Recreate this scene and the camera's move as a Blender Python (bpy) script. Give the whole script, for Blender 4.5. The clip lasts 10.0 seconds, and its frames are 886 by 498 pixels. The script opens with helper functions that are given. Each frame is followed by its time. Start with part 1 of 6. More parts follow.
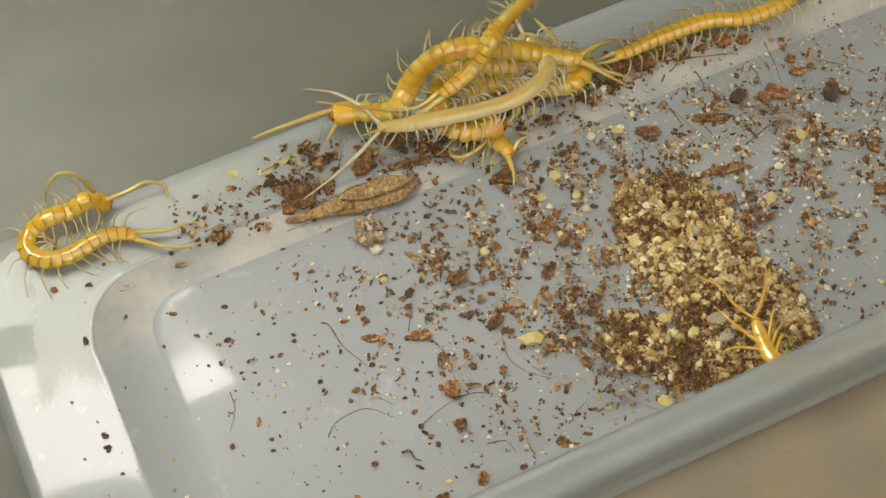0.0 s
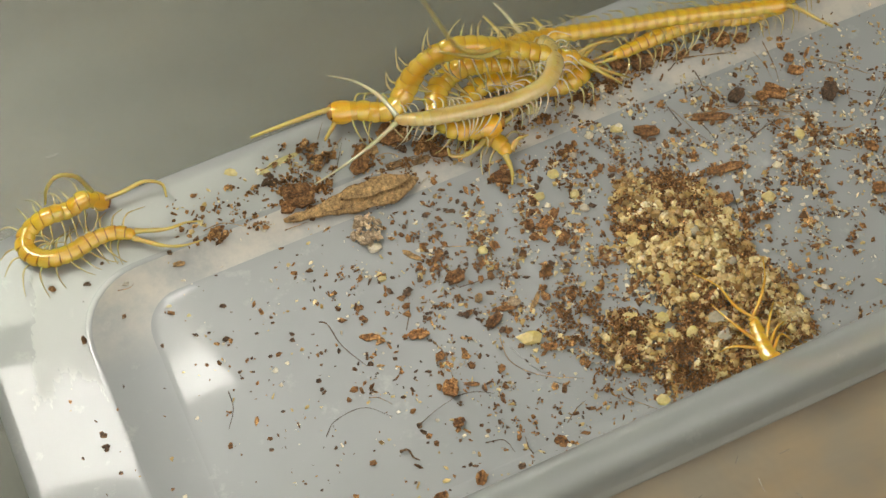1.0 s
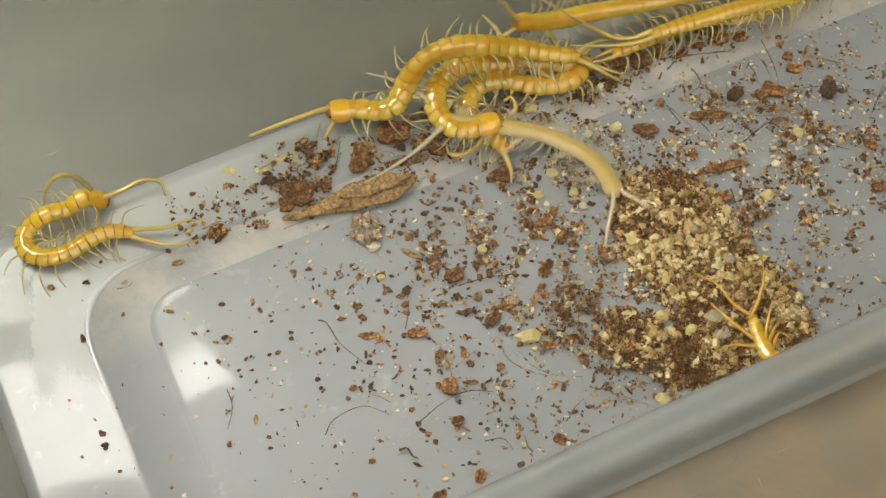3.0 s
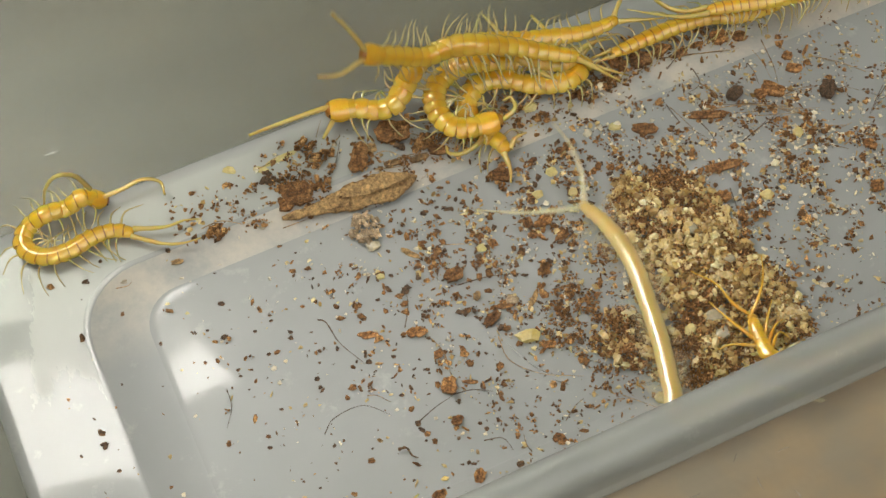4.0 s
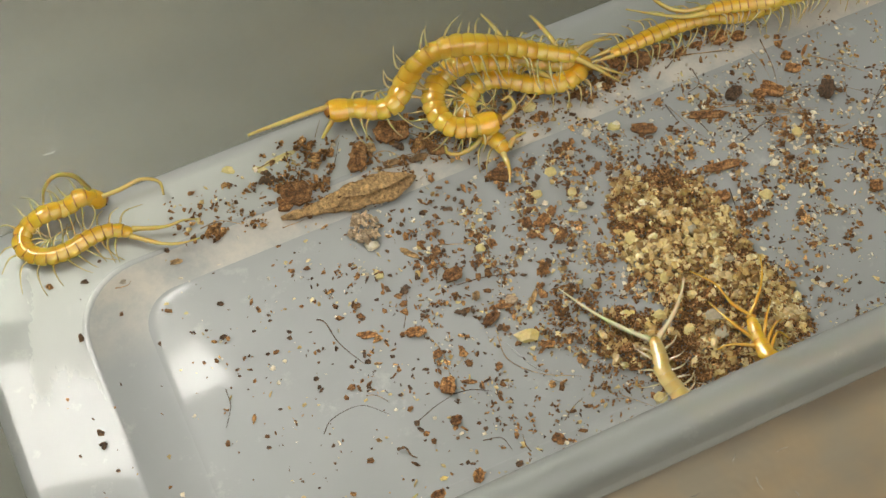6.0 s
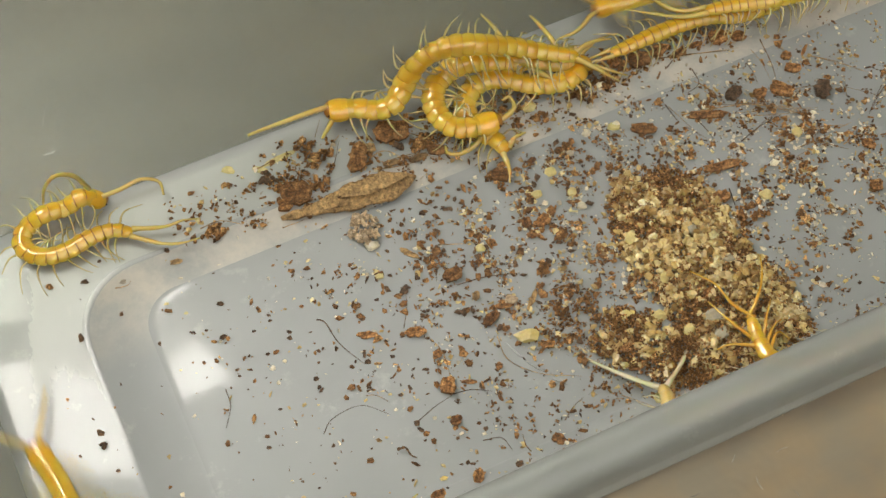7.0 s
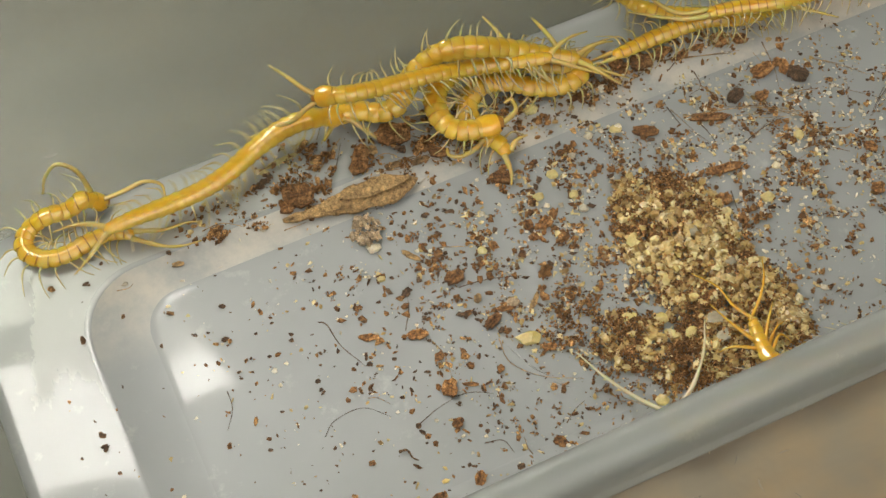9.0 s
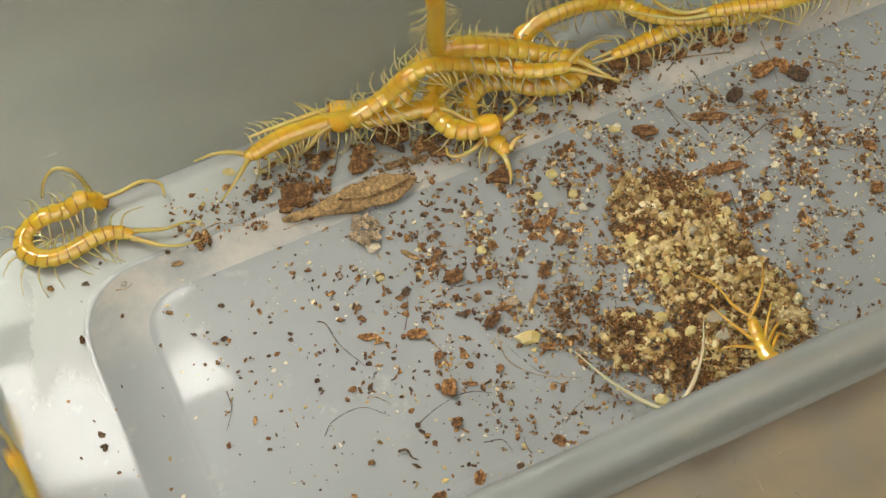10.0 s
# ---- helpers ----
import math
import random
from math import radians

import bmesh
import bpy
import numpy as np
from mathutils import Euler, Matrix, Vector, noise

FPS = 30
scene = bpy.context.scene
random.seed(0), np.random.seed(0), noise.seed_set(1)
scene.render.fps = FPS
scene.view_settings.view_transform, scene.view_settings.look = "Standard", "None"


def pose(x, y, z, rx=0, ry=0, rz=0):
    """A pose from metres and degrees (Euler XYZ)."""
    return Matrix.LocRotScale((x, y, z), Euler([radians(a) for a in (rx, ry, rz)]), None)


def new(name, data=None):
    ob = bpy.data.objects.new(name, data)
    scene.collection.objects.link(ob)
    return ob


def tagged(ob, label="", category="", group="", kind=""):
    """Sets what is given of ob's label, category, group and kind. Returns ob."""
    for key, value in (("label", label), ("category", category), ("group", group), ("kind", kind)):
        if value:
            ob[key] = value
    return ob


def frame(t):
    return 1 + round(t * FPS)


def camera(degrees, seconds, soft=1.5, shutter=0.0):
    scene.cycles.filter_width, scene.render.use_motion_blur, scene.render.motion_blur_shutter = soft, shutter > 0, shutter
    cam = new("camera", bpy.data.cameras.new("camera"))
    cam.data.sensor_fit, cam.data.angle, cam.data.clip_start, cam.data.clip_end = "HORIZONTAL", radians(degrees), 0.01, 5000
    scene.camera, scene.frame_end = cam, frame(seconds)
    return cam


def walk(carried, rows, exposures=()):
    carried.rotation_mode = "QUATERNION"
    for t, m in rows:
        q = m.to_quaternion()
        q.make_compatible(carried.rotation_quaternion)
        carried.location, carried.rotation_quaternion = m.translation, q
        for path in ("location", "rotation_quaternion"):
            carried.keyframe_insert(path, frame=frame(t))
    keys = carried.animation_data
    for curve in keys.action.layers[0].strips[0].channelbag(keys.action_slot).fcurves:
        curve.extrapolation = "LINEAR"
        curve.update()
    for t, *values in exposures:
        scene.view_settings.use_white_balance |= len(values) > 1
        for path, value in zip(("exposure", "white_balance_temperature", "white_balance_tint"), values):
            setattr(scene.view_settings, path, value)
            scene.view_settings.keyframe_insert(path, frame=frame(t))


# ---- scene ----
# camera: close over the tub, hand-held and almost still
cam = camera(33.57, 10.0, soft=1.5, shutter=0.8)
walk(cam, [
    (0, pose(-0.05078, -0.10043, 0.23438, 25.7506, -0.7573, -24.9277)),
    (0.5, pose(-0.05078, -0.10043, 0.23438, 25.7508, -0.7854, -24.9412)),
    (1, pose(-0.05078, -0.10043, 0.23438, 25.7169, -0.8174, -24.9565)),
    (1.5, pose(-0.05078, -0.10043, 0.23438, 25.6678, -0.8217, -24.9586)),
    (2, pose(-0.05078, -0.10043, 0.23438, 25.6645, -0.8512, -24.9728)),
    (2.5, pose(-0.05078, -0.10043, 0.23438, 25.6638, -0.8499, -24.9721)),
    (4, pose(-0.05078, -0.10043, 0.23438, 25.6347, -0.8737, -24.9836)),
    (4.5, pose(-0.05078, -0.10043, 0.23438, 25.6355, -0.8830, -24.9880)),
    (5, pose(-0.05078, -0.10043, 0.23438, 25.6341, -0.8799, -24.9865)),
    (5.5, pose(-0.05078, -0.10043, 0.23438, 25.6308, -0.9074, -24.9997)),
    (7, pose(-0.05078, -0.10043, 0.23438, 25.6310, -0.9100, -25.0010)),
    (7.5, pose(-0.05078, -0.10043, 0.23438, 25.6037, -0.9713, -25.0304)),
    (8, pose(-0.05078, -0.10043, 0.23438, 25.5988, -0.9412, -25.0160)),
    (8.5, pose(-0.05078, -0.10043, 0.23438, 25.6641, -0.8728, -24.9831)),
    (9, pose(-0.05078, -0.10043, 0.23438, 25.7273, -0.8478, -24.9711)),
    (9.5, pose(-0.05078, -0.10043, 0.23438, 25.7275, -0.8759, -24.9846)),
    (10, pose(-0.05078, -0.10043, 0.23438, 25.7065, -0.8739, -24.9836)),
], exposures=[(0, 0.0), (10, 0.0)])

# ---------------------------------------------------------------- world
world = bpy.data.worlds.new("room_dim")
world.use_nodes = True
world.node_tree.nodes["Background"].inputs[0].default_value = (0.5, 0.5, 0.5, 1)
world.node_tree.nodes["Background"].inputs[1].default_value = 0.02
scene.world = world
LAMP_STRENGTH, FILL_STRENGTH = 21.5, 2.6

MM = 0.001
rng = random.Random(7)


# ---------------------------------------------------------------- materials
def material(name, base, rough=0.5, **more):
    """A principled material with its nodes at hand: (material, nodes, links, shader)."""
    m = bpy.data.materials.new(name)
    m.use_nodes = True
    nodes, links = m.node_tree.nodes, m.node_tree.links
    sh = nodes["Principled BSDF"]
    sh.inputs["Base Color"].default_value = (*base, 1)
    sh.inputs["Roughness"].default_value = rough
    for key, value in more.items():
        sh.inputs[key.replace("_", " ")].default_value = value
    return m, nodes, links, sh


def coords(nodes, links):
    return nodes.new("ShaderNodeTexCoord").outputs["Object"]


def noise_tex(nodes, links, scale, detail=4.0, rough=0.6, vector=None):
    n = nodes.new("ShaderNodeTexNoise")
    n.inputs["Scale"].default_value, n.inputs["Detail"].default_value = scale, detail
    n.inputs["Roughness"].default_value = rough
    links.new(vector or coords(nodes, links), n.inputs["Vector"])
    return n.outputs["Fac"]


def ramp(nodes, links, fac, stops):
    r = nodes.new("ShaderNodeValToRGB")
    while len(r.color_ramp.elements) < len(stops):
        r.color_ramp.elements.new(0.5)
    for e, (pos, col) in zip(r.color_ramp.elements, stops):
        e.position, e.color = pos, (*col, 1)
    links.new(fac, r.inputs[0])
    return r.outputs[0]


def mix(nodes, links, fac, a, b, kind="MIX"):
    m = nodes.new("ShaderNodeMix")
    m.data_type, m.blend_type = "RGBA", kind
    for sock, v in ((m.inputs[0], fac), (m.inputs[6], a), (m.inputs[7], b)):
        if isinstance(v, (int, float)):
            sock.default_value = v
        elif isinstance(v, tuple):
            sock.default_value = (*v, 1)
        else:
            links.new(v, sock)
    return m.outputs[2]


def bump(nodes, links, sh, height, strength, distance):
    b = nodes.new("ShaderNodeBump")
    b.inputs["Strength"].default_value, b.inputs["Distance"].default_value = strength, distance
    links.new(height, b.inputs["Height"])
    links.new(b.outputs[0], sh.inputs["Normal"])


def see_through(m, share, tint):
    """Let a share of the light pass straight through a thin material."""
    n, l = m.node_tree.nodes, m.node_tree.links
    clear = n.new("ShaderNodeBsdfTransparent")
    clear.inputs[0].default_value = tint
    both = n.new("ShaderNodeMixShader")
    both.inputs[0].default_value = share
    l.new(n["Principled BSDF"].outputs[0], both.inputs[1])
    l.new(clear.outputs[0], both.inputs[2])
    l.new(both.outputs[0], n["Material Output"].inputs[0])


def math_node(nodes, links, kind, a, b=None):
    m = nodes.new("ShaderNodeMath")
    m.operation = kind
    for sock, value in zip(m.inputs, (a, b)):
        if isinstance(value, (int, float)):
            sock.default_value = value
        elif value is not None:
            links.new(value, sock)
    return m.outputs[0]


def dried_film(n, l, v):
    """Where the film lies on the tub's end border, and the roughness it gives: bare and shiny but where a matt film has dried, with ragged edges."""
    at = n.new("ShaderNodeSeparateXYZ")
    l.new(v, at.inputs[0])
    stretch = n.new("ShaderNodeMapping")
    stretch.inputs["Scale"].default_value = (1, 0.35, 1)
    l.new(v, stretch.inputs[0])
    broad, rag = noise_tex(n, l, 150, 2, 0.5, stretch.outputs[0]), noise_tex(n, l, 850, 4, 0.75, stretch.outputs[0])
    shift = math_node(n, l, "ADD", math_node(n, l, "MULTIPLY", math_node(n, l, "SUBTRACT", broad, 0.5), 0.004), math_node(n, l, "MULTIPLY", math_node(n, l, "SUBTRACT", rag, 0.5), 0.014))
    # the film's lower edge rises to a hump and falls again towards the ridge
    rise, fall = ramp_value(n, l, at.outputs[0], -0.0722, -0.0697, 0.002, 0.0054), ramp_value(n, l, at.outputs[0], -0.0662, -0.0628, 0.0, -0.0062)
    edge = math_node(n, l, "ADD", rise, fall)
    along = math_node(n, l, "GREATER_THAN", math_node(n, l, "ADD", at.outputs[1], shift), edge)
    lean = math_node(n, l, "MULTIPLY", math_node(n, l, "SUBTRACT", 0.018, at.outputs[1]), 0.31)
    inside = math_node(n, l, "GREATER_THAN", math_node(n, l, "ADD", math_node(n, l, "ADD", at.outputs[0], lean), math_node(n, l, "MULTIPLY", shift, 0.35)), -0.0698)
    short = math_node(n, l, "LESS_THAN", at.outputs[1], 0.034)
    film = math_node(n, l, "MULTIPLY", math_node(n, l, "MULTIPLY", along, inside), short)
    return film, math_node(n, l, "ADD", ramp_value(n, l, rag, 0.4, 0.65, 0.02, 0.07), math_node(n, l, "MULTIPLY", film, 0.27))


def ramp_value(n, l, fac, lo, hi, a, b):
    m = n.new("ShaderNodeMapRange")
    for sock, value in zip(m.inputs[1:5], (lo, hi, a, b)):
        sock.default_value = value
    l.new(fac, m.inputs[0])
    return m.outputs[0]


def slope_plastic():
    """The plastic of the panel's sloping edge, paler and tanner in blotches, most towards +y."""
    m = plastic()
    m.name = "blotched_plastic"
    n, l, sh = m.node_tree.nodes, m.node_tree.links, m.node_tree.nodes["Principled BSDF"]
    v = coords(n, l)
    old = sh.inputs["Base Color"].links[0].from_socket
    for link in list(sh.inputs["Coat Roughness"].links):
        l.remove(link)
    sh.inputs["Coat Roughness"].default_value = 0.34
    at = n.new("ShaderNodeSeparateXYZ")
    l.new(v, at.inputs[0])
    blot = math_node(n, l, "MULTIPLY", ramp_value(n, l, noise_tex(n, l, 95, 6, 0.7, v), 0.38, 0.62, 0.15, 0.8), ramp_value(n, l, at.outputs[1], 0.002, 0.014, 0.0, 1.0))
    l.new(mix(n, l, blot, old, (0.55, 0.5, 0.42)), sh.inputs["Base Color"])
    return m


def plastic(smeared=False):
    """Milky translucent polypropylene with faint smears and moulding waves."""
    m, n, l, sh = material("milky_plastic", (0.27, 0.27, 0.26), 0.5)
    v = coords(n, l)
    tint = ramp(n, l, noise_tex(n, l, 30, 3, 0.55, v), [(0.3, (0.275, 0.287, 0.28)), (0.7, (0.308, 0.318, 0.308))])
    sh.inputs["Subsurface Weight"].default_value = 0.8
    sh.inputs["Subsurface Radius"].default_value = (1.0, 1.0, 0.95)
    sh.inputs["Subsurface Scale"].default_value = 0.006
    smear = ramp(n, l, noise_tex(n, l, 140, 6, 0.7, v), [(0.6, (0, 0, 0)), (0.8, (0.8,) * 3)])
    l.new(mix(n, l, smear, tint, (0.47, 0.465, 0.435)), sh.inputs["Base Color"])
    sc = noise_tex(n, l, 260, 4, 0.6, v)
    l.new(ramp(n, l, sc, [(0.35, (0.02,) * 3), (0.75, (0.05,) * 3)]), sh.inputs["Coat Roughness"])
    sh.inputs["Coat Weight"].default_value, sh.inputs["Specular IOR Level"].default_value = 0.5, 0.8
    if smeared:
        film, gloss = dried_film(n, l, v)
        l.new(gloss, sh.inputs["Coat Roughness"])
        at = n.new("ShaderNodeSeparateXYZ")
        l.new(v, at.inputs[0])
        # extra brightness of this end put into the base colour, fading along x
        pale = math_node(n, l, "MULTIPLY", film, ramp_value(n, l, at.outputs[0], -0.04, 0.0, 0.4, 0.0))
        l.new(mix(n, l, pale, sh.inputs["Base Color"].links[0].from_socket, (0.5, 0.5, 0.47)), sh.inputs["Base Color"])
    bump(n, l, sh, noise_tex(n, l, 80, 3, 0.5, v), 0.07, 0.001)
    return m


def cuticle(name, body, dark, rough=0.28, coat=1.0, clear=0.0, depth=0.0008, tint=(1.0, 0.82, 0.36, 1), sides=None):
    """Wet-looking chitin, slightly see-through, mottled along the body."""
    m, n, l, sh = material(name, body, rough)
    info = n.new("ShaderNodeObjectInfo")
    v = coords(n, l)
    mott = noise_tex(n, l, 420, 4, 0.65, v)
    c = mix(n, l, ramp(n, l, mott, [(0.35, (0, 0, 0)), (0.75, (1, 1, 1))]), body, dark)
    if sides:
        # paler towards the sides of each back plate, deeper towards its hind edge
        at = n.new("ShaderNodeSeparateXYZ")
        l.new(v, at.inputs[0])
        c = mix(n, l, ramp_value(n, l, math_node(n, l, "ABSOLUTE", at.outputs[1]), 0.0003, 0.0016, 0.0, 1.0), c, sides)
        c = mix(n, l, ramp_value(n, l, at.outputs[0], 0.0002, -0.0011, 0.0, 0.45), c, dark)
    shade = ramp(n, l, info.outputs["Random"], [(0.0, (0.93,) * 3), (1.0, (1.04,) * 3)])
    l.new(mix(n, l, 1.0, c, shade, "MULTIPLY"), sh.inputs["Base Color"])
    sh.inputs["Subsurface Weight"].default_value = 0.95
    sh.inputs["Subsurface Radius"].default_value = (0.8, 1.0, 0.9)
    sh.inputs["Subsurface Scale"].default_value = depth
    sh.inputs["Specular IOR Level"].default_value = 0.2
    bump(n, l, sh, noise_tex(n, l, 2500, 2, 0.5, v), 0.1, 0.0001)
    see_through(m, clear, tint)
    skin, edge, both = n.new("ShaderNodeBsdfGlossy"), n.new("ShaderNodeFresnel"), n.new("ShaderNodeMixShader")
    skin.inputs["Roughness"].default_value = 0.035
    ripple = n.new("ShaderNodeBump")
    ripple.inputs["Strength"].default_value, ripple.inputs["Distance"].default_value = 0.45, 0.00016
    l.new(noise_tex(n, l, 1100, 3, 0.55, v), ripple.inputs["Height"])
    l.new(ripple.outputs[0], skin.inputs["Normal"])
    edge.inputs[0].default_value = 1.0 + 0.75 * coat
    inner = n["Material Output"].inputs[0].links[0].from_socket
    l.new(edge.outputs[0], both.inputs[0])
    l.new(inner, both.inputs[1])
    l.new(skin.outputs[0], both.inputs[2])
    l.new(both.outputs[0], n["Material Output"].inputs[0])
    return m


def earthy(name, stops, scale, rough=0.85, rel=0.8, grit=1.0, tones=None, soft=0.0):
    """Soil, bark or stone: mottled at two scales, each piece a little different."""
    m, n, l, sh = material(name, stops[0][1], rough)
    info = n.new("ShaderNodeObjectInfo")
    geo = n.new("ShaderNodeNewGeometry")
    v = coords(n, l)
    big = noise_tex(n, l, scale, 5, 0.65, v)
    c = ramp(n, l, big, stops)
    vary = n.new("ShaderNodeMath")
    vary.operation = "ADD"
    l.new(info.outputs["Random"], vary.inputs[0])
    l.new(geo.outputs["Random Per Island"], vary.inputs[1])
    wrap = n.new("ShaderNodeMath")
    wrap.operation = "FRACT"
    l.new(vary.outputs[0], wrap.inputs[0])
    shade = ramp(n, l, wrap.outputs[0], tones or [(0.0, (0.62, 0.58, 0.55)), (0.5, (0.97, 0.95, 0.92)), (1.0, (1.3, 1.25, 1.15))])
    c = mix(n, l, 1.0, c, shade, "MULTIPLY")
    fine = noise_tex(n, l, scale * 2.8, 5, 0.75, v)
    speck = ramp(n, l, fine, [(0.36, (0.28, 0.26, 0.24)), (0.5, (0.95,) * 3), (0.64, (1.75, 1.65, 1.5))])
    l.new(mix(n, l, grit, c, mix(n, l, 1.0, c, speck, "MULTIPLY")), sh.inputs["Base Color"])
    sh.inputs["Subsurface Weight"].default_value = soft
    sh.inputs["Subsurface Radius"].default_value = (1.0, 0.8, 0.5)
    sh.inputs["Subsurface Scale"].default_value = 0.0003
    bump(n, l, sh, fine, rel, 0.0007)
    return m


def wood(name, dark, light, blotch, marks):
    m, n, l, sh = material(name, dark, 0.45)
    v = coords(n, l)
    mp = n.new("ShaderNodeMapping")
    mp.inputs["Scale"].default_value = (3, 25, 1)
    l.new(v, mp.inputs[0])
    g = noise_tex(n, l, 4, 4, 0.55, mp.outputs[0])
    grain = ramp(n, l, g, [(0.3, dark), (0.7, light)])
    blot = ramp(n, l, noise_tex(n, l, 34, 4, 0.6, v), [(0.44, (0, 0, 0)), (0.68, (marks,) * 3)])
    l.new(mix(n, l, blot, grain, blotch), sh.inputs["Base Color"])
    bump(n, l, sh, noise_tex(n, l, 90, 3, 0.6, v), 0.3, 0.001)
    return m


def thin_plastic(share, smeared=False):
    """The tub's thin wall: the same plastic, letting part of the light straight through."""
    m = plastic(smeared)
    m.name = "thin_wall_plastic"
    see_through(m, share, (0.96, 0.975, 0.93, 1))
    return m


PLASTIC, SMEARED, SLOPE_PLASTIC = plastic(), plastic(True), slope_plastic()
WALL_PLASTIC, RIM_PLASTIC = thin_plastic(0.84), thin_plastic(0.4, True)
WOOD = wood("grey_wood", (0.094, 0.09, 0.076), (0.12, 0.114, 0.095), (0.21, 0.14, 0.075), 0.12)
WARM_WOOD = wood("warm_wood", (0.225, 0.188, 0.142), (0.29, 0.236, 0.17), (0.42, 0.26, 0.11), 0.5)
AMBER = cuticle("amber_cuticle", (0.98, 0.58, 0.046), (0.88, 0.46, 0.026), clear=0.26, depth=0.0012, tint=(1.0, 0.8, 0.3, 1), sides=(1.0, 0.67, 0.1))
AMBER_BAND = cuticle("amber_band", (0.33, 0.14, 0.018), (0.38, 0.17, 0.024), 0.35, 0.7)
SOFT_BAND = cuticle("soft_band", (0.6, 0.32, 0.035), (0.66, 0.36, 0.045), 0.35, 0.8)
FLANK = cuticle("flank_cuticle", (1.0, 0.68, 0.11), (0.97, 0.6, 0.08), clear=0.32, depth=0.0012, tint=(1.0, 0.8, 0.3, 1))
HEAD = cuticle("head_cuticle", (0.92, 0.55, 0.045), (0.82, 0.43, 0.028), clear=0.15, depth=0.001)
HIND = cuticle("hind_leg_cuticle", (0.9, 0.52, 0.09), (0.86, 0.45, 0.06), clear=0.3)
FEELER = cuticle("feeler_cuticle", (1.0, 0.75, 0.26), (0.99, 0.68, 0.19), clear=0.42, depth=0.0004)
LEG = cuticle("leg_cuticle", (1.0, 0.81, 0.39), (1.0, 0.73, 0.29), clear=0.5, depth=0.0003, tint=(1.0, 0.92, 0.68, 1))
PALE = cuticle("pale_cuticle", (0.82, 0.61, 0.21), (0.77, 0.54, 0.16), clear=0.3, tint=(1.0, 0.92, 0.62, 1), sides=(0.84, 0.69, 0.34))
PALE_BAND = cuticle("pale_band", (0.78, 0.6, 0.26), (0.75, 0.56, 0.22), clear=0.3, tint=(1.0, 0.92, 0.62, 1))
PALE_LEG = cuticle("pale_leg", (1.0, 0.86, 0.58), (1.0, 0.79, 0.48), clear=0.4, depth=0.0003, tint=(1.0, 0.95, 0.84, 1))
EYE = material("eye_brown", (0.06, 0.025, 0.01), 0.2)[0]
MIXED_TONES = [(0.0, (0.42, 0.38, 0.34)), (0.45, (0.9, 0.84, 0.78)), (0.75, (1.15, 1.08, 1.0)), (0.88, (1.45, 1.45, 1.4)), (1.0, (2.3, 2.6, 2.9))]
SOIL = earthy("dark_soil", [(0.3, (0.115, 0.057, 0.021)), (0.5, (0.27, 0.14, 0.05)), (0.72, (0.53, 0.315, 0.13))], 1000, tones=MIXED_TONES)
BARK = earthy("red_bark", [(0.3, (0.115, 0.053, 0.02)), (0.52, (0.28, 0.14, 0.051)), (0.75, (0.54, 0.32, 0.135))], 800)
TAN = earthy("tan_bark", [(0.3, (0.24, 0.15, 0.07)), (0.6, (0.37, 0.25, 0.12)), (0.8, (0.47, 0.34, 0.18))], 500, 0.85, 0.9, 0.8)
PEAT = earthy("black_peat", [(0.3, (0.075, 0.048, 0.028)), (0.6, (0.15, 0.092, 0.052)), (0.8, (0.27, 0.165, 0.09))], 900)
GRAIN_TONES = [(0.0, (0.36, 0.27, 0.16)), (0.3, (0.75, 0.65, 0.5)), (0.65, (1.0, 0.97, 0.88)), (1.0, (1.3, 1.36, 1.42))]
AMBERSAND = earthy("amber_quartz", [(0.3, (0.62, 0.48, 0.2)), (0.55, (0.74, 0.6, 0.29)), (0.8, (0.82, 0.71, 0.43))], 300, 0.3, 0.15, 0.25, GRAIN_TONES, 0.85)
see_through(AMBERSAND, 0.4, (1, 0.92, 0.66, 1))
SAND = earthy("quartz_sand", [(0.3, (0.44, 0.32, 0.13)), (0.55, (0.58, 0.465, 0.24)), (0.8, (0.72, 0.63, 0.43))], 300, 0.3, 0.15, 0.3, GRAIN_TONES, 0.85)
WHITE = earthy("white_quartz", [(0.3, (0.52, 0.47, 0.35)), (0.7, (0.7, 0.66, 0.55))], 300, 0.3, 0.15, 0.3, None, 0.4)
PEBBLE = earthy("pale_stone", [(0.3, (0.48, 0.35, 0.22)), (0.55, (0.68, 0.54, 0.37)), (0.8, (0.78, 0.68, 0.53))], 900, 0.8, 0.8, 0.5)
DROP = earthy("yellow_dropping", [(0.3, (0.74, 0.61, 0.25)), (0.7, (0.82, 0.7, 0.36))], 300, 0.3, 0.1, 0.2, [(0.0, (0.95,) * 3), (1.0, (1.1,) * 3)], 0.6)
see_through(DROP, 0.35, (0.95, 0.9, 0.6, 1))
SCRATCH_GLINT = material("pale_scratch_glint", (0.75, 0.75, 0.7), 0.4)[0]
see_through(SCRATCH_GLINT, 0.7, (1, 1, 1, 1))
CLEARSTONE = earthy("clear_quartz", [(0.3, (0.5, 0.46, 0.33)), (0.7, (0.6, 0.56, 0.44))], 300, 0.2, 0.1, 0.2, None, 0.4)
see_through(CLEARSTONE, 0.25, (0.9, 0.88, 0.75, 1))
FIBRE = earthy("root_fibre", [(0.3, (0.22, 0.13, 0.065)), (0.7, (0.46, 0.31, 0.15))], 400)
WALLPAINT = material("wall_paint", (0.62, 0.6, 0.55), 0.8)[0]


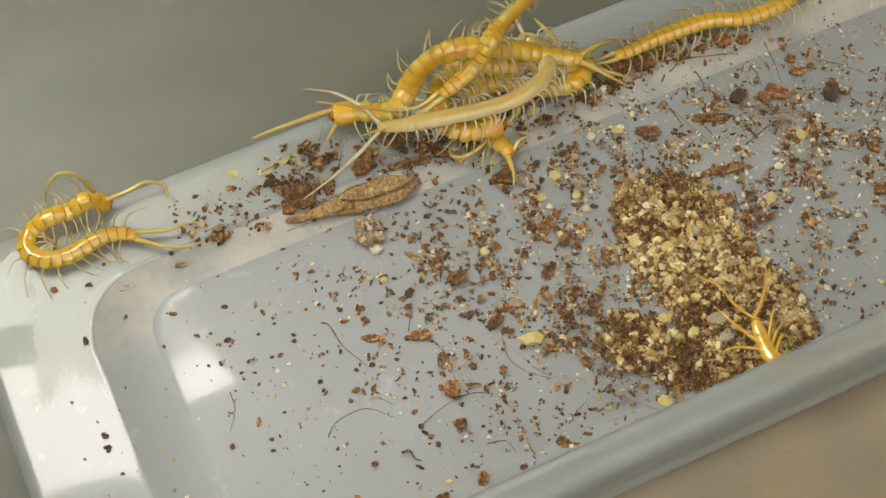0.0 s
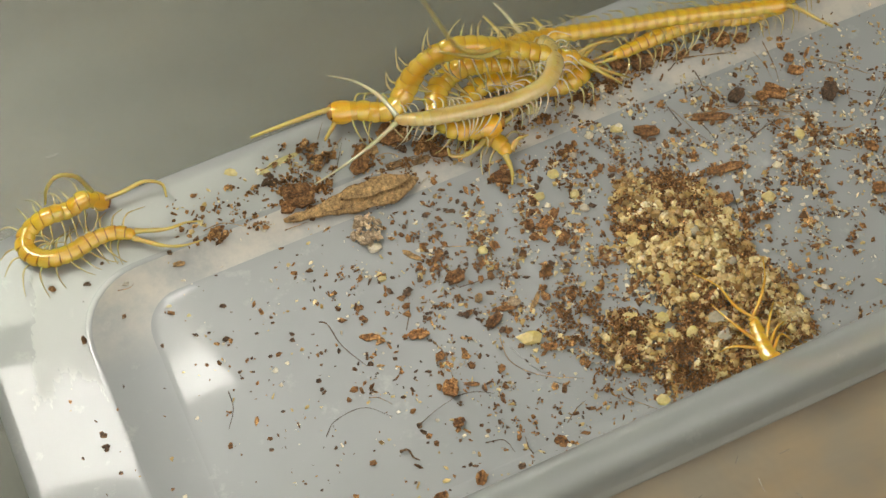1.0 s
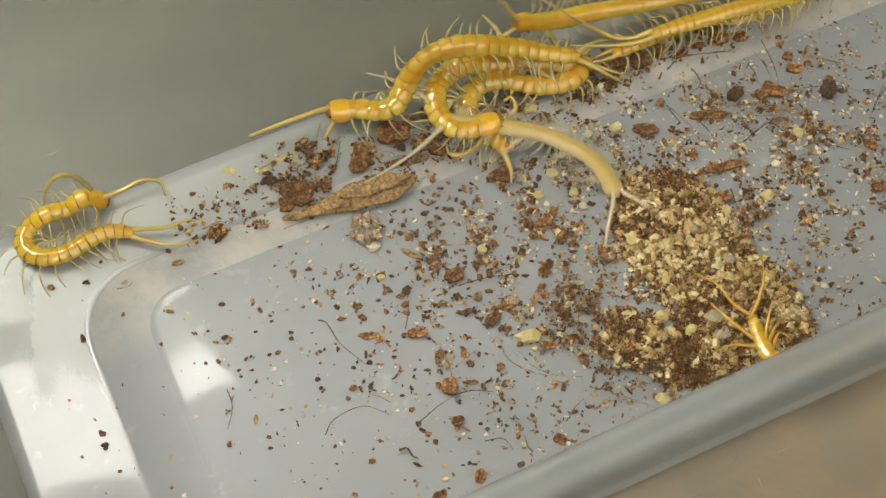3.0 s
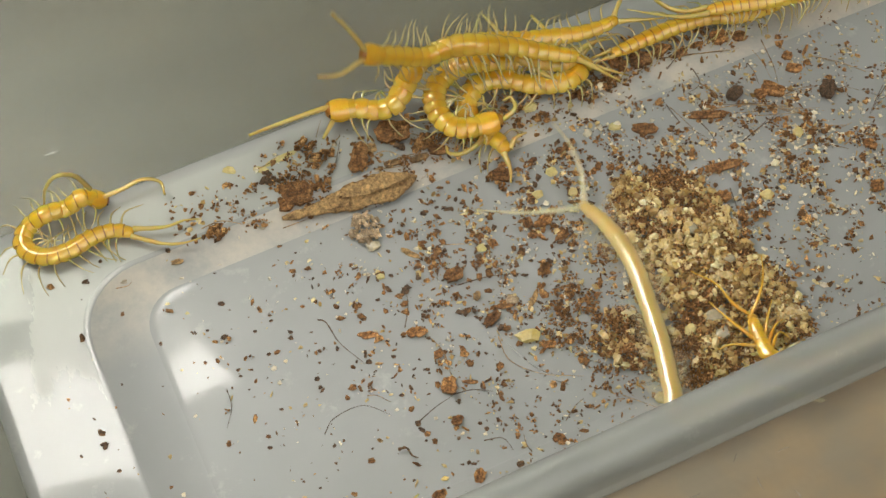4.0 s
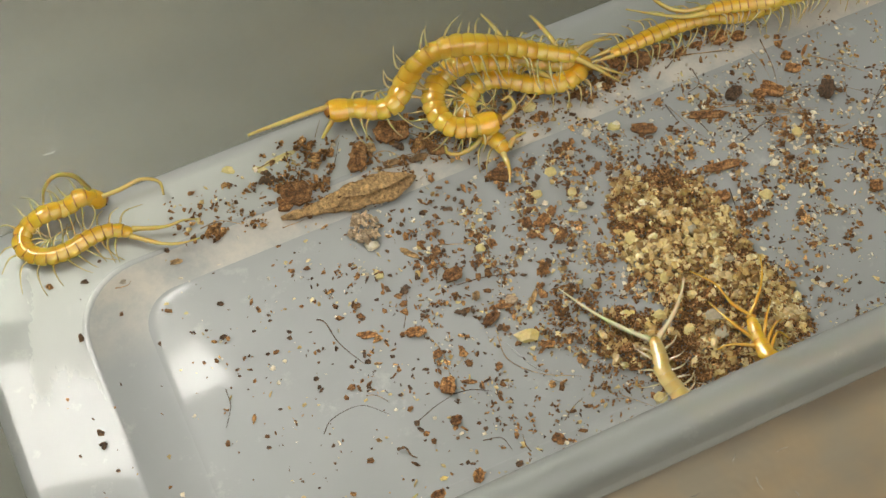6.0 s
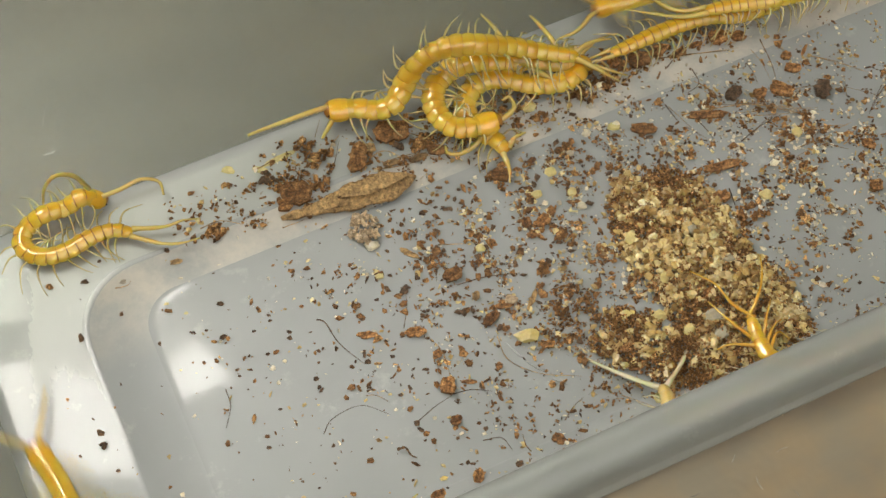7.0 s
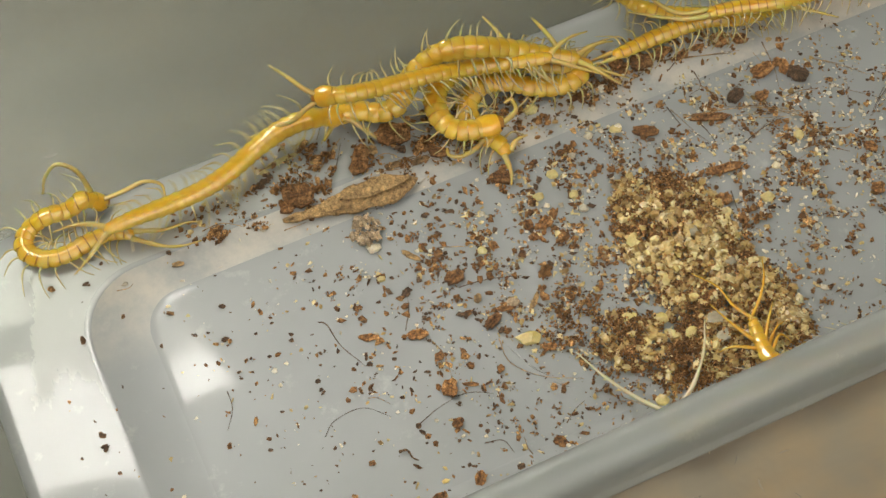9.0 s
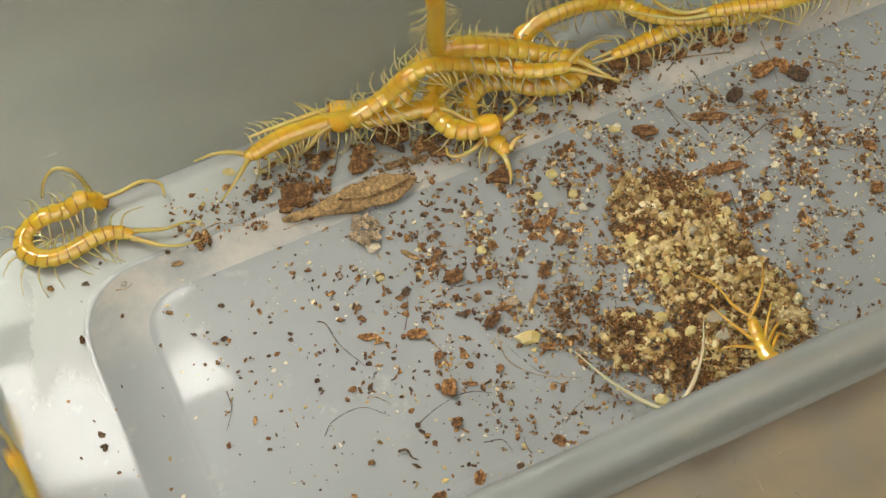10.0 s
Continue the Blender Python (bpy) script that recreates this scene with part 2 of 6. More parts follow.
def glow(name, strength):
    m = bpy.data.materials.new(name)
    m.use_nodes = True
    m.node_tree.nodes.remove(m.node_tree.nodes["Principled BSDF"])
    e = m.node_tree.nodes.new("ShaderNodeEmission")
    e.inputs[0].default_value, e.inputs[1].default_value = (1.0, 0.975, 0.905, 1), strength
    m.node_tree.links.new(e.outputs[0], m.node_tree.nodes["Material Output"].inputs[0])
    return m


GLOW, FILL_GLOW = glow("lamp_glow", LAMP_STRENGTH), glow("fill_glow", FILL_STRENGTH)


# ---------------------------------------------------------------- mesh helpers
def mesh_from(bm, name, *mats, smooth=True):
    me = bpy.data.meshes.new(name)
    bmesh.ops.recalc_face_normals(bm, faces=bm.faces)
    for f in bm.faces:
        f.smooth = smooth
    bm.to_mesh(me)
    bm.free()
    for m in mats:
        me.materials.append(m)
    return me


def part(name, me, parent, m=None, label=""):
    """Link a mesh as one object under a thing or a part."""
    ob = new(name, me)
    ob.parent = parent
    if m is not None:
        ob.matrix_basis = m
    return tagged(ob, label)


def loft(bm, rings, mat=lambda i, j: 0, cap=True):
    """Bridge closed rings of equal length; the ends are capped."""
    made = [[bm.verts.new(p) for p in ring] for ring in rings]
    k = len(made[0])
    for i in range(len(made) - 1):
        for j in range(k):
            f = bm.faces.new((made[i][j], made[i][(j + 1) % k], made[i + 1][(j + 1) % k], made[i + 1][j]))
            f.material_index = mat(i, j)
    if cap:
        bm.faces.new(made[0][::-1]).material_index = mat(0, 0)
        bm.faces.new(made[-1]).material_index = mat(len(made) - 2, 0)
    return made


def spline(pts, n):
    """n points evenly spaced along a Catmull-Rom curve through pts."""
    p = [np.array(q, float) for q in pts]
    p = [2 * p[0] - p[1]] + p + [2 * p[-1] - p[-2]]
    fine = []
    for i in range(1, len(p) - 2):
        for s in np.linspace(0, 1, 24, endpoint=False):
            a, b, c, d = p[i - 1:i + 3]
            fine.append(0.5 * (2 * b + (c - a) * s + (2 * a - 5 * b + 4 * c - d) * s * s + (3 * b - a - 3 * c + d) * s ** 3))
    fine.append(p[-2])
    fine = np.array(fine)
    step = np.r_[0, np.cumsum(np.linalg.norm(np.diff(fine, axis=0), axis=1))]
    at = np.linspace(0, step[-1], n)
    return np.stack([np.interp(at, step, fine[:, k]) for k in range(3)], axis=1)


def tube(bm, pts, radius, sides=6, n=10, mat=0):
    """A round tube along a curve; radius: a function of 0..1."""
    c = spline(pts, n)
    rings = []
    for i in range(n):
        t = c[min(i + 1, n - 1)] - c[max(i - 1, 0)]
        t = Vector(t).normalized()
        u = t.cross(Vector((0, 0, 1)))
        u = (u if u.length > 1e-4 else Vector((0, 1, 0))).normalized()
        w = u.cross(t)
        r = radius(i / (n - 1))
        rings.append([Vector(c[i]) + (u * math.cos(a) + w * math.sin(a)) * r
                      for a in (2 * math.pi * k / sides for k in range(sides))])
    loft(bm, rings, lambda i, j: mat)


# ---------------------------------------------------------------- the tub and its room
DRAFT = 0.12
X0, X1, Y0, Y1 = -81.3, 159.0, -49.5, 35.0
TOP = 58.0


def floor_z(x, y):
    """Height of the tub's moulded floor in mm: a sunk panel with sloping edges."""
    d = min((x + 62.5) / 10, (20 - y) / 6.7, (132 - x) / 10, (y + 43) / 4)
    return -(1.15 + 0.0184 * (13.3 - y)) * min(1, max(0, d))


def rounded(x0, x1, y0, y1, r, z, arc=8, side=6):
    """A rounded rectangle, anticlockwise, in mm."""
    pts = []
    for cx, cy, a0 in ((x1 - r, y0 + r, -90), (x1 - r, y1 - r, 0), (x0 + r, y1 - r, 90), (x0 + r, y0 + r, 180)):
        for k in range(arc + 1):
            a = radians(a0 + 90 * k / arc)
            pts.append(Vector((cx + r * math.cos(a), cy + r * math.sin(a), z)))
    out = []
    for i, p in enumerate(pts):
        out.append(p * MM)
        q = pts[(i + 1) % len(pts)]
        if (i + 1) % (arc + 1) == 0:
            out += [p.lerp(q, k / side) * MM for k in range(1, side)]
    return out


def tub():
    base = tagged(new("plastic_tub"), "milky grey translucent plastic tub with a sunk floor panel", "tub")
    grow = lambda d, r, z: rounded(X0 - d, X1 + d, Y0 - d, Y1 + d, r, z)
    sag = lambda f: rounded(-51.5 + 31.5 * f, 121 - 27 * f, -38 + 13 * f, 12.3 - 17.3 * f, 6.5, -1.15 - 0.1 * (1 - (1 - f) ** 2))
    loops = [sag(1), sag(0.8), sag(0.6), sag(0.4), sag(0.2), sag(0), rounded(-52.5, 122, -39, 13.3, 7, -1.1),
             rounded(-53.3, 122.8, -39.4, 13.9, 7.5, -1.0), rounded(-61.6, 131.2, -42.6, 19.4, 11.5, -0.15),
             rounded(-62.1, 131.7, -42.8, 19.7, 11.8, 0.05), rounded(-62.5, 132, -43.1, 20.0, 12, 0.11), rounded(-62.8, 132.3, -43.4, 20.3, 12.1, 0.13), rounded(-63.2, 132.7, -43.8, 20.7, 12.2, 0.09), rounded(-63.5, 133, -44.1, 21.0, 12.3, 0.0)]
    for k in range(8):
        for p in loops[k]:
            p.z -= 0.0184 * (13.3 * MM - p.y)
    for a in range(0, 91, 15):
        s, c = math.sin(radians(a)), math.cos(radians(a))
        loops.append(grow(-3 + 3 * s, 12 - 0 * a, 3 - 3 * c))
    for z in (10, 25, 40, TOP):
        loops.append(grow(DRAFT * z, 12 + DRAFT * z, z))
    t = 1.4
    loops += [grow(DRAFT * TOP + t, 14 + DRAFT * TOP, TOP), grow(DRAFT * 30 + t, 14, 30), grow(t, 13, 2.0),
              grow(0.4, 12.5, -1.5), grow(-1, 12, -4.2), rounded(-20, 60, -25, -5, 6, -4.2)]
    bm = bmesh.new()
    loft(bm, loops, lambda i, j: 1 if 17 <= i < 29 else 2 if 12 <= i < 17 else 3 if 6 <= i < 9 else 0)
    part("body", mesh_from(bm, "tub_body", PLASTIC, WALL_PLASTIC, SMEARED, SLOPE_PLASTIC), base)
    o = DRAFT * TOP
    lip = [(o - 0.2, TOP - 1.5), (o - 0.1, TOP + 0.2), (o + 0.5, TOP + 0.9), (o + 1.4, TOP + 1.2), (o + 3.5, TOP + 0.9), (o + 5.2, TOP - 0.2),
           (o + 5.8, TOP - 1.5), (o + 6.0, TOP - 1.9), (o + 6.2, TOP - 2.1), (o + 6.7, TOP - 2.3), (o + 6.9, TOP - 2.6), (o + 6.8, TOP - 3.2), (o + 5.8, TOP - 2.8), (o + 4, TOP - 1.2), (o + 1.5, TOP - 0.6), (o + 1.2, TOP - 1.5)]
    bm = bmesh.new()
    loft(bm, [grow(d, 14 + d, z) for d, z in lip + lip[:1]], cap=False)
    bmesh.ops.remove_doubles(bm, verts=bm.verts, dist=1e-6)
    part("rim", mesh_from(bm, "tub_rim", RIM_PLASTIC), base, label="rolled milky plastic rim")
    # scratches in the floor, scratches and a chip in the far wall
    for r, way in ((0.045, [(-49.8, 38.8, 32.4), (-46.7, 38.9, 33.2), (-42.5, 38.9, 32.9)]), (0.045, [(-49.8, 38.8, 32.4), (-51.9, 38.2, 27.0), (-54.0, 37.4, 20.6), (-55.2, 37.1, 17.8)]), (0.06, [(-52.4, 38.7, 31.0), (-55.0, 38.0, 25.0), (-56.8, 37.3, 19.9)]),
                   (0.09, [(2.8, -20.3, -1.74), (3.7, -22.7, -1.78), (4.1, -23.8, -1.8)]), (0.11, [(4.5, -25.0, -1.82), (5.6, -26.6, -1.84), (6.8, -28.2, -1.86)]), (0.1, [(7.0, -29.4, -1.88), (8.1, -30.5, -1.9), (9.2, -31.5, -1.92)]),
                   (0.22, [(-57.5, 36.9, 16.6), (-56.4, 36.9, 16.2), (-55.1, 36.9, 16.4)]), (0.15, [(-21.9, 39.3, 36.5), (-21.9, 39.2, 35.7), (-21.9, 39.2, 35.1)])):
        bm = bmesh.new()
        tube(bm, [(x * MM, y * MM, z * MM) for x, y, z in way], lambda s: r * math.sin(0.3 + 2.6 * s) * MM, 5, 12)
        part("scratch", mesh_from(bm, "scratch", SCRATCH_GLINT), base, label="pale scratch in the plastic")
    for x, y, z in [(-36.2, 40.2, 43.8), (-21.5, 38.9, 33.4), (-27.7, 38.1, 26.4), (-13.2, 36.8, 15.8), (-45.7, 39.4, 37.4), (-43.0, 39.3, 37.0), (-63.1, 36.6, 14.4)]:
        bm = bmesh.new()
        bmesh.ops.create_icosphere(bm, subdivisions=1, radius=0.13 * MM, matrix=pose(x * MM, y * MM, z * MM))
        part("dirt_speck", mesh_from(bm, "dirt_speck", PEAT), base, label="tiny dark dirt speck")
    return base


def slab(name, x0, x1, y0, y1, z0, z1, mat, parent=None, bevel=0.0):
    bm = bmesh.new()
    bmesh.ops.create_cube(bm, size=1)
    for v in bm.verts:
        v.co = Vector(((x0, x1)[v.co.x > 0], (y0, y1)[v.co.y > 0], (z0, z1)[v.co.z > 0]))
    if bevel:
        bmesh.ops.bevel(bm, geom=bm.edges[:], offset=bevel, segments=3, affect="EDGES")
    me = mesh_from(bm, name, mat, smooth=False)
    return part(name, me, parent) if parent else new(name, me)


def room():
    for name, box in (("wall_north", (-2, 2, 2, 2.1, -0.75, 1.65)), ("wall_south", (-2, 2, -2.1, -2, -0.75, 1.65)),
                      ("wall_east", (2, 2.1, -2.1, 2.1, -0.75, 1.65)), ("wall_west", (-2.1, -2, -2.1, 2.1, -0.75, 1.65)),
                      ("floor", (-2.1, 2.1, -2.1, 2.1, -0.85, -0.75)), ("ceiling", (-2.1, 2.1, -2.1, 2.1, 1.65, 1.75))):
        tagged(slab(name, *box, WALLPAINT), "plain off-white painted room surface", "wall", kind="structure")
    table = tagged(new("table"), "brown wooden table under the tub", "table")
    # table split in two tones to fit the camera's view, seam under the tub
    slab("plank", -0.7, 0.7, -0.035, 0.45, -0.0342, -0.0042, WOOD, table, 0.001)
    tagged(slab("plank", -0.7, 0.7, -0.5, -0.0352, -0.0342, -0.0042, WARM_WOOD, table, 0.001), "warm brown plank")
    # thin pale tubes painted in for short glints on the plank
    for way in ([(29.8, -53.7), (29.3, -54.3), (28.6, -54.8)], [(36.4, -56.4), (37.6, -56.3), (38.7, -56.5)], [(31.1, -58.6), (30.8, -59.8), (30.9, -61.2)], [(35.5, -63.4), (35.9, -64.1), (35.9, -64.9)], [(18.9, -57.0), (20, -57.3), (21.0, -57.1)]):
        bm = bmesh.new()
        tube(bm, [(x * MM, y * MM, -4.15 * MM) for x, y in way], lambda s: 0.09 * math.sin(0.3 + 2.6 * s) * MM, 5, 10)
        part("scratch", mesh_from(bm, "scratch", SCRATCH_GLINT), table, label="short pale glint mark on the plank")
    for x in (-0.64, 0.58):
        for y in (-0.44, 0.33):
            slab("leg", x, x + 0.06, y, y + 0.06, -0.75, -0.0342, WOOD, table)
    # unseen light panel, outline fitted to its floor reflection from the camera's view
    lamp = tagged(new("fitted_light_panel"), "unseen bright light panel, outlined to fit its reflection in the tub", "lamp")
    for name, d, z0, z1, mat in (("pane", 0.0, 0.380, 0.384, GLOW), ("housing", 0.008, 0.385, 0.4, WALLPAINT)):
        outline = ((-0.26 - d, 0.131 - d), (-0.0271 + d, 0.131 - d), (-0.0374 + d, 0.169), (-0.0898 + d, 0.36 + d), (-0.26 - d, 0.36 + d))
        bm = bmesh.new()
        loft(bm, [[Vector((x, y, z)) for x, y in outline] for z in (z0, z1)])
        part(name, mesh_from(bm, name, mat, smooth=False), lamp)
    # housing and cords are added; only the reflected glow is known
    for x, y in ((-0.23, 0.17), (-0.07, 0.17), (-0.12, 0.33), (-0.23, 0.33)):
        bm = bmesh.new()
        tube(bm, [(x, y, 0.399), (x, y, 1.0), (x, y, 1.651)], lambda s: 0.003, 6, 4)
        part("cord", mesh_from(bm, "cord", WALLPAINT), lamp)
    # added fill light, no such source known; kept out of the floor's reflection
    other = tagged(new("fill_panel"), "unseen flat fill light panel behind the tub's near side", "light")
    slab("diffuser", -1.2, 1.2, -1.6, -0.4, 1.630, 1.636, FILL_GLOW, other)
    slab("frame", -1.22, 1.22, -1.62, -0.38, 1.637, 1.648, WALLPAINT, other)


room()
tub()

# ---------------------------------------------------------------- centipedes

def body_up(p):
    """Which way the back points: up from the floor, outwards from a wall it climbs. p in mm."""
    x, y, z = p
    far, left = Y1 + DRAFT * z - y, x - X0 + DRAFT * z
    lift = min(1, max(0, (z - 3) / 5))
    w = lift * min(1, max(0, (7 - far) / 4))
    v = lift * min(1, max(0, (7 - left) / 4)) * (1 - w)
    return Vector((v, -w, 1 - 0.9 * max(w, v))).normalized()


def oval(x, w, top, low, k=24):
    """A body cross-section in the plane at x: a back with a soft ridge along its middle, a rounder belly."""
    out = []
    for j in range(k):
        a = 2 * math.pi * j / k
        c, s = math.cos(a), math.sin(a)
        z = top * max(0.0, 1 - abs(c) ** 1.45) ** 0.62 if s > 0 else s * low
        out.append((x * MM, c * w * MM, z * MM))
    return out


def segment_mesh(pitch, w, mats, dome, end=False):
    """One body ring with its overlapping back plate; a dark hind margin."""
    h = pitch * 0.5
    prof = [(h * 1.35, 0.82), (h * 1.0, 0.89), (h * 0.6, 0.965), (h * 0.15, 1.0), (-h * 0.35, 1.0), (-h * 0.72, 0.96), (-h * 0.9, 0.93), (-h * 1.1, 0.9), (-h * 1.14, 0.84)]
    if end:
        prof = [(h * 1.35, 0.88), (h * 0.5, 0.92), (-h * 0.2, 0.85), (-h * 0.7, 0.68), (-h * 1.0, 0.4)]
    bm = bmesh.new()
    back = lambda j: 2 <= j <= 9
    loft(bm, [oval(x, w * 0.5 * s, w * 0.34 * (s if end else 1 - dome + dome * s), w * 0.22 * s) for x, s in prof], lambda i, j: 2 if not back(j) else 1 if i >= 6 and not end else 0)
    return mesh_from(bm, "segment", *mats)


def head_mesh(w, mats):
    """A rounded head shield with jaws below and dark eye spots."""
    prof = [(1.65, 0.22), (1.58, 0.42), (1.4, 0.64), (1.05, 0.84), (0.5, 1.0), (-0.2, 1.06), (-0.9, 1.01), (-1.4, 0.88), (-1.6, 0.72)]
    bm = bmesh.new()
    loft(bm, [oval(x * w / 2.8, w * 0.5 * s, w * 0.32 * (0.4 + 0.6 * s), w * 0.24 * s) for x, s in prof], lambda i, j: 2 if i < 3 or i == 7 else 0)
    for side in (1, -1):
        at = Matrix.Translation((1.3 * w / 3.2 * MM, side * w * 0.36 * MM, w * 0.1 * MM))
        made = bmesh.ops.create_icosphere(bm, subdivisions=1, radius=w * 0.06 * MM, matrix=at)
        for f in {f for v in made["verts"] for f in v.link_faces}:
            f.material_index = 1
    return mesh_from(bm, "head", *mats)


def jaw_mesh(w, side, mat):
    """A curved jaw folded under the head's edge."""
    bm = bmesh.new()
    tube(bm, [(a * w * MM, side * b * w * MM, c * w * MM) for a, b, c in ((-0.4, 0.36, -0.1), (0.0, 0.47, -0.14), (0.32, 0.36, -0.17), (0.5, 0.12, -0.18))],
         lambda s: w * (0.11 - 0.09 * s) * MM, 6, 7)
    return mesh_from(bm, "jaw", mat)


def leg_mesh(w, side, back, reach, droop, mat):
    """A bent, jointed, tapering walking leg with its claw."""
    pts = [(0, side * w * 0.36, -w * 0.08), (0.05 * back, side * (w * 0.5 + reach * 0.2), w * 0.1), (0.2 * back, side * (w * 0.5 + reach * 0.45), w * 0.1 - droop * 0.1),
           (0.55 * back, side * (w * 0.5 + reach * 0.75), -droop * 0.5), (1.0 * back, side * (w * 0.5 + reach), -droop)]
    bm = bmesh.new()
    joint = lambda s: 1 + 0.16 * math.cos(s * 4.6 * math.pi)
    tube(bm, [(a * MM, b * MM, c * MM) for a, b, c in pts], lambda s: w * (0.066 - 0.05 * s) * joint(s) * MM, 6, 12)
    return mesh_from(bm, "leg", mat)


def antenna_mesh(pts, w, mat):
    """A beaded antenna along points given in the head's own space, in mm."""
    bm = bmesh.new()
    n = 34
    tube(bm, [tuple(c * MM for c in p) for p in pts],
         lambda s: w * (0.128 - 0.07 * s * s) * (1 + 0.1 * (1 if round(s * (n - 1)) % 2 else -1)) * MM, 6, n)
    return mesh_from(bm, "antenna", mat)


def frames_along(pts, count):
    """Poses from the head backwards, evenly spaced along the body's curve (mm in, metres out)."""
    c = spline(pts, count + 2)[:-1]
    out = []
    for i in range(len(c)):
        t = Vector(c[max(i - 1, 0)] - c[min(i + 1, len(c) - 1)]).normalized()
        up = body_up(c[i])
        side = up.cross(t).normalized()
        up = t.cross(side)
        m = Matrix((t, side, up)).transposed().to_4x4()
        m.translation = Vector(c[i]) * MM
        out.append(m)
    return out


def blend(shapes, t):
    """The body's curve at a time, between its keyed shapes."""
    times = [s[0] for s in shapes]
    if t <= times[0]:
        return shapes[0][1]
    for (t0, a), (t1, b) in zip(shapes, shapes[1:]):
        if t <= t1:
            f = (t - t0) / (t1 - t0)
            a, b = spline(a, 40), spline(b, 40)
            return a + (b - a) * f
    return shapes[-1][1]


MOVERS = []
FEELERS = ([(1.3, 0.7, 0.3), (3.2, 1.5, 1.0), (6.5, 3.6, 0.8), (10.5, 4.2, 0.2)], [(1.3, -0.7, 0.3), (3.0, -2.0, 1.0), (6.0, -4.6, 0.6), (9.0, -6.8, 0.0)])
TAIL_LEGS = ([(-0.6, 0.7, 0.0), (-2.5, 1.9, 0.5), (-5.5, 3.3, 0.2), (-9.0, 4.2, -0.9)], [(-0.6, -0.7, 0.0), (-2.4, -2.1, 0.5), (-5.2, -3.8, 0.2), (-8.5, -5.2, -0.9)])


SWAYING, CARRIED = [], []


def centipede(label, shapes, w=3.2, droop=0.26, pale=False, feelers=None, tail=None, seed=1, reach=3.6, sway=None, bands=False, hind=1.0, spread=1.0, hind_amber=False, inner=1.0, long_legs={}, dome=0.2):
    """A centipede of rigid rings. shapes: (seconds, points from head to tail in mm). feelers, tail: curves in mm in the place, or none.
    inner: how much longer the legs of one flank reach. dome: how far each ring bulges. long_legs: curves for some legs, by ring from the tail and flank."""
    r = random.Random(seed)
    mats = (PALE, PALE_BAND, PALE) if pale else (AMBER, AMBER_BAND if bands else SOFT_BAND, FLANK)
    leg_mat = PALE_LEG if pale else LEG
    length = sorted(np.linalg.norm(np.diff(spline(s[1], 60), axis=0), axis=1).sum() for s in shapes)[int(len(shapes) * 0.75)]
    count = max(21, min(32, round(length / (0.5 * w))))
    pitch = length / (count + 1)
    first = frames_along(blend(shapes, shapes[0][0]), count)
    mid = first[count // 2].translation
    base = tagged(new("centipede"), label, "centipede", group="centipedes in the tub")
    base.location = mid
    shift = Matrix.Translation(-mid)
    rings, legs = [], []
    head = part("head", head_mesh(w, (PALE, EYE, PALE_BAND) if pale else (HEAD, EYE, AMBER_BAND)), base, shift @ first[0], "glossy orange-brown head shield" if not pale else "")
    rings.append(head)
    for side in (1, -1):
        part("jaw", jaw_mesh(w, side, HEAD if not pale else PALE_BAND), head)
    inv = first[0].inverted()
    for k in (0, 1):
        local = FEELERS[k] if feelers is None or feelers[k] is None else [tuple((inv @ (Vector(p) * MM)) / MM) for p in feelers[k]]
        ob = part("antenna", antenna_mesh(local, w, leg_mat if pale else FEELER), head)
        if sway and sway[k]:
            SWAYING.append((ob, Vector(local[0]) * MM, sway[k]))
    girth = lambda i: 0.93 if i == 1 else 1.0 if i < count - 5 else 1.0 - 0.055 * (i - count + 5)
    rings_of = {f: segment_mesh(pitch, w * f, mats, dome) for f in {girth(i) for i in range(1, count)}}
    last = segment_mesh(pitch, w * girth(count), mats, dome, True)
    shapes_l = {(s, v): leg_mesh(w, s, -0.5 - 0.8 * v, reach * (inner if s > 0 else 1.0) * (0.85 + 0.1 * v), w * (droop + 0.06 * v), leg_mat) for s in (1, -1) for v in range(4)}
    for i in range(1, count + 1):
        ob = part("segment", last if i == count else rings_of[girth(i)], base, shift @ first[i])
        rings.append(ob)
        if i == count:
            break
        for side in (1, -1):
            if (count - i, side) in long_legs:
                bm, away = bmesh.new(), first[i].inverted()
                tube(bm, [(0, side * w * 0.3 * MM, 0)] + [away @ (Vector(p) * MM) for p in long_legs[count - i, side]], lambda s: w * (0.13 - 0.1 * s) * (1 + 0.1 * math.cos(s * 6 * math.pi)) * MM, 6, 16)
                part("leg", mesh_from(bm, "leg", HIND), ob)
                continue
            lg = part("leg", shapes_l[side, r.randrange(4)], ob, pose(0, 0, 0, r.uniform(-6, 6), 0, r.uniform(-16, 16)))
            legs.append((lg, side, i))
    inv = first[-1].inverted()
    for k in (0, 1):
        local = TAIL_LEGS[k][:1] + [(a * hind, b * hind * spread, c) for a, b, c in TAIL_LEGS[k][1:]] if tail is None or tail[k] is None else [TAIL_LEGS[k][0]] + [tuple((inv @ (Vector(p) * MM)) / MM) for p in tail[k][1:]]
        bm = bmesh.new()
        tube(bm, [tuple(c * MM for c in p) for p in local], lambda s: w * (0.15 - 0.115 * s) * (1 + 0.1 * math.cos(s * 6 * math.pi)) * (0.8 if hind_amber else 1.0) * MM, 8, 24)
        part("hind_leg", mesh_from(bm, "hind_leg", HIND if hind_amber else PALE_LEG if pale else FEELER), rings[-1])
    if len(shapes) > 1:
        MOVERS.append((base, rings, legs, shapes, count))
    return base


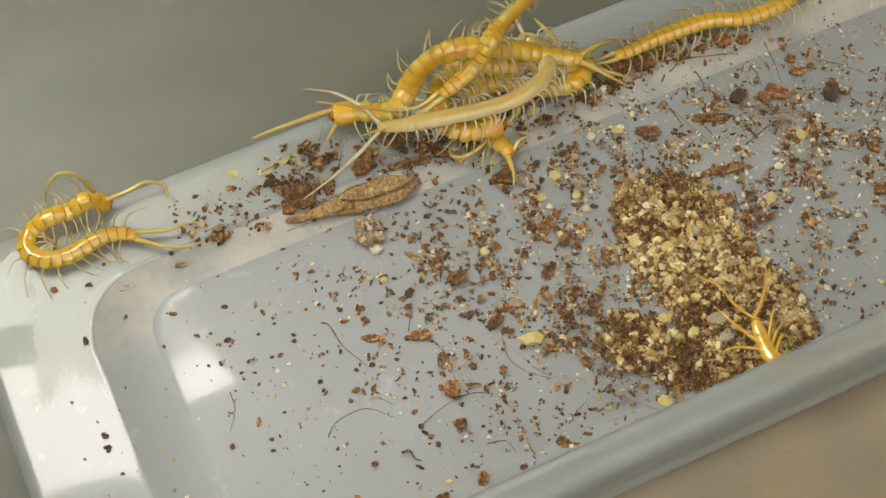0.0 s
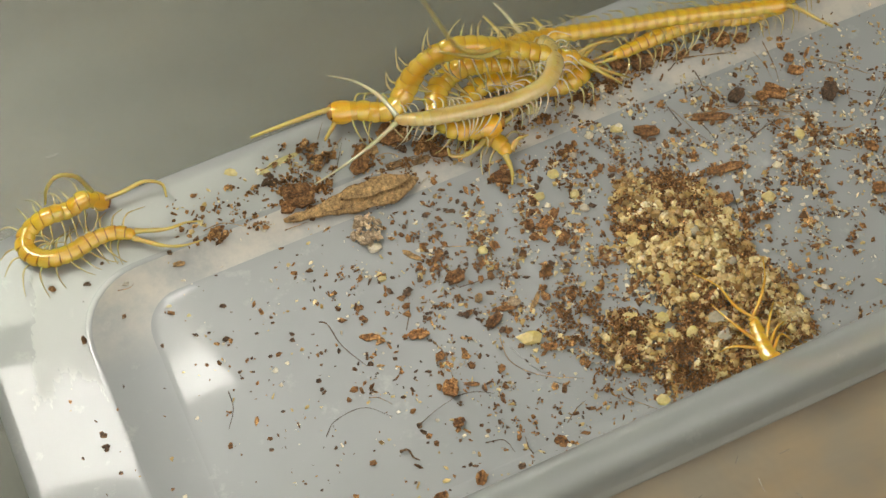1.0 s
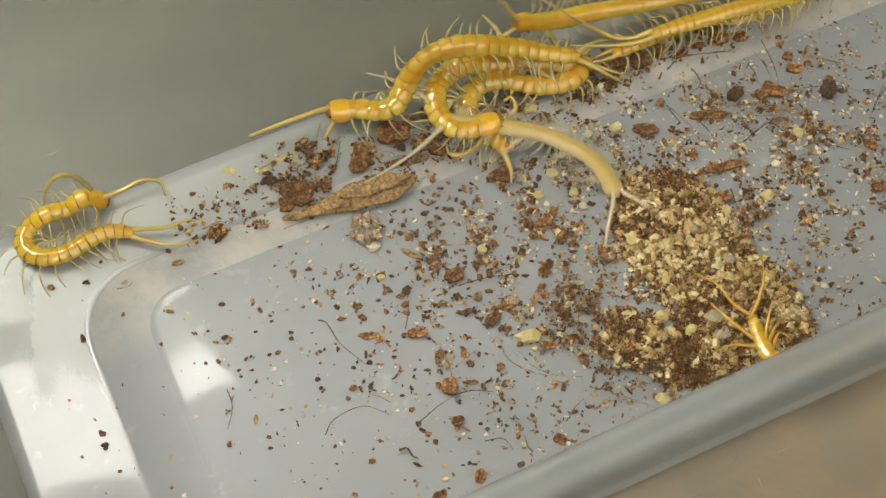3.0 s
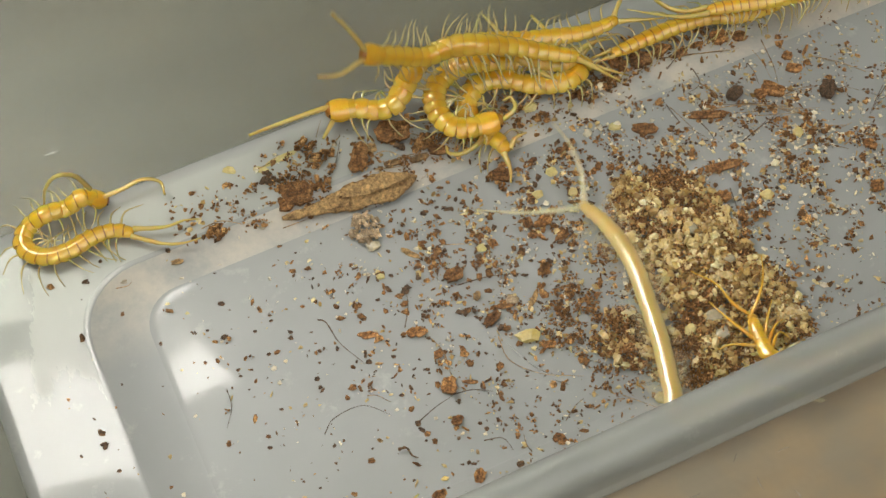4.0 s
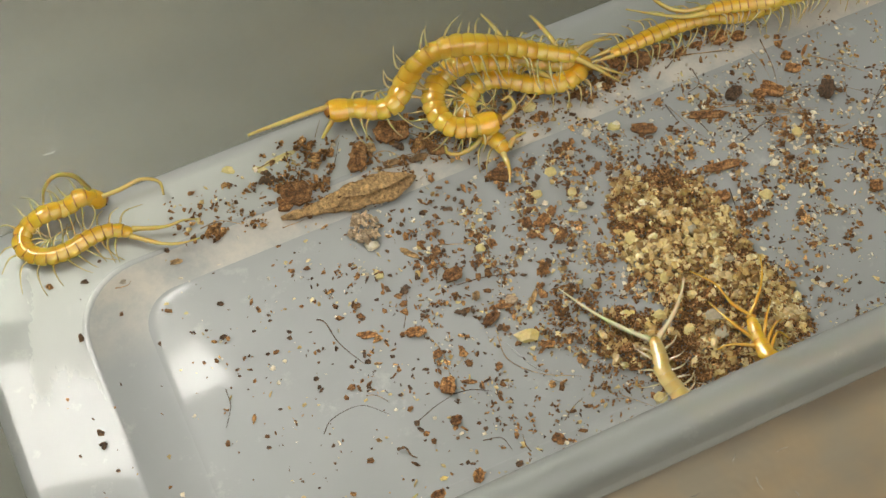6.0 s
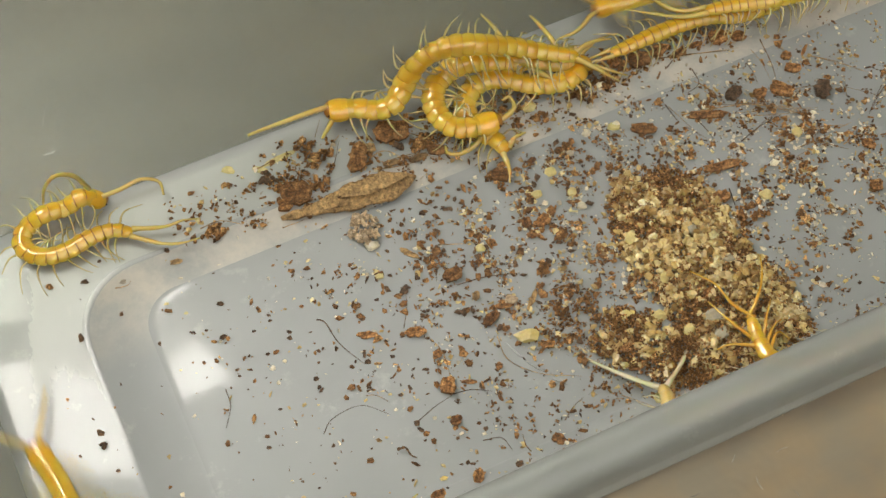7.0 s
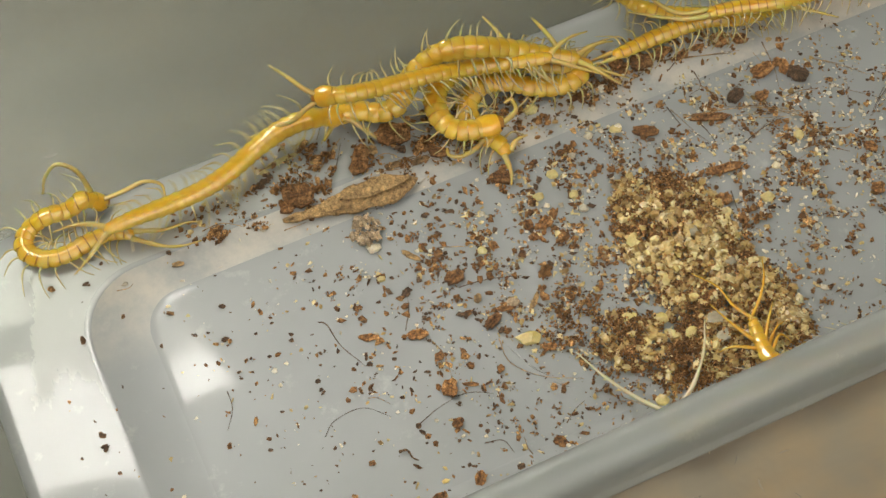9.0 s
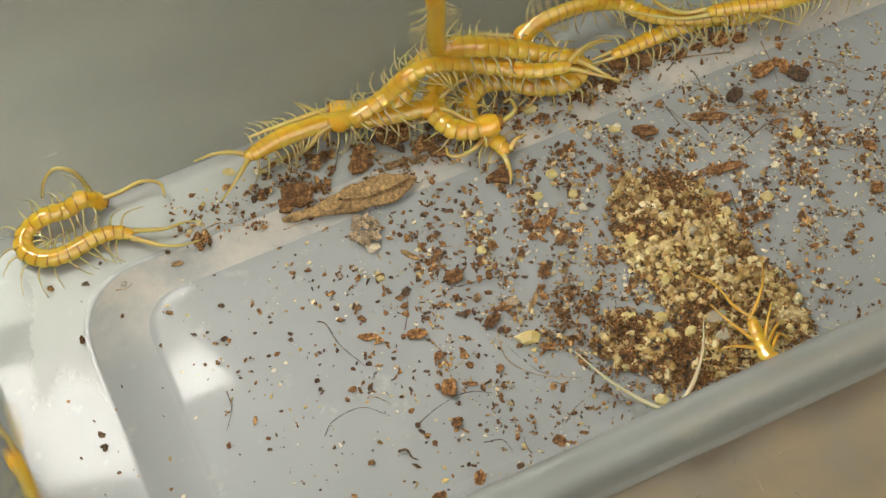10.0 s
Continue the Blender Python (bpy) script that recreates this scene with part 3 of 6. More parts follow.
centipede("amber centipede curled beside the tub's corner", [
    (0, [(-52.1, 33.6, 2.2), (-54.5, 33.8, 4.1), (-57.6, 33.7, 2.9), (-61.2, 33.7, 3.5), (-64.5, 33.6, 2.1), (-66.7, 31.7, 1.7), (-66.5, 28.9, 1.7), (-64.0, 26.7, 1.7), (-60.0, 26.2, 1.7), (-55.8, 27.0, 1.7), (-51.7, 26.7, 1.7), (-47.9, 24.3, 1.7)])],
    3.6, seed=11, bands=True, reach=4.0,
    feelers=([(-52.6, 33.7, 5.9), (-54.2, 34.3, 10.9), (-57.1, 34.5, 12.8), (-59.6, 34.3, 10.4), (-60.8, 33.8, 6.9)], [(-51.1, 33.3, 2.6), (-47.6, 33.3, 2.7), (-43.7, 33.4, 3.2), (-40.9, 32.3, 2.0), (-41.0, 29.5, 2.0)]),
    sway=([(0, -8), (1, -3), (2.5, 0), (8, 0), (8.5, -24), (9, -22), (9.5, -15), (10, -14)], None),
    tail=([(-47.6, 23.5, 1.6), (-44.9, 20.9, 1.6), (-41.7, 19.5, 1.5), (-38.2, 19.1, 1.4)], [(-47.1, 24.8, 1.6), (-43.3, 23.7, 1.6), (-39.7, 23.5, 1.6), (-37.3, 22.7, 1.6)]))
centipede("amber centipede lying over the knot, head towards the tub's corner", [
    (0, [(-6.1, 32.2, 3.2), (-2.6, 31.0, 3.0), (0.3, 29.3, 3.0), (3.3, 28.5, 4.0), (6.2, 30.6, 5.0), (9.1, 31.8, 8.0), (12.6, 32.1, 10.0), (16.7, 31.3, 11.0), (21.2, 30.0, 10.5), (26.6, 29.0, 8.0), (31.6, 27.1, 6.0), (36.3, 24.6, 5.0), (39.9, 23.4, 4.0)])],
    4.4, 0.14, dome=0.55, seed=12, reach=2.5, inner=1.75,
    feelers=([(-6.4, 32.2, 2.2), (-8.6, 30.3, 2.2), (-10.9, 28.3, 2.2)], [(-6.6, 33.0, 3.6), (-10.1, 32.9, 4.5), (-14.5, 33.0, 4.6), (-18.9, 33.1, 4.6), (-23.2, 33.1, 4.6)]),
    tail=(None, None))
centipede("amber centipede curled with its head tucked under the knot", [
    (0, [(17.6, 18.2, 3.4), (14.0, 18.7, 3.4), (11.2, 20.3, 3.4), (10.0, 23.9, 3.5), (11.0, 27.7, 4.0), (14.2, 30.3, 4.0), (17.8, 30.7, 5.0), (21.7, 30.3, 4.0), (26.7, 28.5, 3.0), (31.3, 25.9, 3.0)])],
    4.5, 0.14, dome=0.55, seed=13, reach=2.9, inner=1.5,
    feelers=([(18.2, 18.5, 2.0), (21.3, 18.5, 2.3), (23.7, 19.6, 2.6), (23.8, 21.9, 2.6), (22.3, 21.8, 2.6)], [(17.2, 17.9, 1.6), (14.4, 16.1, 1.4), (11.0, 15.5, 1.2), (8.9, 16.5, 1.2), (9.0, 18.0, 1.5)]))
centipede("amber centipede winding under the knot beside bark crumbs", [
    (0, [(37.4, 26.1, 1.8), (39.5, 23.3, 2.0), (35.3, 21.0, 2.2), (29.6, 22.5, 2.2), (24.8, 25.8, 2.5), (19.9, 27.0, 2.5), (15.8, 24.2, 2.0), (15.6, 20.9, 1.3), (16.8, 17.3, 1.0), (18.4, 14.9, 0.9), (18.9, 11.6, 0.3)])],
    4.4, 0.14, dome=0.55, seed=14, reach=3.1, inner=1.4, tail=([(18.2, 12.6, 0.6), (17.9, 9.5, 0.1), (16.9, 7.2, -0.5)], [(18.4, 13.6, 1.0), (21.3, 14.4, 1.2), (23.6, 14.5, 1.4)]))
centipede("amber centipede stretched along the foot of the tub's wall", [
    (0, [(87.6, 23.2, 1.8), (81.7, 20.8, 1.8), (76.9, 20.1, 1.8), (71.6, 20.6, 1.8), (66.5, 22.6, 1.8), (60.7, 23.3, 1.8), (54.0, 23.3, 1.8), (48.4, 23.0, 1.8), (44.8, 23.1, 1.8)])],
    3.6, seed=15, bands=True, tail=([(44.9, 23.2, 1.6), (42.8, 23.8, 1.6), (40.4, 23.7, 1.6)], [(44.8, 23.0, 1.6), (42.8, 22.6, 1.6), (41.2, 21.8, 1.6)]))
centipede("amber centipede half hidden below the tub's near rim", [
    (0, [(76.0, -46.6, 1.8), (70.0, -46.6, 1.8), (64.0, -46.6, 1.8), (58.0, -46.6, 1.8), (52.0, -46.6, 1.8), (44.0, -46.3, 3.6), (41.0, -43.0, 4.0), (41.2, -39.2, 3.2), (42.4, -34.2, 2.4)])],
    3.3, dome=0.1, seed=16, reach=2.2, hind_amber=True,
    long_legs={(2, -1): [(38.2, -34.1, 3.4), (37.0, -29.3, 2.4)], (3, -1): [(36.3, -38.2, 3.6), (34.0, -37.7, 2.4)], (2, 1): [(44.6, -36.0, 3.4), (47.0, -33.5, 2.8)],
               (3, 1): [(44.5, -38.3, 3.4), (46.8, -37.5, 2.8)], (4, 1): [(44.7, -39.5, 3.4), (46.3, -41.2, 2.5)]}, tail=([(41.8, -35.2, 2.6), (40.4, -31.9, 3.2), (39.4, -27.2, 3.4), (36.8, -23.0, 2.8)], [(42.5, -35.7, 2.6), (44.6, -32.6, 3.2), (47.6, -29.3, 3.2), (49.5, -25.5, 3.0)]))
centipede("pale freshly moulted centipede, milky yellow", [
    (0.0, [(31.5, 31.5, 4.3), (33.1, 28.5, 5.0), (31.5, 24.0, 6.0), (28.0, 21.3, 6.0), (22.3, 20.2, 6.0), (16.3, 20.7, 6.0), (10.1, 21.9, 6.0), (3.5, 23.3, 6.0), (-2.2, 25.7, 5.0)]),
    (0.5, [(32.5, 30.9, 4.0), (35.0, 27.7, 5.0), (33.7, 23.0, 6.0), (29.9, 20.5, 6.0), (23.5, 20.0, 6.0), (17.5, 20.6, 6.0), (11.3, 21.8, 6.0), (5.8, 23.3, 6.0), (0.9, 26.0, 5.0)]),
    (1.0, [(31.8, 31.4, 4.0), (34.2, 28.5, 5.0), (33.2, 23.5, 6.0), (29.4, 20.5, 6.0), (23.6, 19.8, 6.0), (17.7, 20.5, 6.0), (11.5, 21.8, 6.0), (6.5, 23.0, 6.0), (1.5, 25.7, 5.0)]),
    (1.2, [(36.5, 31.9, 7.2), (35.6, 29.8, 5.0), (32.7, 24.2, 6.0), (28.9, 20.6, 6.0), (23.6, 19.7, 5.9), (17.7, 20.4, 6.0), (11.5, 21.7, 6.0), (6.5, 23.2, 6.0), (1.5, 25.6, 5.0)]),
    (1.5, [(37.1, 26.8, 5.0), (32.8, 26.4, 5.0), (29.5, 23.5, 6.0), (25.8, 20.8, 6.0), (20.6, 20.5, 6.0), (15.7, 21.1, 6.0), (10.5, 22.0, 6.0), (5.4, 23.2, 6.0), (1.4, 25.4, 5.0)]),
    (1.8, [(42.0, 16.4, 3.2), (35.6, 18.9, 3.8), (29.5, 20.8, 5.0), (23.2, 21.0, 6.0), (17.2, 21.5, 6.0), (11.8, 22.1, 6.0), (6.6, 23.2, 6.0), (2.0, 25.2, 5.0)]),
    (2.0, [(45.0, 16.3, 3.2), (40.1, 18.3, 3.6), (35.0, 19.8, 4.0), (28.4, 20.8, 5.0), (22.7, 21.0, 6.0), (17.2, 21.5, 6.0), (11.8, 22.1, 6.0), (6.7, 23.1, 6.0), (2.2, 25.1, 5.0)]),
    (2.5, [(36.3, 12.4, 1.5), (34.2, 15.3, 3.0), (31.2, 18.1, 3.6), (26.8, 19.8, 5.0), (22.0, 20.9, 6.0), (17.2, 21.5, 6.0), (11.9, 22.2, 6.0), (7.2, 23.0, 6.0), (3.0, 25.4, 4.0)]),
    (2.7, [(34.3, 11.0, 1.5), (32.6, 14.8, 2.9), (29.9, 17.6, 3.5), (25.3, 19.1, 4.8), (20.5, 20.0, 6.0), (15.7, 20.7, 6.0), (11.7, 21.7, 5.0), (7.6, 22.6, 5.0), (3.5, 24.7, 4.0)]),
    (3.3, [(31.6, -14.2, -0.0), (32.5, -9.2, 0.1), (31.9, -2.7, 0.2), (30.1, 3.8, 0.3), (27.3, 9.5, 0.4), (24.3, 14.0, 0.7), (20.0, 17.2, 2.4), (15.7, 19.2, 3.8)]),
    (3.8, [(23.8, -31.9, 1.7), (27.0, -28.5, 1.7), (29.0, -23.6, 1.8), (30.0, -17.6, 1.9), (30.1, -11.1, 2.1), (28.6, -4.2, 2.2), (26.3, 2.4, 2.3), (23.6, 7.0, 2.4), (21.1, 8.9, 2.4)]),
    (4.0, [(37.0, -46.3, 1.4), (30.0, -46.3, 1.4), (22.3, -45.7, 1.6), (23.6, -40.7, 1.6), (24.8, -36.6, 1.6), (26.4, -30.6, 1.7), (27.6, -24.2, 1.8), (28.6, -18.2, 1.9), (28.5, -12.1, 2.0), (27.3, -6.8, 2.1), (25.2, -2.1, 2.2)]),
    (4.3, [(46.0, -46.3, 1.4), (38.0, -46.3, 1.4), (30.0, -46.3, 1.4), (22.1, -46.3, 1.6), (23.0, -43.0, 2.5), (24.2, -39.2, 1.7), (25.4, -33.5, 1.6), (26.6, -27.2, 1.8), (27.3, -21.7, 1.9), (27.4, -16.4, 2.0), (26.9, -12.0, 2.0)]),
    (4.5, [(52.0, -46.3, 1.4), (45.0, -46.3, 1.4), (38.0, -46.3, 1.4), (30.0, -46.3, 1.4), (22.3, -46.1, 1.6), (23.3, -42.1, 2.2), (24.4, -36.4, 1.6), (25.3, -30.6, 1.7), (26.3, -23.6, 1.8), (26.8, -18.5, 1.9), (26.6, -13.9, 2.0)]),
    (5.0, [(60.0, -46.3, 1.4), (53.0, -46.3, 1.4), (46.0, -46.3, 1.4), (38.0, -46.3, 1.4), (30.0, -46.3, 1.4), (22.1, -46.0, 1.6), (22.8, -41.8, 2.0), (24.1, -36.3, 1.6), (25.6, -30.2, 1.7), (26.3, -25.3, 1.8), (26.4, -21.3, 1.9)]),
    (5.5, [(64.0, -46.3, 1.4), (57.0, -46.3, 1.4), (50.0, -46.3, 1.4), (43.0, -46.3, 1.4), (36.0, -46.3, 1.4), (30.0, -46.3, 1.4), (22.0, -46.0, 1.6), (22.4, -41.6, 1.9), (24.2, -36.4, 1.6), (26.1, -30.4, 1.7), (27.0, -26.0, 1.8)]),
    (7.0, [(76.0, -46.3, 1.4), (70.0, -46.3, 1.4), (64.0, -46.3, 1.4), (58.0, -46.3, 1.4), (51.0, -46.3, 1.4), (44.0, -46.3, 1.4), (37.0, -46.3, 1.4), (29.0, -46.3, 1.4), (21.7, -45.6, 2.2), (22.2, -42.3, 2.1), (23.0, -38.2, 0.6)]),
    (8.5, [(78.0, -46.3, 1.4), (72.0, -46.3, 1.4), (66.0, -46.3, 1.4), (60.0, -46.3, 1.4), (53.0, -46.3, 1.4), (46.0, -46.3, 1.4), (39.0, -46.3, 1.4), (32.0, -46.3, 1.4), (21.2, -48.1, 2.2), (21.4, -45.4, 2.4), (21.5, -42.5, 2.7)])],
    3.4, pale=True, dome=0.08, seed=17, reach=3.0, hind=1.7, spread=1.45,
    tail=(None, None))
centipede("amber centipede running up and along the tub's wall", [
    (0.0, [(46.1, 34.1, 17.6), (40.4, 34.0, 16.7), (34.7, 34.0, 16.6), (30.7, 33.7, 14.1), (26.2, 32.5, 12.1), (21.6, 29.4, 11.8), (18.0, 28.0, 8.6), (13.8, 26.4, 8.0), (10.2, 25.8, 7.0)]),
    (0.3, [(53.0, 32.1, 3.0), (47.0, 32.5, 4.2), (39.7, 32.7, 5.6), (33.2, 32.7, 6.1), (25.9, 30.2, 9.9), (20.4, 28.3, 10.8), (16.9, 27.9, 8.0), (13.4, 26.6, 8.0), (11.0, 26.0, 7.0)]),
    (0.5, [(61.8, 27.8, 3.0), (55.1, 29.1, 3.0), (48.5, 30.4, 3.0), (41.6, 32.1, 3.0), (34.5, 32.5, 4.3), (26.6, 30.1, 8.8), (20.4, 28.2, 10.1), (16.4, 28.0, 8.2), (12.6, 27.0, 7.0)]),
    (1.0, [(79.1, 19.7, 2.9), (72.5, 21.3, 3.0), (65.2, 23.6, 3.0), (57.2, 25.8, 3.0), (49.7, 27.6, 3.0), (42.3, 29.6, 3.0), (36.0, 31.3, 3.0), (28.5, 29.9, 7.5), (22.3, 28.3, 10.8)]),
    (1.5, [(90.0, 19.9, 3.0), (83.6, 19.9, 3.0), (76.5, 20.6, 3.0), (69.0, 20.8, 4.0), (61.5, 21.0, 5.0), (54.6, 21.6, 5.0), (48.3, 23.0, 4.0), (43.0, 24.2, 4.0)]),
    (2.0, [(93.5, 21.2, 3.0), (86.8, 20.6, 3.0), (80.1, 20.0, 3.0), (73.3, 19.3, 3.9), (65.8, 19.7, 4.9), (59.2, 20.9, 5.0), (52.8, 22.4, 5.0), (47.0, 24.7, 4.0)]),
    (2.7, [(94.8, 21.3, 3.0), (88.1, 20.7, 3.0), (81.9, 19.9, 3.0), (75.6, 20.2, 4.0), (67.8, 20.9, 5.0), (60.8, 21.6, 5.0), (53.7, 21.8, 5.0), (48.2, 22.5, 4.0)]),
    (3.8, [(110.4, 19.3, 3.0), (104.9, 18.8, 3.0), (98.3, 18.6, 3.0), (92.2, 18.9, 2.8), (85.6, 18.9, 3.8), (78.1, 19.3, 4.9), (71.6, 21.0, 5.0), (64.5, 22.6, 5.0)])],
    3.7, seed=18, reach=2.9, bands=True, tail=([(10.5, 26.4, 6.0), (6.3, 25.9, 6.0), (1.4, 27.5, 6.0), (-11.2, 30.5, 12.9)], [(10.3, 26.1, 6.0), (6.3, 24.6, 6.0), (1.1, 24.4, 6.0), (-5.3, 24.7, 6.0)]))
centipede("amber centipede crossing the knot, moving to and fro", [
    (2.1, [(80.9, 32.1, 3.0), (87.6, 30.5, 3.0), (94.0, 28.4, 3.0), (100.8, 26.8, 3.0), (107.2, 24.6, 3.0), (114.7, 22.0, 3.0)]),
    (2.5, [(52.9, 32.1, 3.0), (57.9, 31.2, 3.0), (64.7, 30.2, 3.0), (72.8, 29.1, 3.0), (80.8, 27.7, 3.0), (89.9, 25.8, 3.0)]),
    (2.7, [(41.6, 32.8, 6.3), (47.5, 32.5, 3.8), (53.1, 31.4, 3.0), (59.7, 30.0, 3.0), (67.6, 28.6, 3.0), (76.8, 27.3, 3.0), (86.2, 26.0, 3.0)]),
    (3.8, [(2.1, 31.7, 14.1), (6.7, 31.4, 11.7), (11.1, 31.3, 11.1), (16.7, 31.4, 11.3), (22.9, 31.1, 9.2), (29.3, 30.8, 6.5), (35.4, 29.9, 5.0), (40.6, 28.5, 5.0), (45.6, 27.7, 5.0), (50.8, 28.5, 5.0)]),
    (4.0, [(0.5, 32.1, 17.2), (5.8, 31.7, 14.0), (11.1, 31.3, 11.1), (16.7, 31.3, 10.9), (23.0, 31.1, 8.9), (29.3, 30.7, 5.8), (35.2, 29.4, 5.0), (40.3, 27.9, 5.0), (45.4, 27.4, 5.0), (50.0, 28.0, 5.0)]),
    (4.1, [(4.8, 32.8, 23.6), (9.2, 31.9, 16.0), (14.0, 31.4, 11.5), (19.5, 31.1, 8.9), (25.3, 30.8, 7.0), (30.9, 30.3, 5.0), (36.2, 29.0, 5.0), (40.8, 27.7, 5.0), (45.4, 27.4, 5.0), (50.0, 28.0, 5.0)]),
    (4.3, [(17.6, 33.1, 25.8), (18.2, 32.4, 20.4), (20.2, 31.7, 14.3), (24.1, 31.0, 8.5), (29.3, 30.5, 5.0), (34.3, 28.7, 5.0), (39.1, 27.7, 5.0), (43.7, 27.5, 5.0), (47.4, 27.8, 5.0), (51.3, 29.3, 5.0)]),
    (4.5, [(32.6, 32.5, 21.2), (28.9, 32.4, 20.1), (28.5, 31.9, 15.9), (30.1, 31.2, 10.1), (33.8, 30.1, 5.0), (37.7, 27.2, 5.0), (42.9, 25.9, 5.0), (47.0, 24.6, 5.0), (50.6, 24.6, 5.0), (54.9, 25.8, 5.0)]),
    (4.8, [(55.2, 30.6, 4.0), (49.4, 31.7, 5.6), (43.3, 32.0, 8.4), (39.6, 31.9, 7.9), (39.2, 31.3, 4.0), (40.2, 27.3, 4.0), (43.5, 24.5, 4.0), (47.3, 22.7, 4.0), (52.1, 22.6, 4.0), (57.2, 23.1, 4.0)]),
    (5.0, [(66.6, 30.2, 4.0), (59.9, 31.5, 4.4), (53.0, 31.7, 6.2), (48.8, 31.7, 5.6), (46.6, 30.0, 4.0), (46.5, 27.5, 4.0), (48.6, 25.2, 4.0), (53.6, 24.3, 4.0), (58.3, 24.0, 4.0)]),
    (5.3, [(78.1, 27.2, 4.0), (72.4, 28.3, 4.0), (66.5, 28.8, 4.0), (60.5, 29.1, 4.0), (55.4, 28.6, 4.0), (52.5, 26.6, 4.0), (54.3, 24.4, 4.0), (58.7, 24.5, 4.0)]),
    (5.7, [(95.9, 25.0, 4.0), (88.8, 26.0, 4.0), (81.8, 26.9, 4.0), (75.0, 28.3, 4.0), (68.5, 30.0, 4.0), (63.0, 31.1, 4.0), (59.1, 30.7, 4.0)]),
    (6.3, [(64.0, 31.9, 7.8), (70.2, 31.8, 7.1), (77.9, 31.7, 5.7), (85.2, 30.5, 4.0), (92.2, 27.4, 4.0)]),
    (6.8, [(52.7, 30.3, 4.0), (57.6, 31.4, 4.0), (63.1, 31.5, 4.3), (70.2, 30.7, 4.0), (77.1, 29.8, 4.0), (84.8, 27.8, 4.0)]),
    (7.0, [(47.9, 31.5, 4.5), (53.1, 31.0, 4.0), (58.9, 30.4, 4.0), (65.9, 29.8, 4.0), (72.8, 28.8, 4.0), (80.8, 27.4, 4.0)]),
    (7.2, [(37.6, 25.2, 5.0), (42.2, 26.3, 5.0), (47.9, 26.9, 5.0), (53.7, 27.6, 5.0), (59.5, 28.2, 5.0), (66.2, 28.1, 5.0), (74.4, 27.2, 5.0)]),
    (7.5, [(26.9, 22.3, 6.0), (31.5, 23.5, 6.0), (37.3, 24.5, 6.0), (43.4, 24.9, 6.0), (49.1, 25.5, 6.0), (54.4, 26.4, 6.0), (59.7, 27.3, 6.0), (65.8, 27.3, 6.0)]),
    (8.0, [(15.6, 27.8, 7.0), (19.8, 25.8, 7.0), (25.2, 24.2, 7.0), (31.2, 23.3, 7.0), (36.9, 23.2, 7.0), (42.8, 23.7, 7.0), (48.3, 24.7, 7.0), (53.6, 25.7, 7.0), (58.7, 26.2, 7.0)]),
    (8.3, [(4.5, 29.7, 14.3), (9.7, 29.2, 9.8), (15.9, 27.8, 7.0), (21.8, 25.7, 7.0), (27.5, 24.5, 7.0), (32.9, 23.8, 7.0), (38.4, 24.3, 7.0), (43.5, 25.0, 7.0), (48.4, 25.3, 7.0)]),
    (8.5, [(-2.0, 30.0, 17.0), (3.7, 29.6, 13.1), (9.6, 29.1, 9.3), (15.8, 27.9, 7.0), (21.1, 25.9, 7.0), (26.9, 24.9, 7.0), (31.9, 24.5, 7.0), (36.6, 24.5, 7.0), (41.0, 25.0, 7.0)]),
    (9.0, [(-9.1, 31.4, 11.6), (-4.7, 29.5, 12.6), (0.7, 29.3, 11.2), (6.1, 29.2, 10.1), (12.2, 29.1, 8.8), (18.4, 28.8, 7.0), (24.0, 27.4, 7.0), (29.0, 25.9, 7.0), (34.1, 24.4, 7.0)]),
    (9.5, [(-10.2, 31.5, 12.2), (-6.4, 29.8, 15.2), (-1.1, 29.7, 14.1), (4.7, 29.4, 11.7), (10.7, 29.2, 9.9), (17.4, 28.8, 7.0), (23.0, 26.2, 7.0), (29.0, 24.3, 7.0), (36.0, 22.2, 7.0)]),
    (9.8, [(-9.8, 31.4, 11.3), (-5.6, 29.5, 12.6), (-0.3, 29.4, 11.7), (5.2, 29.4, 11.3), (10.8, 29.3, 10.8), (17.4, 28.9, 7.8), (23.2, 26.6, 7.0), (29.8, 23.6, 7.0), (36.8, 21.5, 7.0)]),
    (10., [(-7.2, 29.2, 5.0), (-3.2, 28.0, 7.0), (1.6, 28.9, 7.8), (5.7, 29.3, 10.6), (10.2, 29.4, 11.7), (16.9, 29.1, 9.0), (23.2, 26.6, 7.0), (29.5, 23.0, 7.0), (36.6, 21.1, 7.0)])],
    3.7, seed=19)
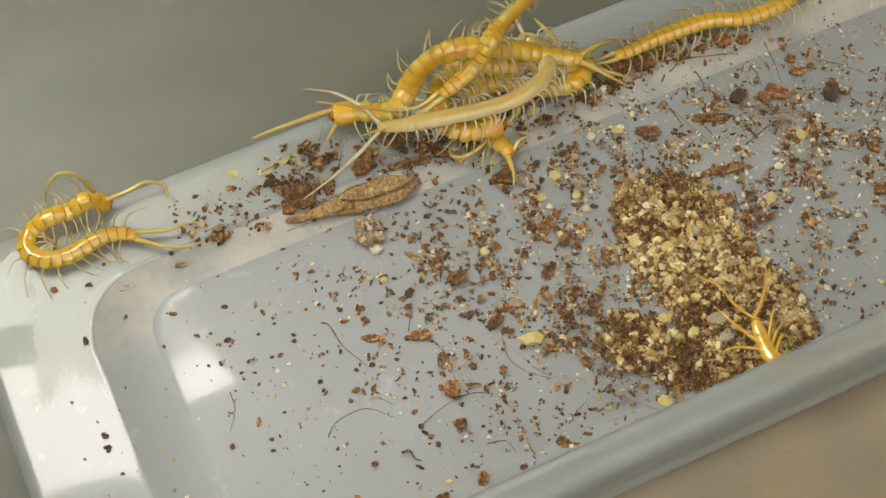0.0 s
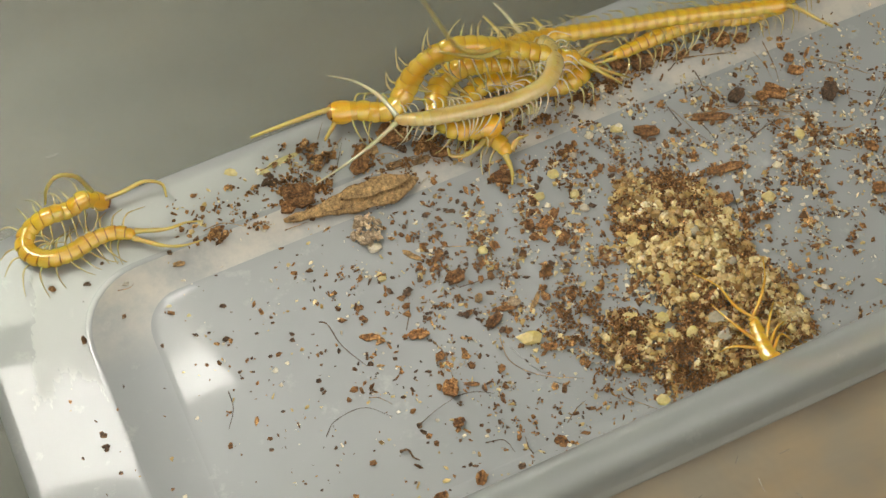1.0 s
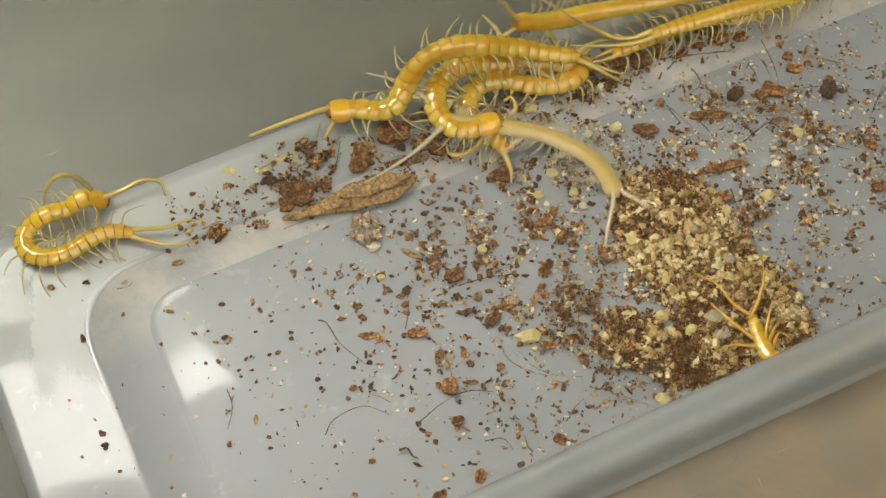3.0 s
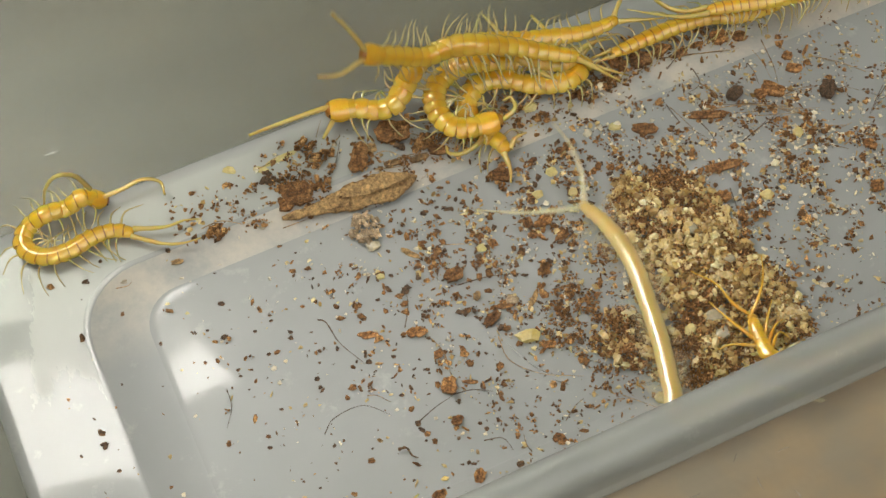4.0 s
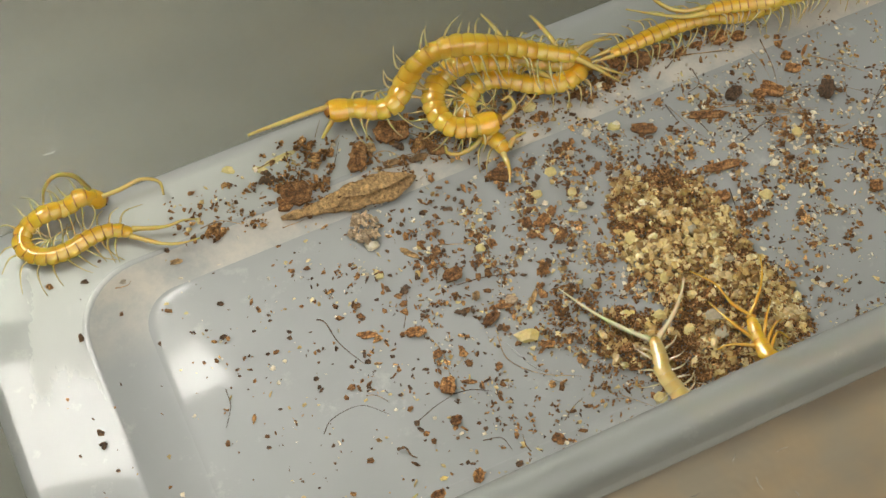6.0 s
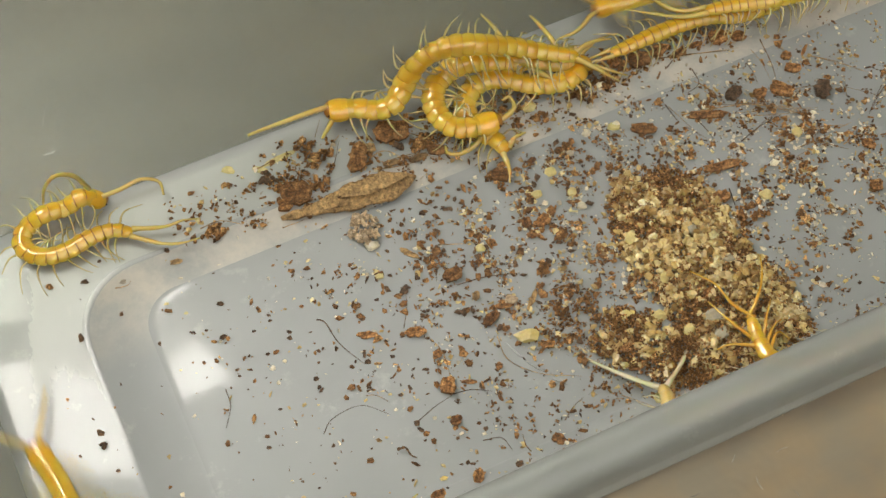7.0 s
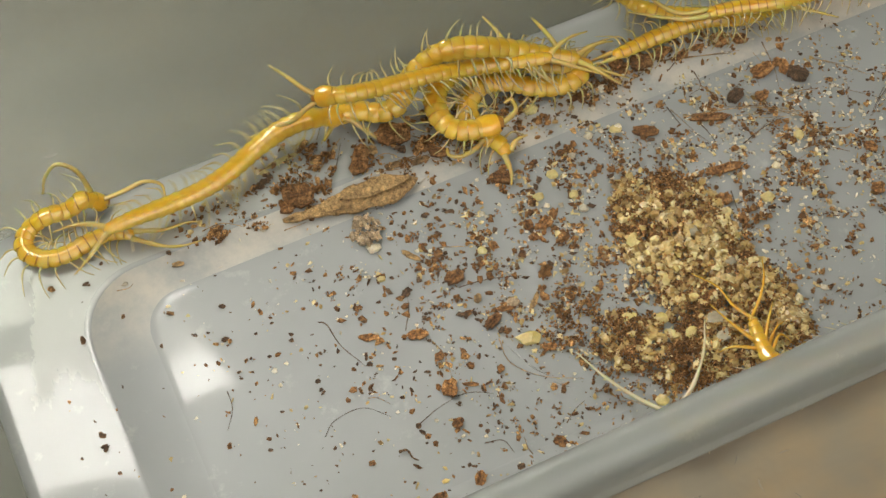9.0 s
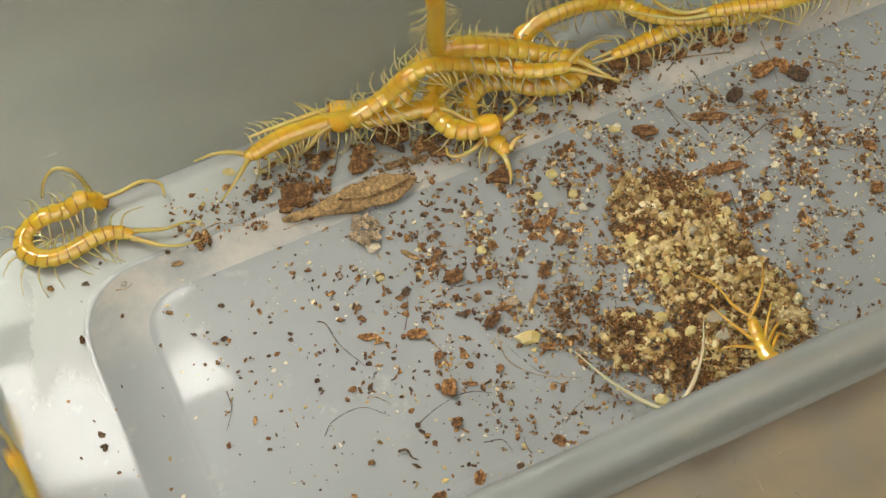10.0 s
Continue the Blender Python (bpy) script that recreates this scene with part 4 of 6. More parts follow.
centipede("amber centipede racing round the tub's corner", [
    (6.6, [(-70.0, -32.0, 1.8), (-70.0, -37.0, 1.8), (-67.0, -42.0, 1.8), (-62.0, -45.0, 1.8), (-57.0, -45.0, 1.8), (-51.0, -45.0, 1.8), (-45.0, -45.0, 1.8)]),
    (6.8, [(-74.0, -26.0, 1.8), (-72.0, -32.0, 1.8), (-69.0, -37.0, 1.8), (-65.0, -41.0, 1.8), (-60.0, -44.0, 1.8), (-54.0, -45.0, 1.8), (-48.0, -45.0, 1.8)]),
    (7.0, [(-76.2, -7.3, 1.9), (-75.0, -12.5, 1.9), (-74.1, -18.1, 1.9), (-70.0, -22.0, 1.8), (-68.0, -27.0, 1.8), (-66.0, -32.0, 1.8), (-63.0, -37.0, 1.8), (-60.0, -41.0, 1.8)]),
    (7.3, [(-75.8, 24.1, 1.9), (-75.2, 16.4, 1.9), (-74.7, 8.8, 1.9), (-73.5, 1.6, 1.9), (-72.3, -4.9, 1.9), (-71.5, -11.1, 1.9), (-71.1, -17.0, 1.9), (-70.9, -22.7, 1.9)]),
    (7.5, [(-74.9, 33.2, 1.9), (-74.1, 25.7, 1.9), (-73.6, 17.9, 1.9), (-73.2, 10.3, 1.9), (-72.8, 3.5, 1.9), (-72.4, -2.2, 1.9), (-72.0, -7.2, 1.9), (-71.9, -12.0, 1.9)]),
    (8.0, [(-69.6, 37.1, 33.0), (-73.0, 36.0, 24.4), (-74.5, 35.0, 15.6), (-74.5, 33.7, 5.0), (-73.2, 27.6, 1.9), (-72.0, 19.5, 1.9), (-72.1, 12.1, 1.9), (-72.9, 4.6, 1.9)]),
    (8.2, [(-38.5, 31.7, 5.7), (-45.0, 31.6, 4.7), (-51.0, 31.7, 5.9), (-57.0, 31.8, 6.8), (-62.1, 31.2, 4.0), (-65.9, 26.9, 4.0), (-69.2, 21.1, 2.0), (-70.8, 14.9, 2.0), (-71.2, 8.9, 2.0)]),
    (8.3, [(-34.1, 31.4, 4.0), (-40.0, 31.2, 4.0), (-46.5, 30.8, 4.0), (-52.9, 29.9, 5.0), (-59.6, 28.6, 5.0), (-64.8, 26.5, 4.0), (-68.4, 23.2, 2.0), (-70.7, 18.4, 2.0), (-72.4, 13.4, 2.0)]),
    (8.5, [(-22.1, 29.3, 4.0), (-28.4, 28.4, 4.0), (-34.9, 28.2, 4.0), (-41.4, 28.0, 4.0), (-47.8, 27.3, 5.0), (-53.8, 26.4, 5.0), (-59.2, 24.7, 5.0), (-63.6, 23.0, 3.0), (-67.4, 20.5, 2.0)]),
    (9.0, [(-7.6, 31.4, 4.0), (-12.9, 31.7, 5.9), (-17.9, 31.7, 5.5), (-23.3, 30.8, 4.0), (-29.1, 28.4, 4.0), (-35.0, 27.0, 4.0), (-40.9, 26.7, 4.0), (-47.2, 26.2, 5.0), (-54.0, 26.0, 5.0)]),
    (9.5, [(1.9, 27.1, 4.0), (-2.8, 29.3, 4.0), (-7.5, 31.4, 4.0), (-12.7, 31.7, 5.8), (-17.1, 31.7, 6.0), (-21.7, 31.5, 4.1), (-26.8, 29.9, 4.0), (-31.7, 28.3, 4.0), (-37.0, 27.0, 4.0)]),
    (9.8, [(7.0, 26.0, 4.0), (2.0, 27.3, 4.0), (-2.9, 29.1, 4.0), (-7.8, 30.6, 4.0), (-12.0, 31.2, 4.0), (-16.4, 31.1, 4.0), (-20.4, 30.7, 4.0), (-23.9, 30.2, 4.0), (-26.8, 29.8, 4.0)]),
    (10., [(9.1, 25.7, 4.0), (4.0, 26.7, 4.0), (-1.2, 27.8, 4.0), (-6.0, 29.7, 4.0), (-10.5, 30.7, 4.0), (-15.4, 31.0, 4.0), (-19.3, 30.8, 4.0), (-22.9, 30.1, 4.0), (-25.9, 29.8, 4.0)])],
    3.8, seed=20)
centipede("amber centipede entering along the tub's back border", [
    (6.6, [(106.9, -17.8, 0.4), (111.4, -20.5, 0.4), (115.8, -23.2, 0.4), (120.6, -25.4, 0.4), (125.4, -27.6, 0.4)]),
    (7.0, [(100.6, -12.3, 0.4), (104.1, -14.6, 0.4), (107.9, -16.4, 0.4), (111.8, -18.2, 0.4), (115.6, -19.9, 0.4)]),
    (7.2, [(84.1, 3.8, 0.2), (86.7, -0.1, 0.2), (89.8, -3.0, 0.4), (94.7, -6.6, -0.2), (100.2, -9.4, 0.4), (107.9, -13.0, 0.4)]),
    (7.5, [(81.9, 18.7, 1.6), (83.1, 14.4, 0.7), (84.3, 9.8, 0.3), (86.6, 5.4, 0.3), (90.2, 1.4, 0.6), (95.2, -2.2, -0.1), (100.8, -5.0, 0.4), (108.9, -8.0, 0.4)]),
    (8.0, [(60.5, 22.5, 2.5), (67.0, 21.0, 2.5), (73.5, 19.2, 2.3), (79.5, 16.5, 1.8), (84.1, 13.3, 1.0), (87.5, 8.6, 0.9), (90.4, 4.3, 1.2), (94.0, 0.4, 1.8)]),
    (8.3, [(51.6, 26.8, 2.5), (56.8, 24.0, 2.5), (62.3, 21.8, 2.5), (68.6, 19.8, 2.5), (75.1, 18.0, 2.1), (80.7, 15.6, 1.5), (86.2, 12.1, 1.0), (90.7, 7.2, 1.3), (94.6, 2.8, 0.4)]),
    (8.5, [(50.9, 32.5, 2.5), (53.3, 29.0, 2.5), (57.1, 25.9, 2.5), (62.4, 23.3, 2.5), (68.4, 20.9, 2.5), (74.5, 18.5, 2.2), (80.7, 16.0, 1.6), (86.3, 13.5, 1.0), (91.3, 10.2, 1.5)]),
    (9.0, [(47.0, 34.3, 15.0), (49.8, 33.6, 9.1), (53.9, 32.7, 2.5), (57.2, 28.6, 2.5), (62.2, 25.4, 2.5), (67.6, 23.1, 2.5), (73.4, 21.3, 2.5), (78.8, 19.8, 2.4), (83.3, 18.8, 2.3)]),
    (9.5, [(47.1, 33.5, 12.5), (49.2, 32.9, 7.7), (52.1, 31.4, 3.0), (54.5, 26.9, 3.0), (58.9, 23.7, 3.0), (63.9, 21.8, 3.0), (69.3, 20.4, 3.0), (74.9, 19.4, 2.9), (79.1, 19.0, 2.8)]),
    (9.8, [(33.7, 33.2, 10.3), (38.4, 33.3, 10.7), (44.3, 33.1, 9.6), (50.6, 32.6, 4.8), (53.5, 29.6, 3.0), (57.1, 26.1, 3.0), (62.6, 23.8, 3.0), (68.9, 21.9, 3.0), (75.8, 19.8, 3.0)]),
    (10., [(31.5, 32.5, 4.4), (36.2, 32.8, 6.3), (40.9, 32.8, 6.5), (46.3, 32.7, 5.8), (52.4, 32.0, 3.0), (55.6, 27.8, 3.0), (60.0, 24.7, 3.0), (66.6, 22.2, 3.0), (75.2, 20.0, 3.0)])],
    3.4, seed=21, bands=True)
centipede("amber centipede rearing up out of the knot", [
    (9.2, [(28.5, 28.9, 3.5), (30.1, 27.4, 3.5), (31.8, 26.1, 3.5), (33.8, 25.2, 3.0), (36.2, 24.2, 3.0), (39.5, 23.6, 2.5)]),
    (9.6, [(14.0, 31.4, 11.8), (16.3, 31.5, 8.6), (20.8, 31.1, 5.1), (25.7, 29.0, 4.0), (30.4, 26.7, 3.5), (36.2, 24.1, 3.0)]),
    (9.8, [(13.9, 31.7, 14.6), (13.7, 31.3, 11.1), (17.4, 31.3, 6.4), (21.8, 30.7, 4.0), (27.6, 28.1, 3.5), (33.4, 25.5, 3.0)]),
    (10., [(14.5, 34.8, 23.4), (14.1, 33.8, 19.0), (13.4, 32.2, 14.5), (15.0, 31.6, 8.9), (21.0, 31.3, 4.0), (26.6, 28.5, 3.5)])],
    3.7, seed=22)
centipede("amber centipede creeping in below the tub's end wall", [
    (9.0, [(-68.0, -42.0, 5.0), (-62.0, -45.0, 5.0), (-55.0, -45.0, 5.0), (-49.0, -45.0, 5.0), (-43.0, -45.0, 5.0), (-36.0, -45.0, 5.0), (-30.0, -45.0, 5.0)]),
    (9.6, [(-68.0, -36.0, 1.8), (-65.0, -41.0, 1.8), (-60.0, -44.0, 1.8), (-55.0, -45.0, 1.8), (-49.0, -45.0, 1.8), (-43.0, -45.0, 1.8), (-36.0, -45.0, 1.8)]),
    (10., [(-78.9, -9.8, 10.9), (-78.7, -14.1, 9.1), (-78.3, -18.6, 6.1), (-70.0, -25.0, 1.8), (-68.0, -30.0, 1.8), (-65.0, -36.0, 1.8), (-61.0, -41.0, 1.8), (-55.0, -45.0, 1.8)])],
    3.8, seed=23)


# ---------------------------------------------------------------- soil, bark, sand and fibres on the floor
FLAT = {"soil_crumb": 0.6, "bark_chip": 0.5, "dark_speck": 0.5, "pale_grain": 0.7, "yellow_grain": 0.6, "dark_chip": 0.5,
        "fibre_bit": 0.45, "yellow_dropping": 0.16, "clear_grain": 0.6, "crumbly_stone": 0.75, "grey_stone": 0.7}
LOOK = {"clear_grain": (CLEARSTONE, 0.2, "clear greyish quartz pebble on the sand heap", "pebble"),
        "yellow_dropping": (DROP, 0.3, "pale yellow dried dropping on the tub floor", "dropping"),
        "soil_crumb": (SOIL, 0.44, "crumbly brown soil crumb on the tub floor", "soil crumb"),
        "bark_chip": (BARK, 0.36, "rough red-brown bark chip on the tub floor", "bark chip"),
        "dark_speck": (PEAT, 0.3, "small dark peat speck on the tub floor", "soil crumb"),
        "pale_grain": (WHITE, 0.16, "pale quartz grain on the tub floor", "sand grain"),
        "yellow_grain": (DROP, 0.16, "yellow translucent quartz grain on the tub floor", "sand grain"),
        "dark_chip": (PEAT, 0.3, "dark weathered bark chip on the tub floor", "bark chip"),
        "fibre_bit": (TAN, 0.4, "tan shredded bark bit on the tub floor", "bark bit"),
        "crumbly_stone": (PEBBLE, 0.36, "pinkish tan crumbly lump on the tub floor", "stone"),
        "grey_stone": (PEBBLE, 0.12, "small smooth grey stone on the tub floor", "stone")}


def lump(a, b, c, rough, seed, level=2, ragged=1.0):
    """An irregular lump with half-axes a, b, c in mm, its underside flattened."""
    bm = bmesh.new()
    bmesh.ops.create_icosphere(bm, subdivisions=level, radius=1)
    off = Vector((seed * 7.31, seed * 3.17, seed * 1.73))
    for v in bm.verts:
        d = v.co.normalized()
        s = 1 + rough * 1.5 * noise.noise(d * 1.3 + off) + rough * noise.noise(d * 3.1 * ragged + off) + rough * 0.55 * noise.noise(d * 7.0 * ragged + off)
        p = Vector((d.x * a, d.y * b, d.z * c)) * s
        p.z = max(p.z, -0.55 * c)
        v.co = p * MM
    return bm


def hull_shape(a, b, c, seed, n=11):
    """Vertices and faces of a broken, many-sided piece, in mm."""
    r = random.Random(seed)
    bm = bmesh.new()
    for k in range(n):
        z = 1 - 2 * (k + 0.5) / n
        q, f = 2.4 * k + r.uniform(-0.5, 0.5), math.sqrt(1 - z * z)
        s = r.uniform(0.75, 1.15)
        bm.verts.new((f * math.cos(q) * a * s, f * math.sin(q) * b * s, z * c * s))
    bmesh.ops.convex_hull(bm, input=bm.verts)
    for v in [v for v in bm.verts if not v.link_faces]:
        bm.verts.remove(v)
    bm.verts.index_update()
    bm.verts.ensure_lookup_table()
    out = [v.co.copy() for v in bm.verts], [[v.index for v in f.verts] for f in bm.faces]
    bm.free()
    return out


SHARDS = [hull_shape(1.0, 0.45 + 0.13 * (k % 4), 0.24 + 0.1 * (k % 3), 700 + k) for k in range(12)]


def crumbled(name, a, b, c, seed, mat, aligned=False):
    """A crumb of many stuck-together bits with gaps between; half-axes in mm."""
    r = random.Random(seed)
    verts, faces = [], []
    small = min(a, b)
    n = int(min(110, max(5, 9 * a * b / 0.9 ** 2)))
    for k in range(n):
        q, f = r.uniform(0, 6.283), math.sqrt(r.random())
        s = (0.16 + 0.6 * r.random() ** 2) * min(small, 1.5) if k > 3 else r.uniform(0.45, 0.75) * small
        x, y = f * math.cos(q) * a * 0.85, f * math.sin(q) * b * 0.85
        z = r.uniform(-0.4, 1.0) * c * (1 - f * f) - 0.15 * c
        tip = 22 if aligned else 70
        m = pose(x, y, z, r.uniform(-tip, tip), r.uniform(-tip, tip), r.uniform(-18, 18) if aligned else r.uniform(0, 360))
        co, fa = r.choice(SHARDS)
        n0 = len(verts)
        for p in co:
            w = m @ (p * s * (1.5 if aligned else 1.0))
            w.z = max(w.z, -0.55 * c)
            verts.append(w * MM)
        faces += [[n0 + i for i in f] for f in fa]
    me = bpy.data.meshes.new(name)
    me.from_pydata(verts, [], faces)
    me.materials.append(mat)
    return me


def flake_mesh(name, a, b, c, seed, mat):
    """A broken flat flake of bark: a jagged outline, grain ridges along it, a thin side; half-axes in mm."""
    r = random.Random(seed)
    n, rings = 15, 5
    off = Vector((seed * 1.37, seed * 0.71, 0))
    rim, tilt = [], r.uniform(-0.25, 0.25)
    for k in range(n):
        q = 2 * math.pi * (k + r.uniform(-0.35, 0.35)) / n
        e = (abs(math.cos(q)) ** 3 + abs(math.sin(q)) ** 3) ** (-1 / 3)
        rim.append((math.cos(q) * e * r.uniform(0.66, 1.02) * a, math.sin(q) * e * r.uniform(0.66, 1.02) * b))
    top = lambda x, y: c * (0.75 + tilt * x / a + 0.5 * noise.noise(Vector((x * 0.5, y * 2.4, 0)) + off) + 0.3 * noise.noise(Vector((x * 1.4, y * 5, 3)) + off))
    bm = bmesh.new()
    mid = bm.verts.new((0, 0, top(0, 0) * MM))
    loops = []
    for k in range(1, rings + 1):
        f = k / rings
        loops.append([bm.verts.new((x * f * MM, y * f * MM, top(x * f, y * f) * MM)) for x, y in rim])
    loops.append([bm.verts.new((x * 0.93 * MM, y * 0.93 * MM, -0.55 * c * MM)) for x, y in rim])
    for j in range(n):
        bm.faces.new((mid, loops[0][j], loops[0][(j + 1) % n]))
        for p, q in zip(loops, loops[1:]):
            bm.faces.new((p[j], q[j], q[(j + 1) % n], p[(j + 1) % n]))
    bm.faces.new(loops[-1][::-1])
    return mesh_from(bm, name, mat, smooth=False)


def angular(a, b, c, seed, n=12):
    """A broken, many-sided grain: the hull of a few points on an ellipsoid."""
    r = random.Random(seed)
    bm = bmesh.new()
    for k in range(n):
        z = 1 - 2 * (k + 0.5) / n
        q, f = 2.4 * k + r.uniform(-0.5, 0.5), math.sqrt(1 - z * z)
        s = r.uniform(0.8, 1.12)
        bm.verts.new((f * math.cos(q) * a * s * MM, f * math.sin(q) * b * s * MM, z * c * s * MM))
    bmesh.ops.convex_hull(bm, input=bm.verts)
    for v in [v for v in bm.verts if not v.link_faces]:
        bm.verts.remove(v)
    return bm


COUNT = [0]


def chunk(kind, x, y, length, width, turn, z=None):
    """One loose piece lying on the moulded floor."""
    COUNT[0] += 1
    mat, rough, label, cat = LOOK[kind]
    c = FLAT[kind] * min(length, width) * 0.5
    big = max(length, width)
    level = 1 if big < 1.3 else 2 if big < 3.5 else 3
    crumbly = kind in ("soil_crumb", "crumbly_stone")
    k = 0.46 if crumbly else 0.5
    if kind in ("bark_chip", "dark_chip", "fibre_bit") and big > 1.5:
        along = length >= width
        me = flake_mesh(kind, max(length, width) * 0.5, min(length, width) * 0.5, min(c, 0.75), COUNT[0], mat)
        turn += 0 if along else 90
    elif kind in ("soil_crumb", "bark_chip", "dark_chip", "crumbly_stone") and big > 0.9 or kind == "dark_speck" and big > 1.6:
        me = crumbled(kind, length * 0.48, width * 0.48, c, COUNT[0], mat, kind in ("bark_chip", "fibre_bit", "dark_speck"))
    elif kind in ("pale_grain", "yellow_grain"):
        me = mesh_from(angular(length * 0.5, width * 0.5, c, COUNT[0], 12 if big < 1.9 else 22), kind, mat, smooth=False)
    else:
        bm = lump(length * k, width * k, c, rough, COUNT[0], min(3, level + 1) if crumbly else level, 1.9 if crumbly else 1.4)
        me = mesh_from(bm, kind, mat, smooth=kind in ("grey_stone", "clear_grain"))
    ob = new(kind, me)
    ground = floor_z(x, y) if z is None else z
    ob.matrix_basis = pose(x * MM, y * MM, (ground + 0.5 * c) * MM, 0, 0, turn)
    return tagged(ob, label, cat, group=kind.replace("_", " ") + "s on the floor")


def pushed(ob, *rows):
    """A piece that a passing centipede shoves along: rows of seconds, x, y in mm and a turn."""
    CARRIED.append((ob, rows))


def fibre(tone, r, pts):
    """A thin root or coir fibre, arched a little off the floor."""
    n = len(pts)
    bm = bmesh.new()
    way = [(x * MM, y * MM, (floor_z(x, y) + r + (0.5 + 0.5 * math.sin(3.1 * k + x)) * (0.6 if 0 < k < n - 1 else 0.25)) * MM) for k, (x, y) in enumerate(pts)]
    tube(bm, way, lambda s: r * 0.62 * (1 - 0.6 * s) * (1 + 0.25 * math.sin(s * 31)) * 0.8 * MM, 5, 18)
    me = mesh_from(bm, "root_fibre", {"tan": FIBRE, "dark": PEAT, "pale": TAN}[tone])
    return tagged(new("root_fibre", me), {"tan": "thin tan root fibre across the tub floor", "dark": "thin dark root fibre on the tub floor", "pale": "pale dry straw by the wall foot"}[tone], "root fibre", group="root fibres on the floor")


def bark_strip(x, y, turn):
    """A long flat strip of bark with frayed ends and a split along it."""
    base = tagged(new("bark_strip"), "long flat tan bark strip lying on the floor's ridge", "bark strip")
    base.matrix_basis = pose(x * MM, y * MM, (floor_z(x, y) + 1.1) * MM, 8, 0, turn)
    bm = bmesh.new()
    nx, ny = 46, 9
    grid = {}
    for lay in (0, 1):
        for i in range(nx):
            u = i / (nx - 1)
            wide = min(1, max(0, (u - 0.1) / 0.55))
            tip = min(1, (1 - u) / 0.22) ** 0.7
            half = 2.5 * (0.3 + 0.7 * wide * wide * (3 - 2 * wide)) * tip * min(1, 0.25 + u * 8) + 0.1
            half *= 1 + 0.3 * noise.noise(Vector((u * 9, 3.3, 0))) + 0.16 * noise.noise(Vector((u * 34, 1.3, 0)))
            for j in range(ny):
                v = j / (ny - 1) * 2 - 1
                px, py = (u - 0.5) * 25.5, v * half + 0.8 * noise.noise(Vector((u * 3, 0.5, 1)))
                pz = 0.3 * (1 - v * v) + 0.3 * noise.noise(Vector((px * 0.25, py * 0.9, 2))) + 0.2 * noise.noise(Vector((px * 0.9, py * 3, 5)))
                grid[lay, i, j] = bm.verts.new((px * MM, py * MM, (pz - 0.55 * lay) * MM))
    for lay in (0, 1):
        for i in range(nx - 1):
            for j in range(ny - 1):
                q = [grid[lay, i, j], grid[lay, i + 1, j], grid[lay, i + 1, j + 1], grid[lay, i, j + 1]]
                bm.faces.new(q if lay == 0 else q[::-1])
    ring = [(i, 0) for i in range(nx)] + [(nx - 1, j) for j in range(1, ny)] + [(i, ny - 1) for i in range(nx - 2, -1, -1)] + [(0, j) for j in range(ny - 2, 0, -1)]
    for (a, b), (c, d) in zip(ring, ring[1:] + ring[:1]):
        bm.faces.new((grid[1, a, b], grid[1, c, d], grid[0, c, d], grid[0, a, b]))
    part("strip", mesh_from(bm, "bark_strip", TAN), base)
    bm = bmesh.new()
    rings = []
    for i in range(19):
        u = i / 18
        half = 1.5 * math.sin(math.pi * min(1, 0.06 + 0.94 * u)) ** 0.6 * (1 + 0.25 * noise.noise(Vector((u * 7, 8, 0))))
        mid, px = 0.55 + 0.5 * noise.noise(Vector((u * 2.5, 2, 7))), -1.5 + 13.2 * u
        lift = 0.75 + 0.2 * noise.noise(Vector((u * 5, 4, 4)))
        rings.append([Vector((px, mid - half, lift + 0.35)) * MM, Vector((px, mid, lift + 0.25)) * MM, Vector((px, mid + half, lift)) * MM,
                      Vector((px, mid + half, lift - 0.25)) * MM, Vector((px, mid, lift)) * MM, Vector((px, mid - half, lift + 0.15)) * MM])
    loft(bm, rings)
    part("flake", mesh_from(bm, "flake", TAN, smooth=False), base, label="lifted flake of bark")
    for pts in ([(-2, 0.2), (2, 0.7), (6, 0.4)], [(-6, -1.2), (-1, -1.5), (3, -1.1)], [(-1.0, -1.4), (-0.2, 0.3), (1.0, 1.6)]):
        bm = bmesh.new()
        tube(bm, [(a * MM, b * MM, 0.62 * MM) for a, b in pts], lambda s: 0.16 * (1.1 - s) * MM, 5, 10)
        part("splinter", mesh_from(bm, "splinter", BARK if pts[0][0] == -2 else FIBRE), base)
    return base


bark_strip(-10.9, 16.2, -5)

chunk("soil_crumb", -18.2, 31.5, 1.84, 1.80, -22)
chunk("soil_crumb", -22.1, 30.3, 1.84, 1.48, 38)
chunk("soil_crumb", -14.5, 29.5, 4.28, 3.18, -12)
chunk("soil_crumb", -14.0, 26.1, 4.08, 3.82, -22)
chunk("soil_crumb", -10.9, 26.0, 3.47, 2.33, -2)
chunk("pale_grain", -14.1, 24.9, 1.33, 1.17, -22)
chunk("pale_grain", -19.9, 30.0, 0.92, 0.74, -22)
pushed(chunk("dark_speck", -22.6, 25.0, 4.08, 2.12, -32), (0, -22.6, 25.0, 0), (8.4, -22.7, 25.1, 0), (8.8, -23.6, 25.4, 20), (9.3, -25.1, 25.6, 30), (9.6, -25.1, 23.7, 40), (10, -25.1, 23.6, 40))
chunk("soil_crumb", -20.0, 24.2, 3.47, 2.54, -2)
chunk("bark_chip", -19.3, 20.5, 6.53, 5.30, -22)
chunk("bark_chip", -21.9, 19.6, 3.67, 2.76, -2)
chunk("soil_crumb", -18.3, 17.0, 4.08, 2.76, -7)
chunk("soil_crumb", -14.7, 21.0, 4.69, 3.18, 8)
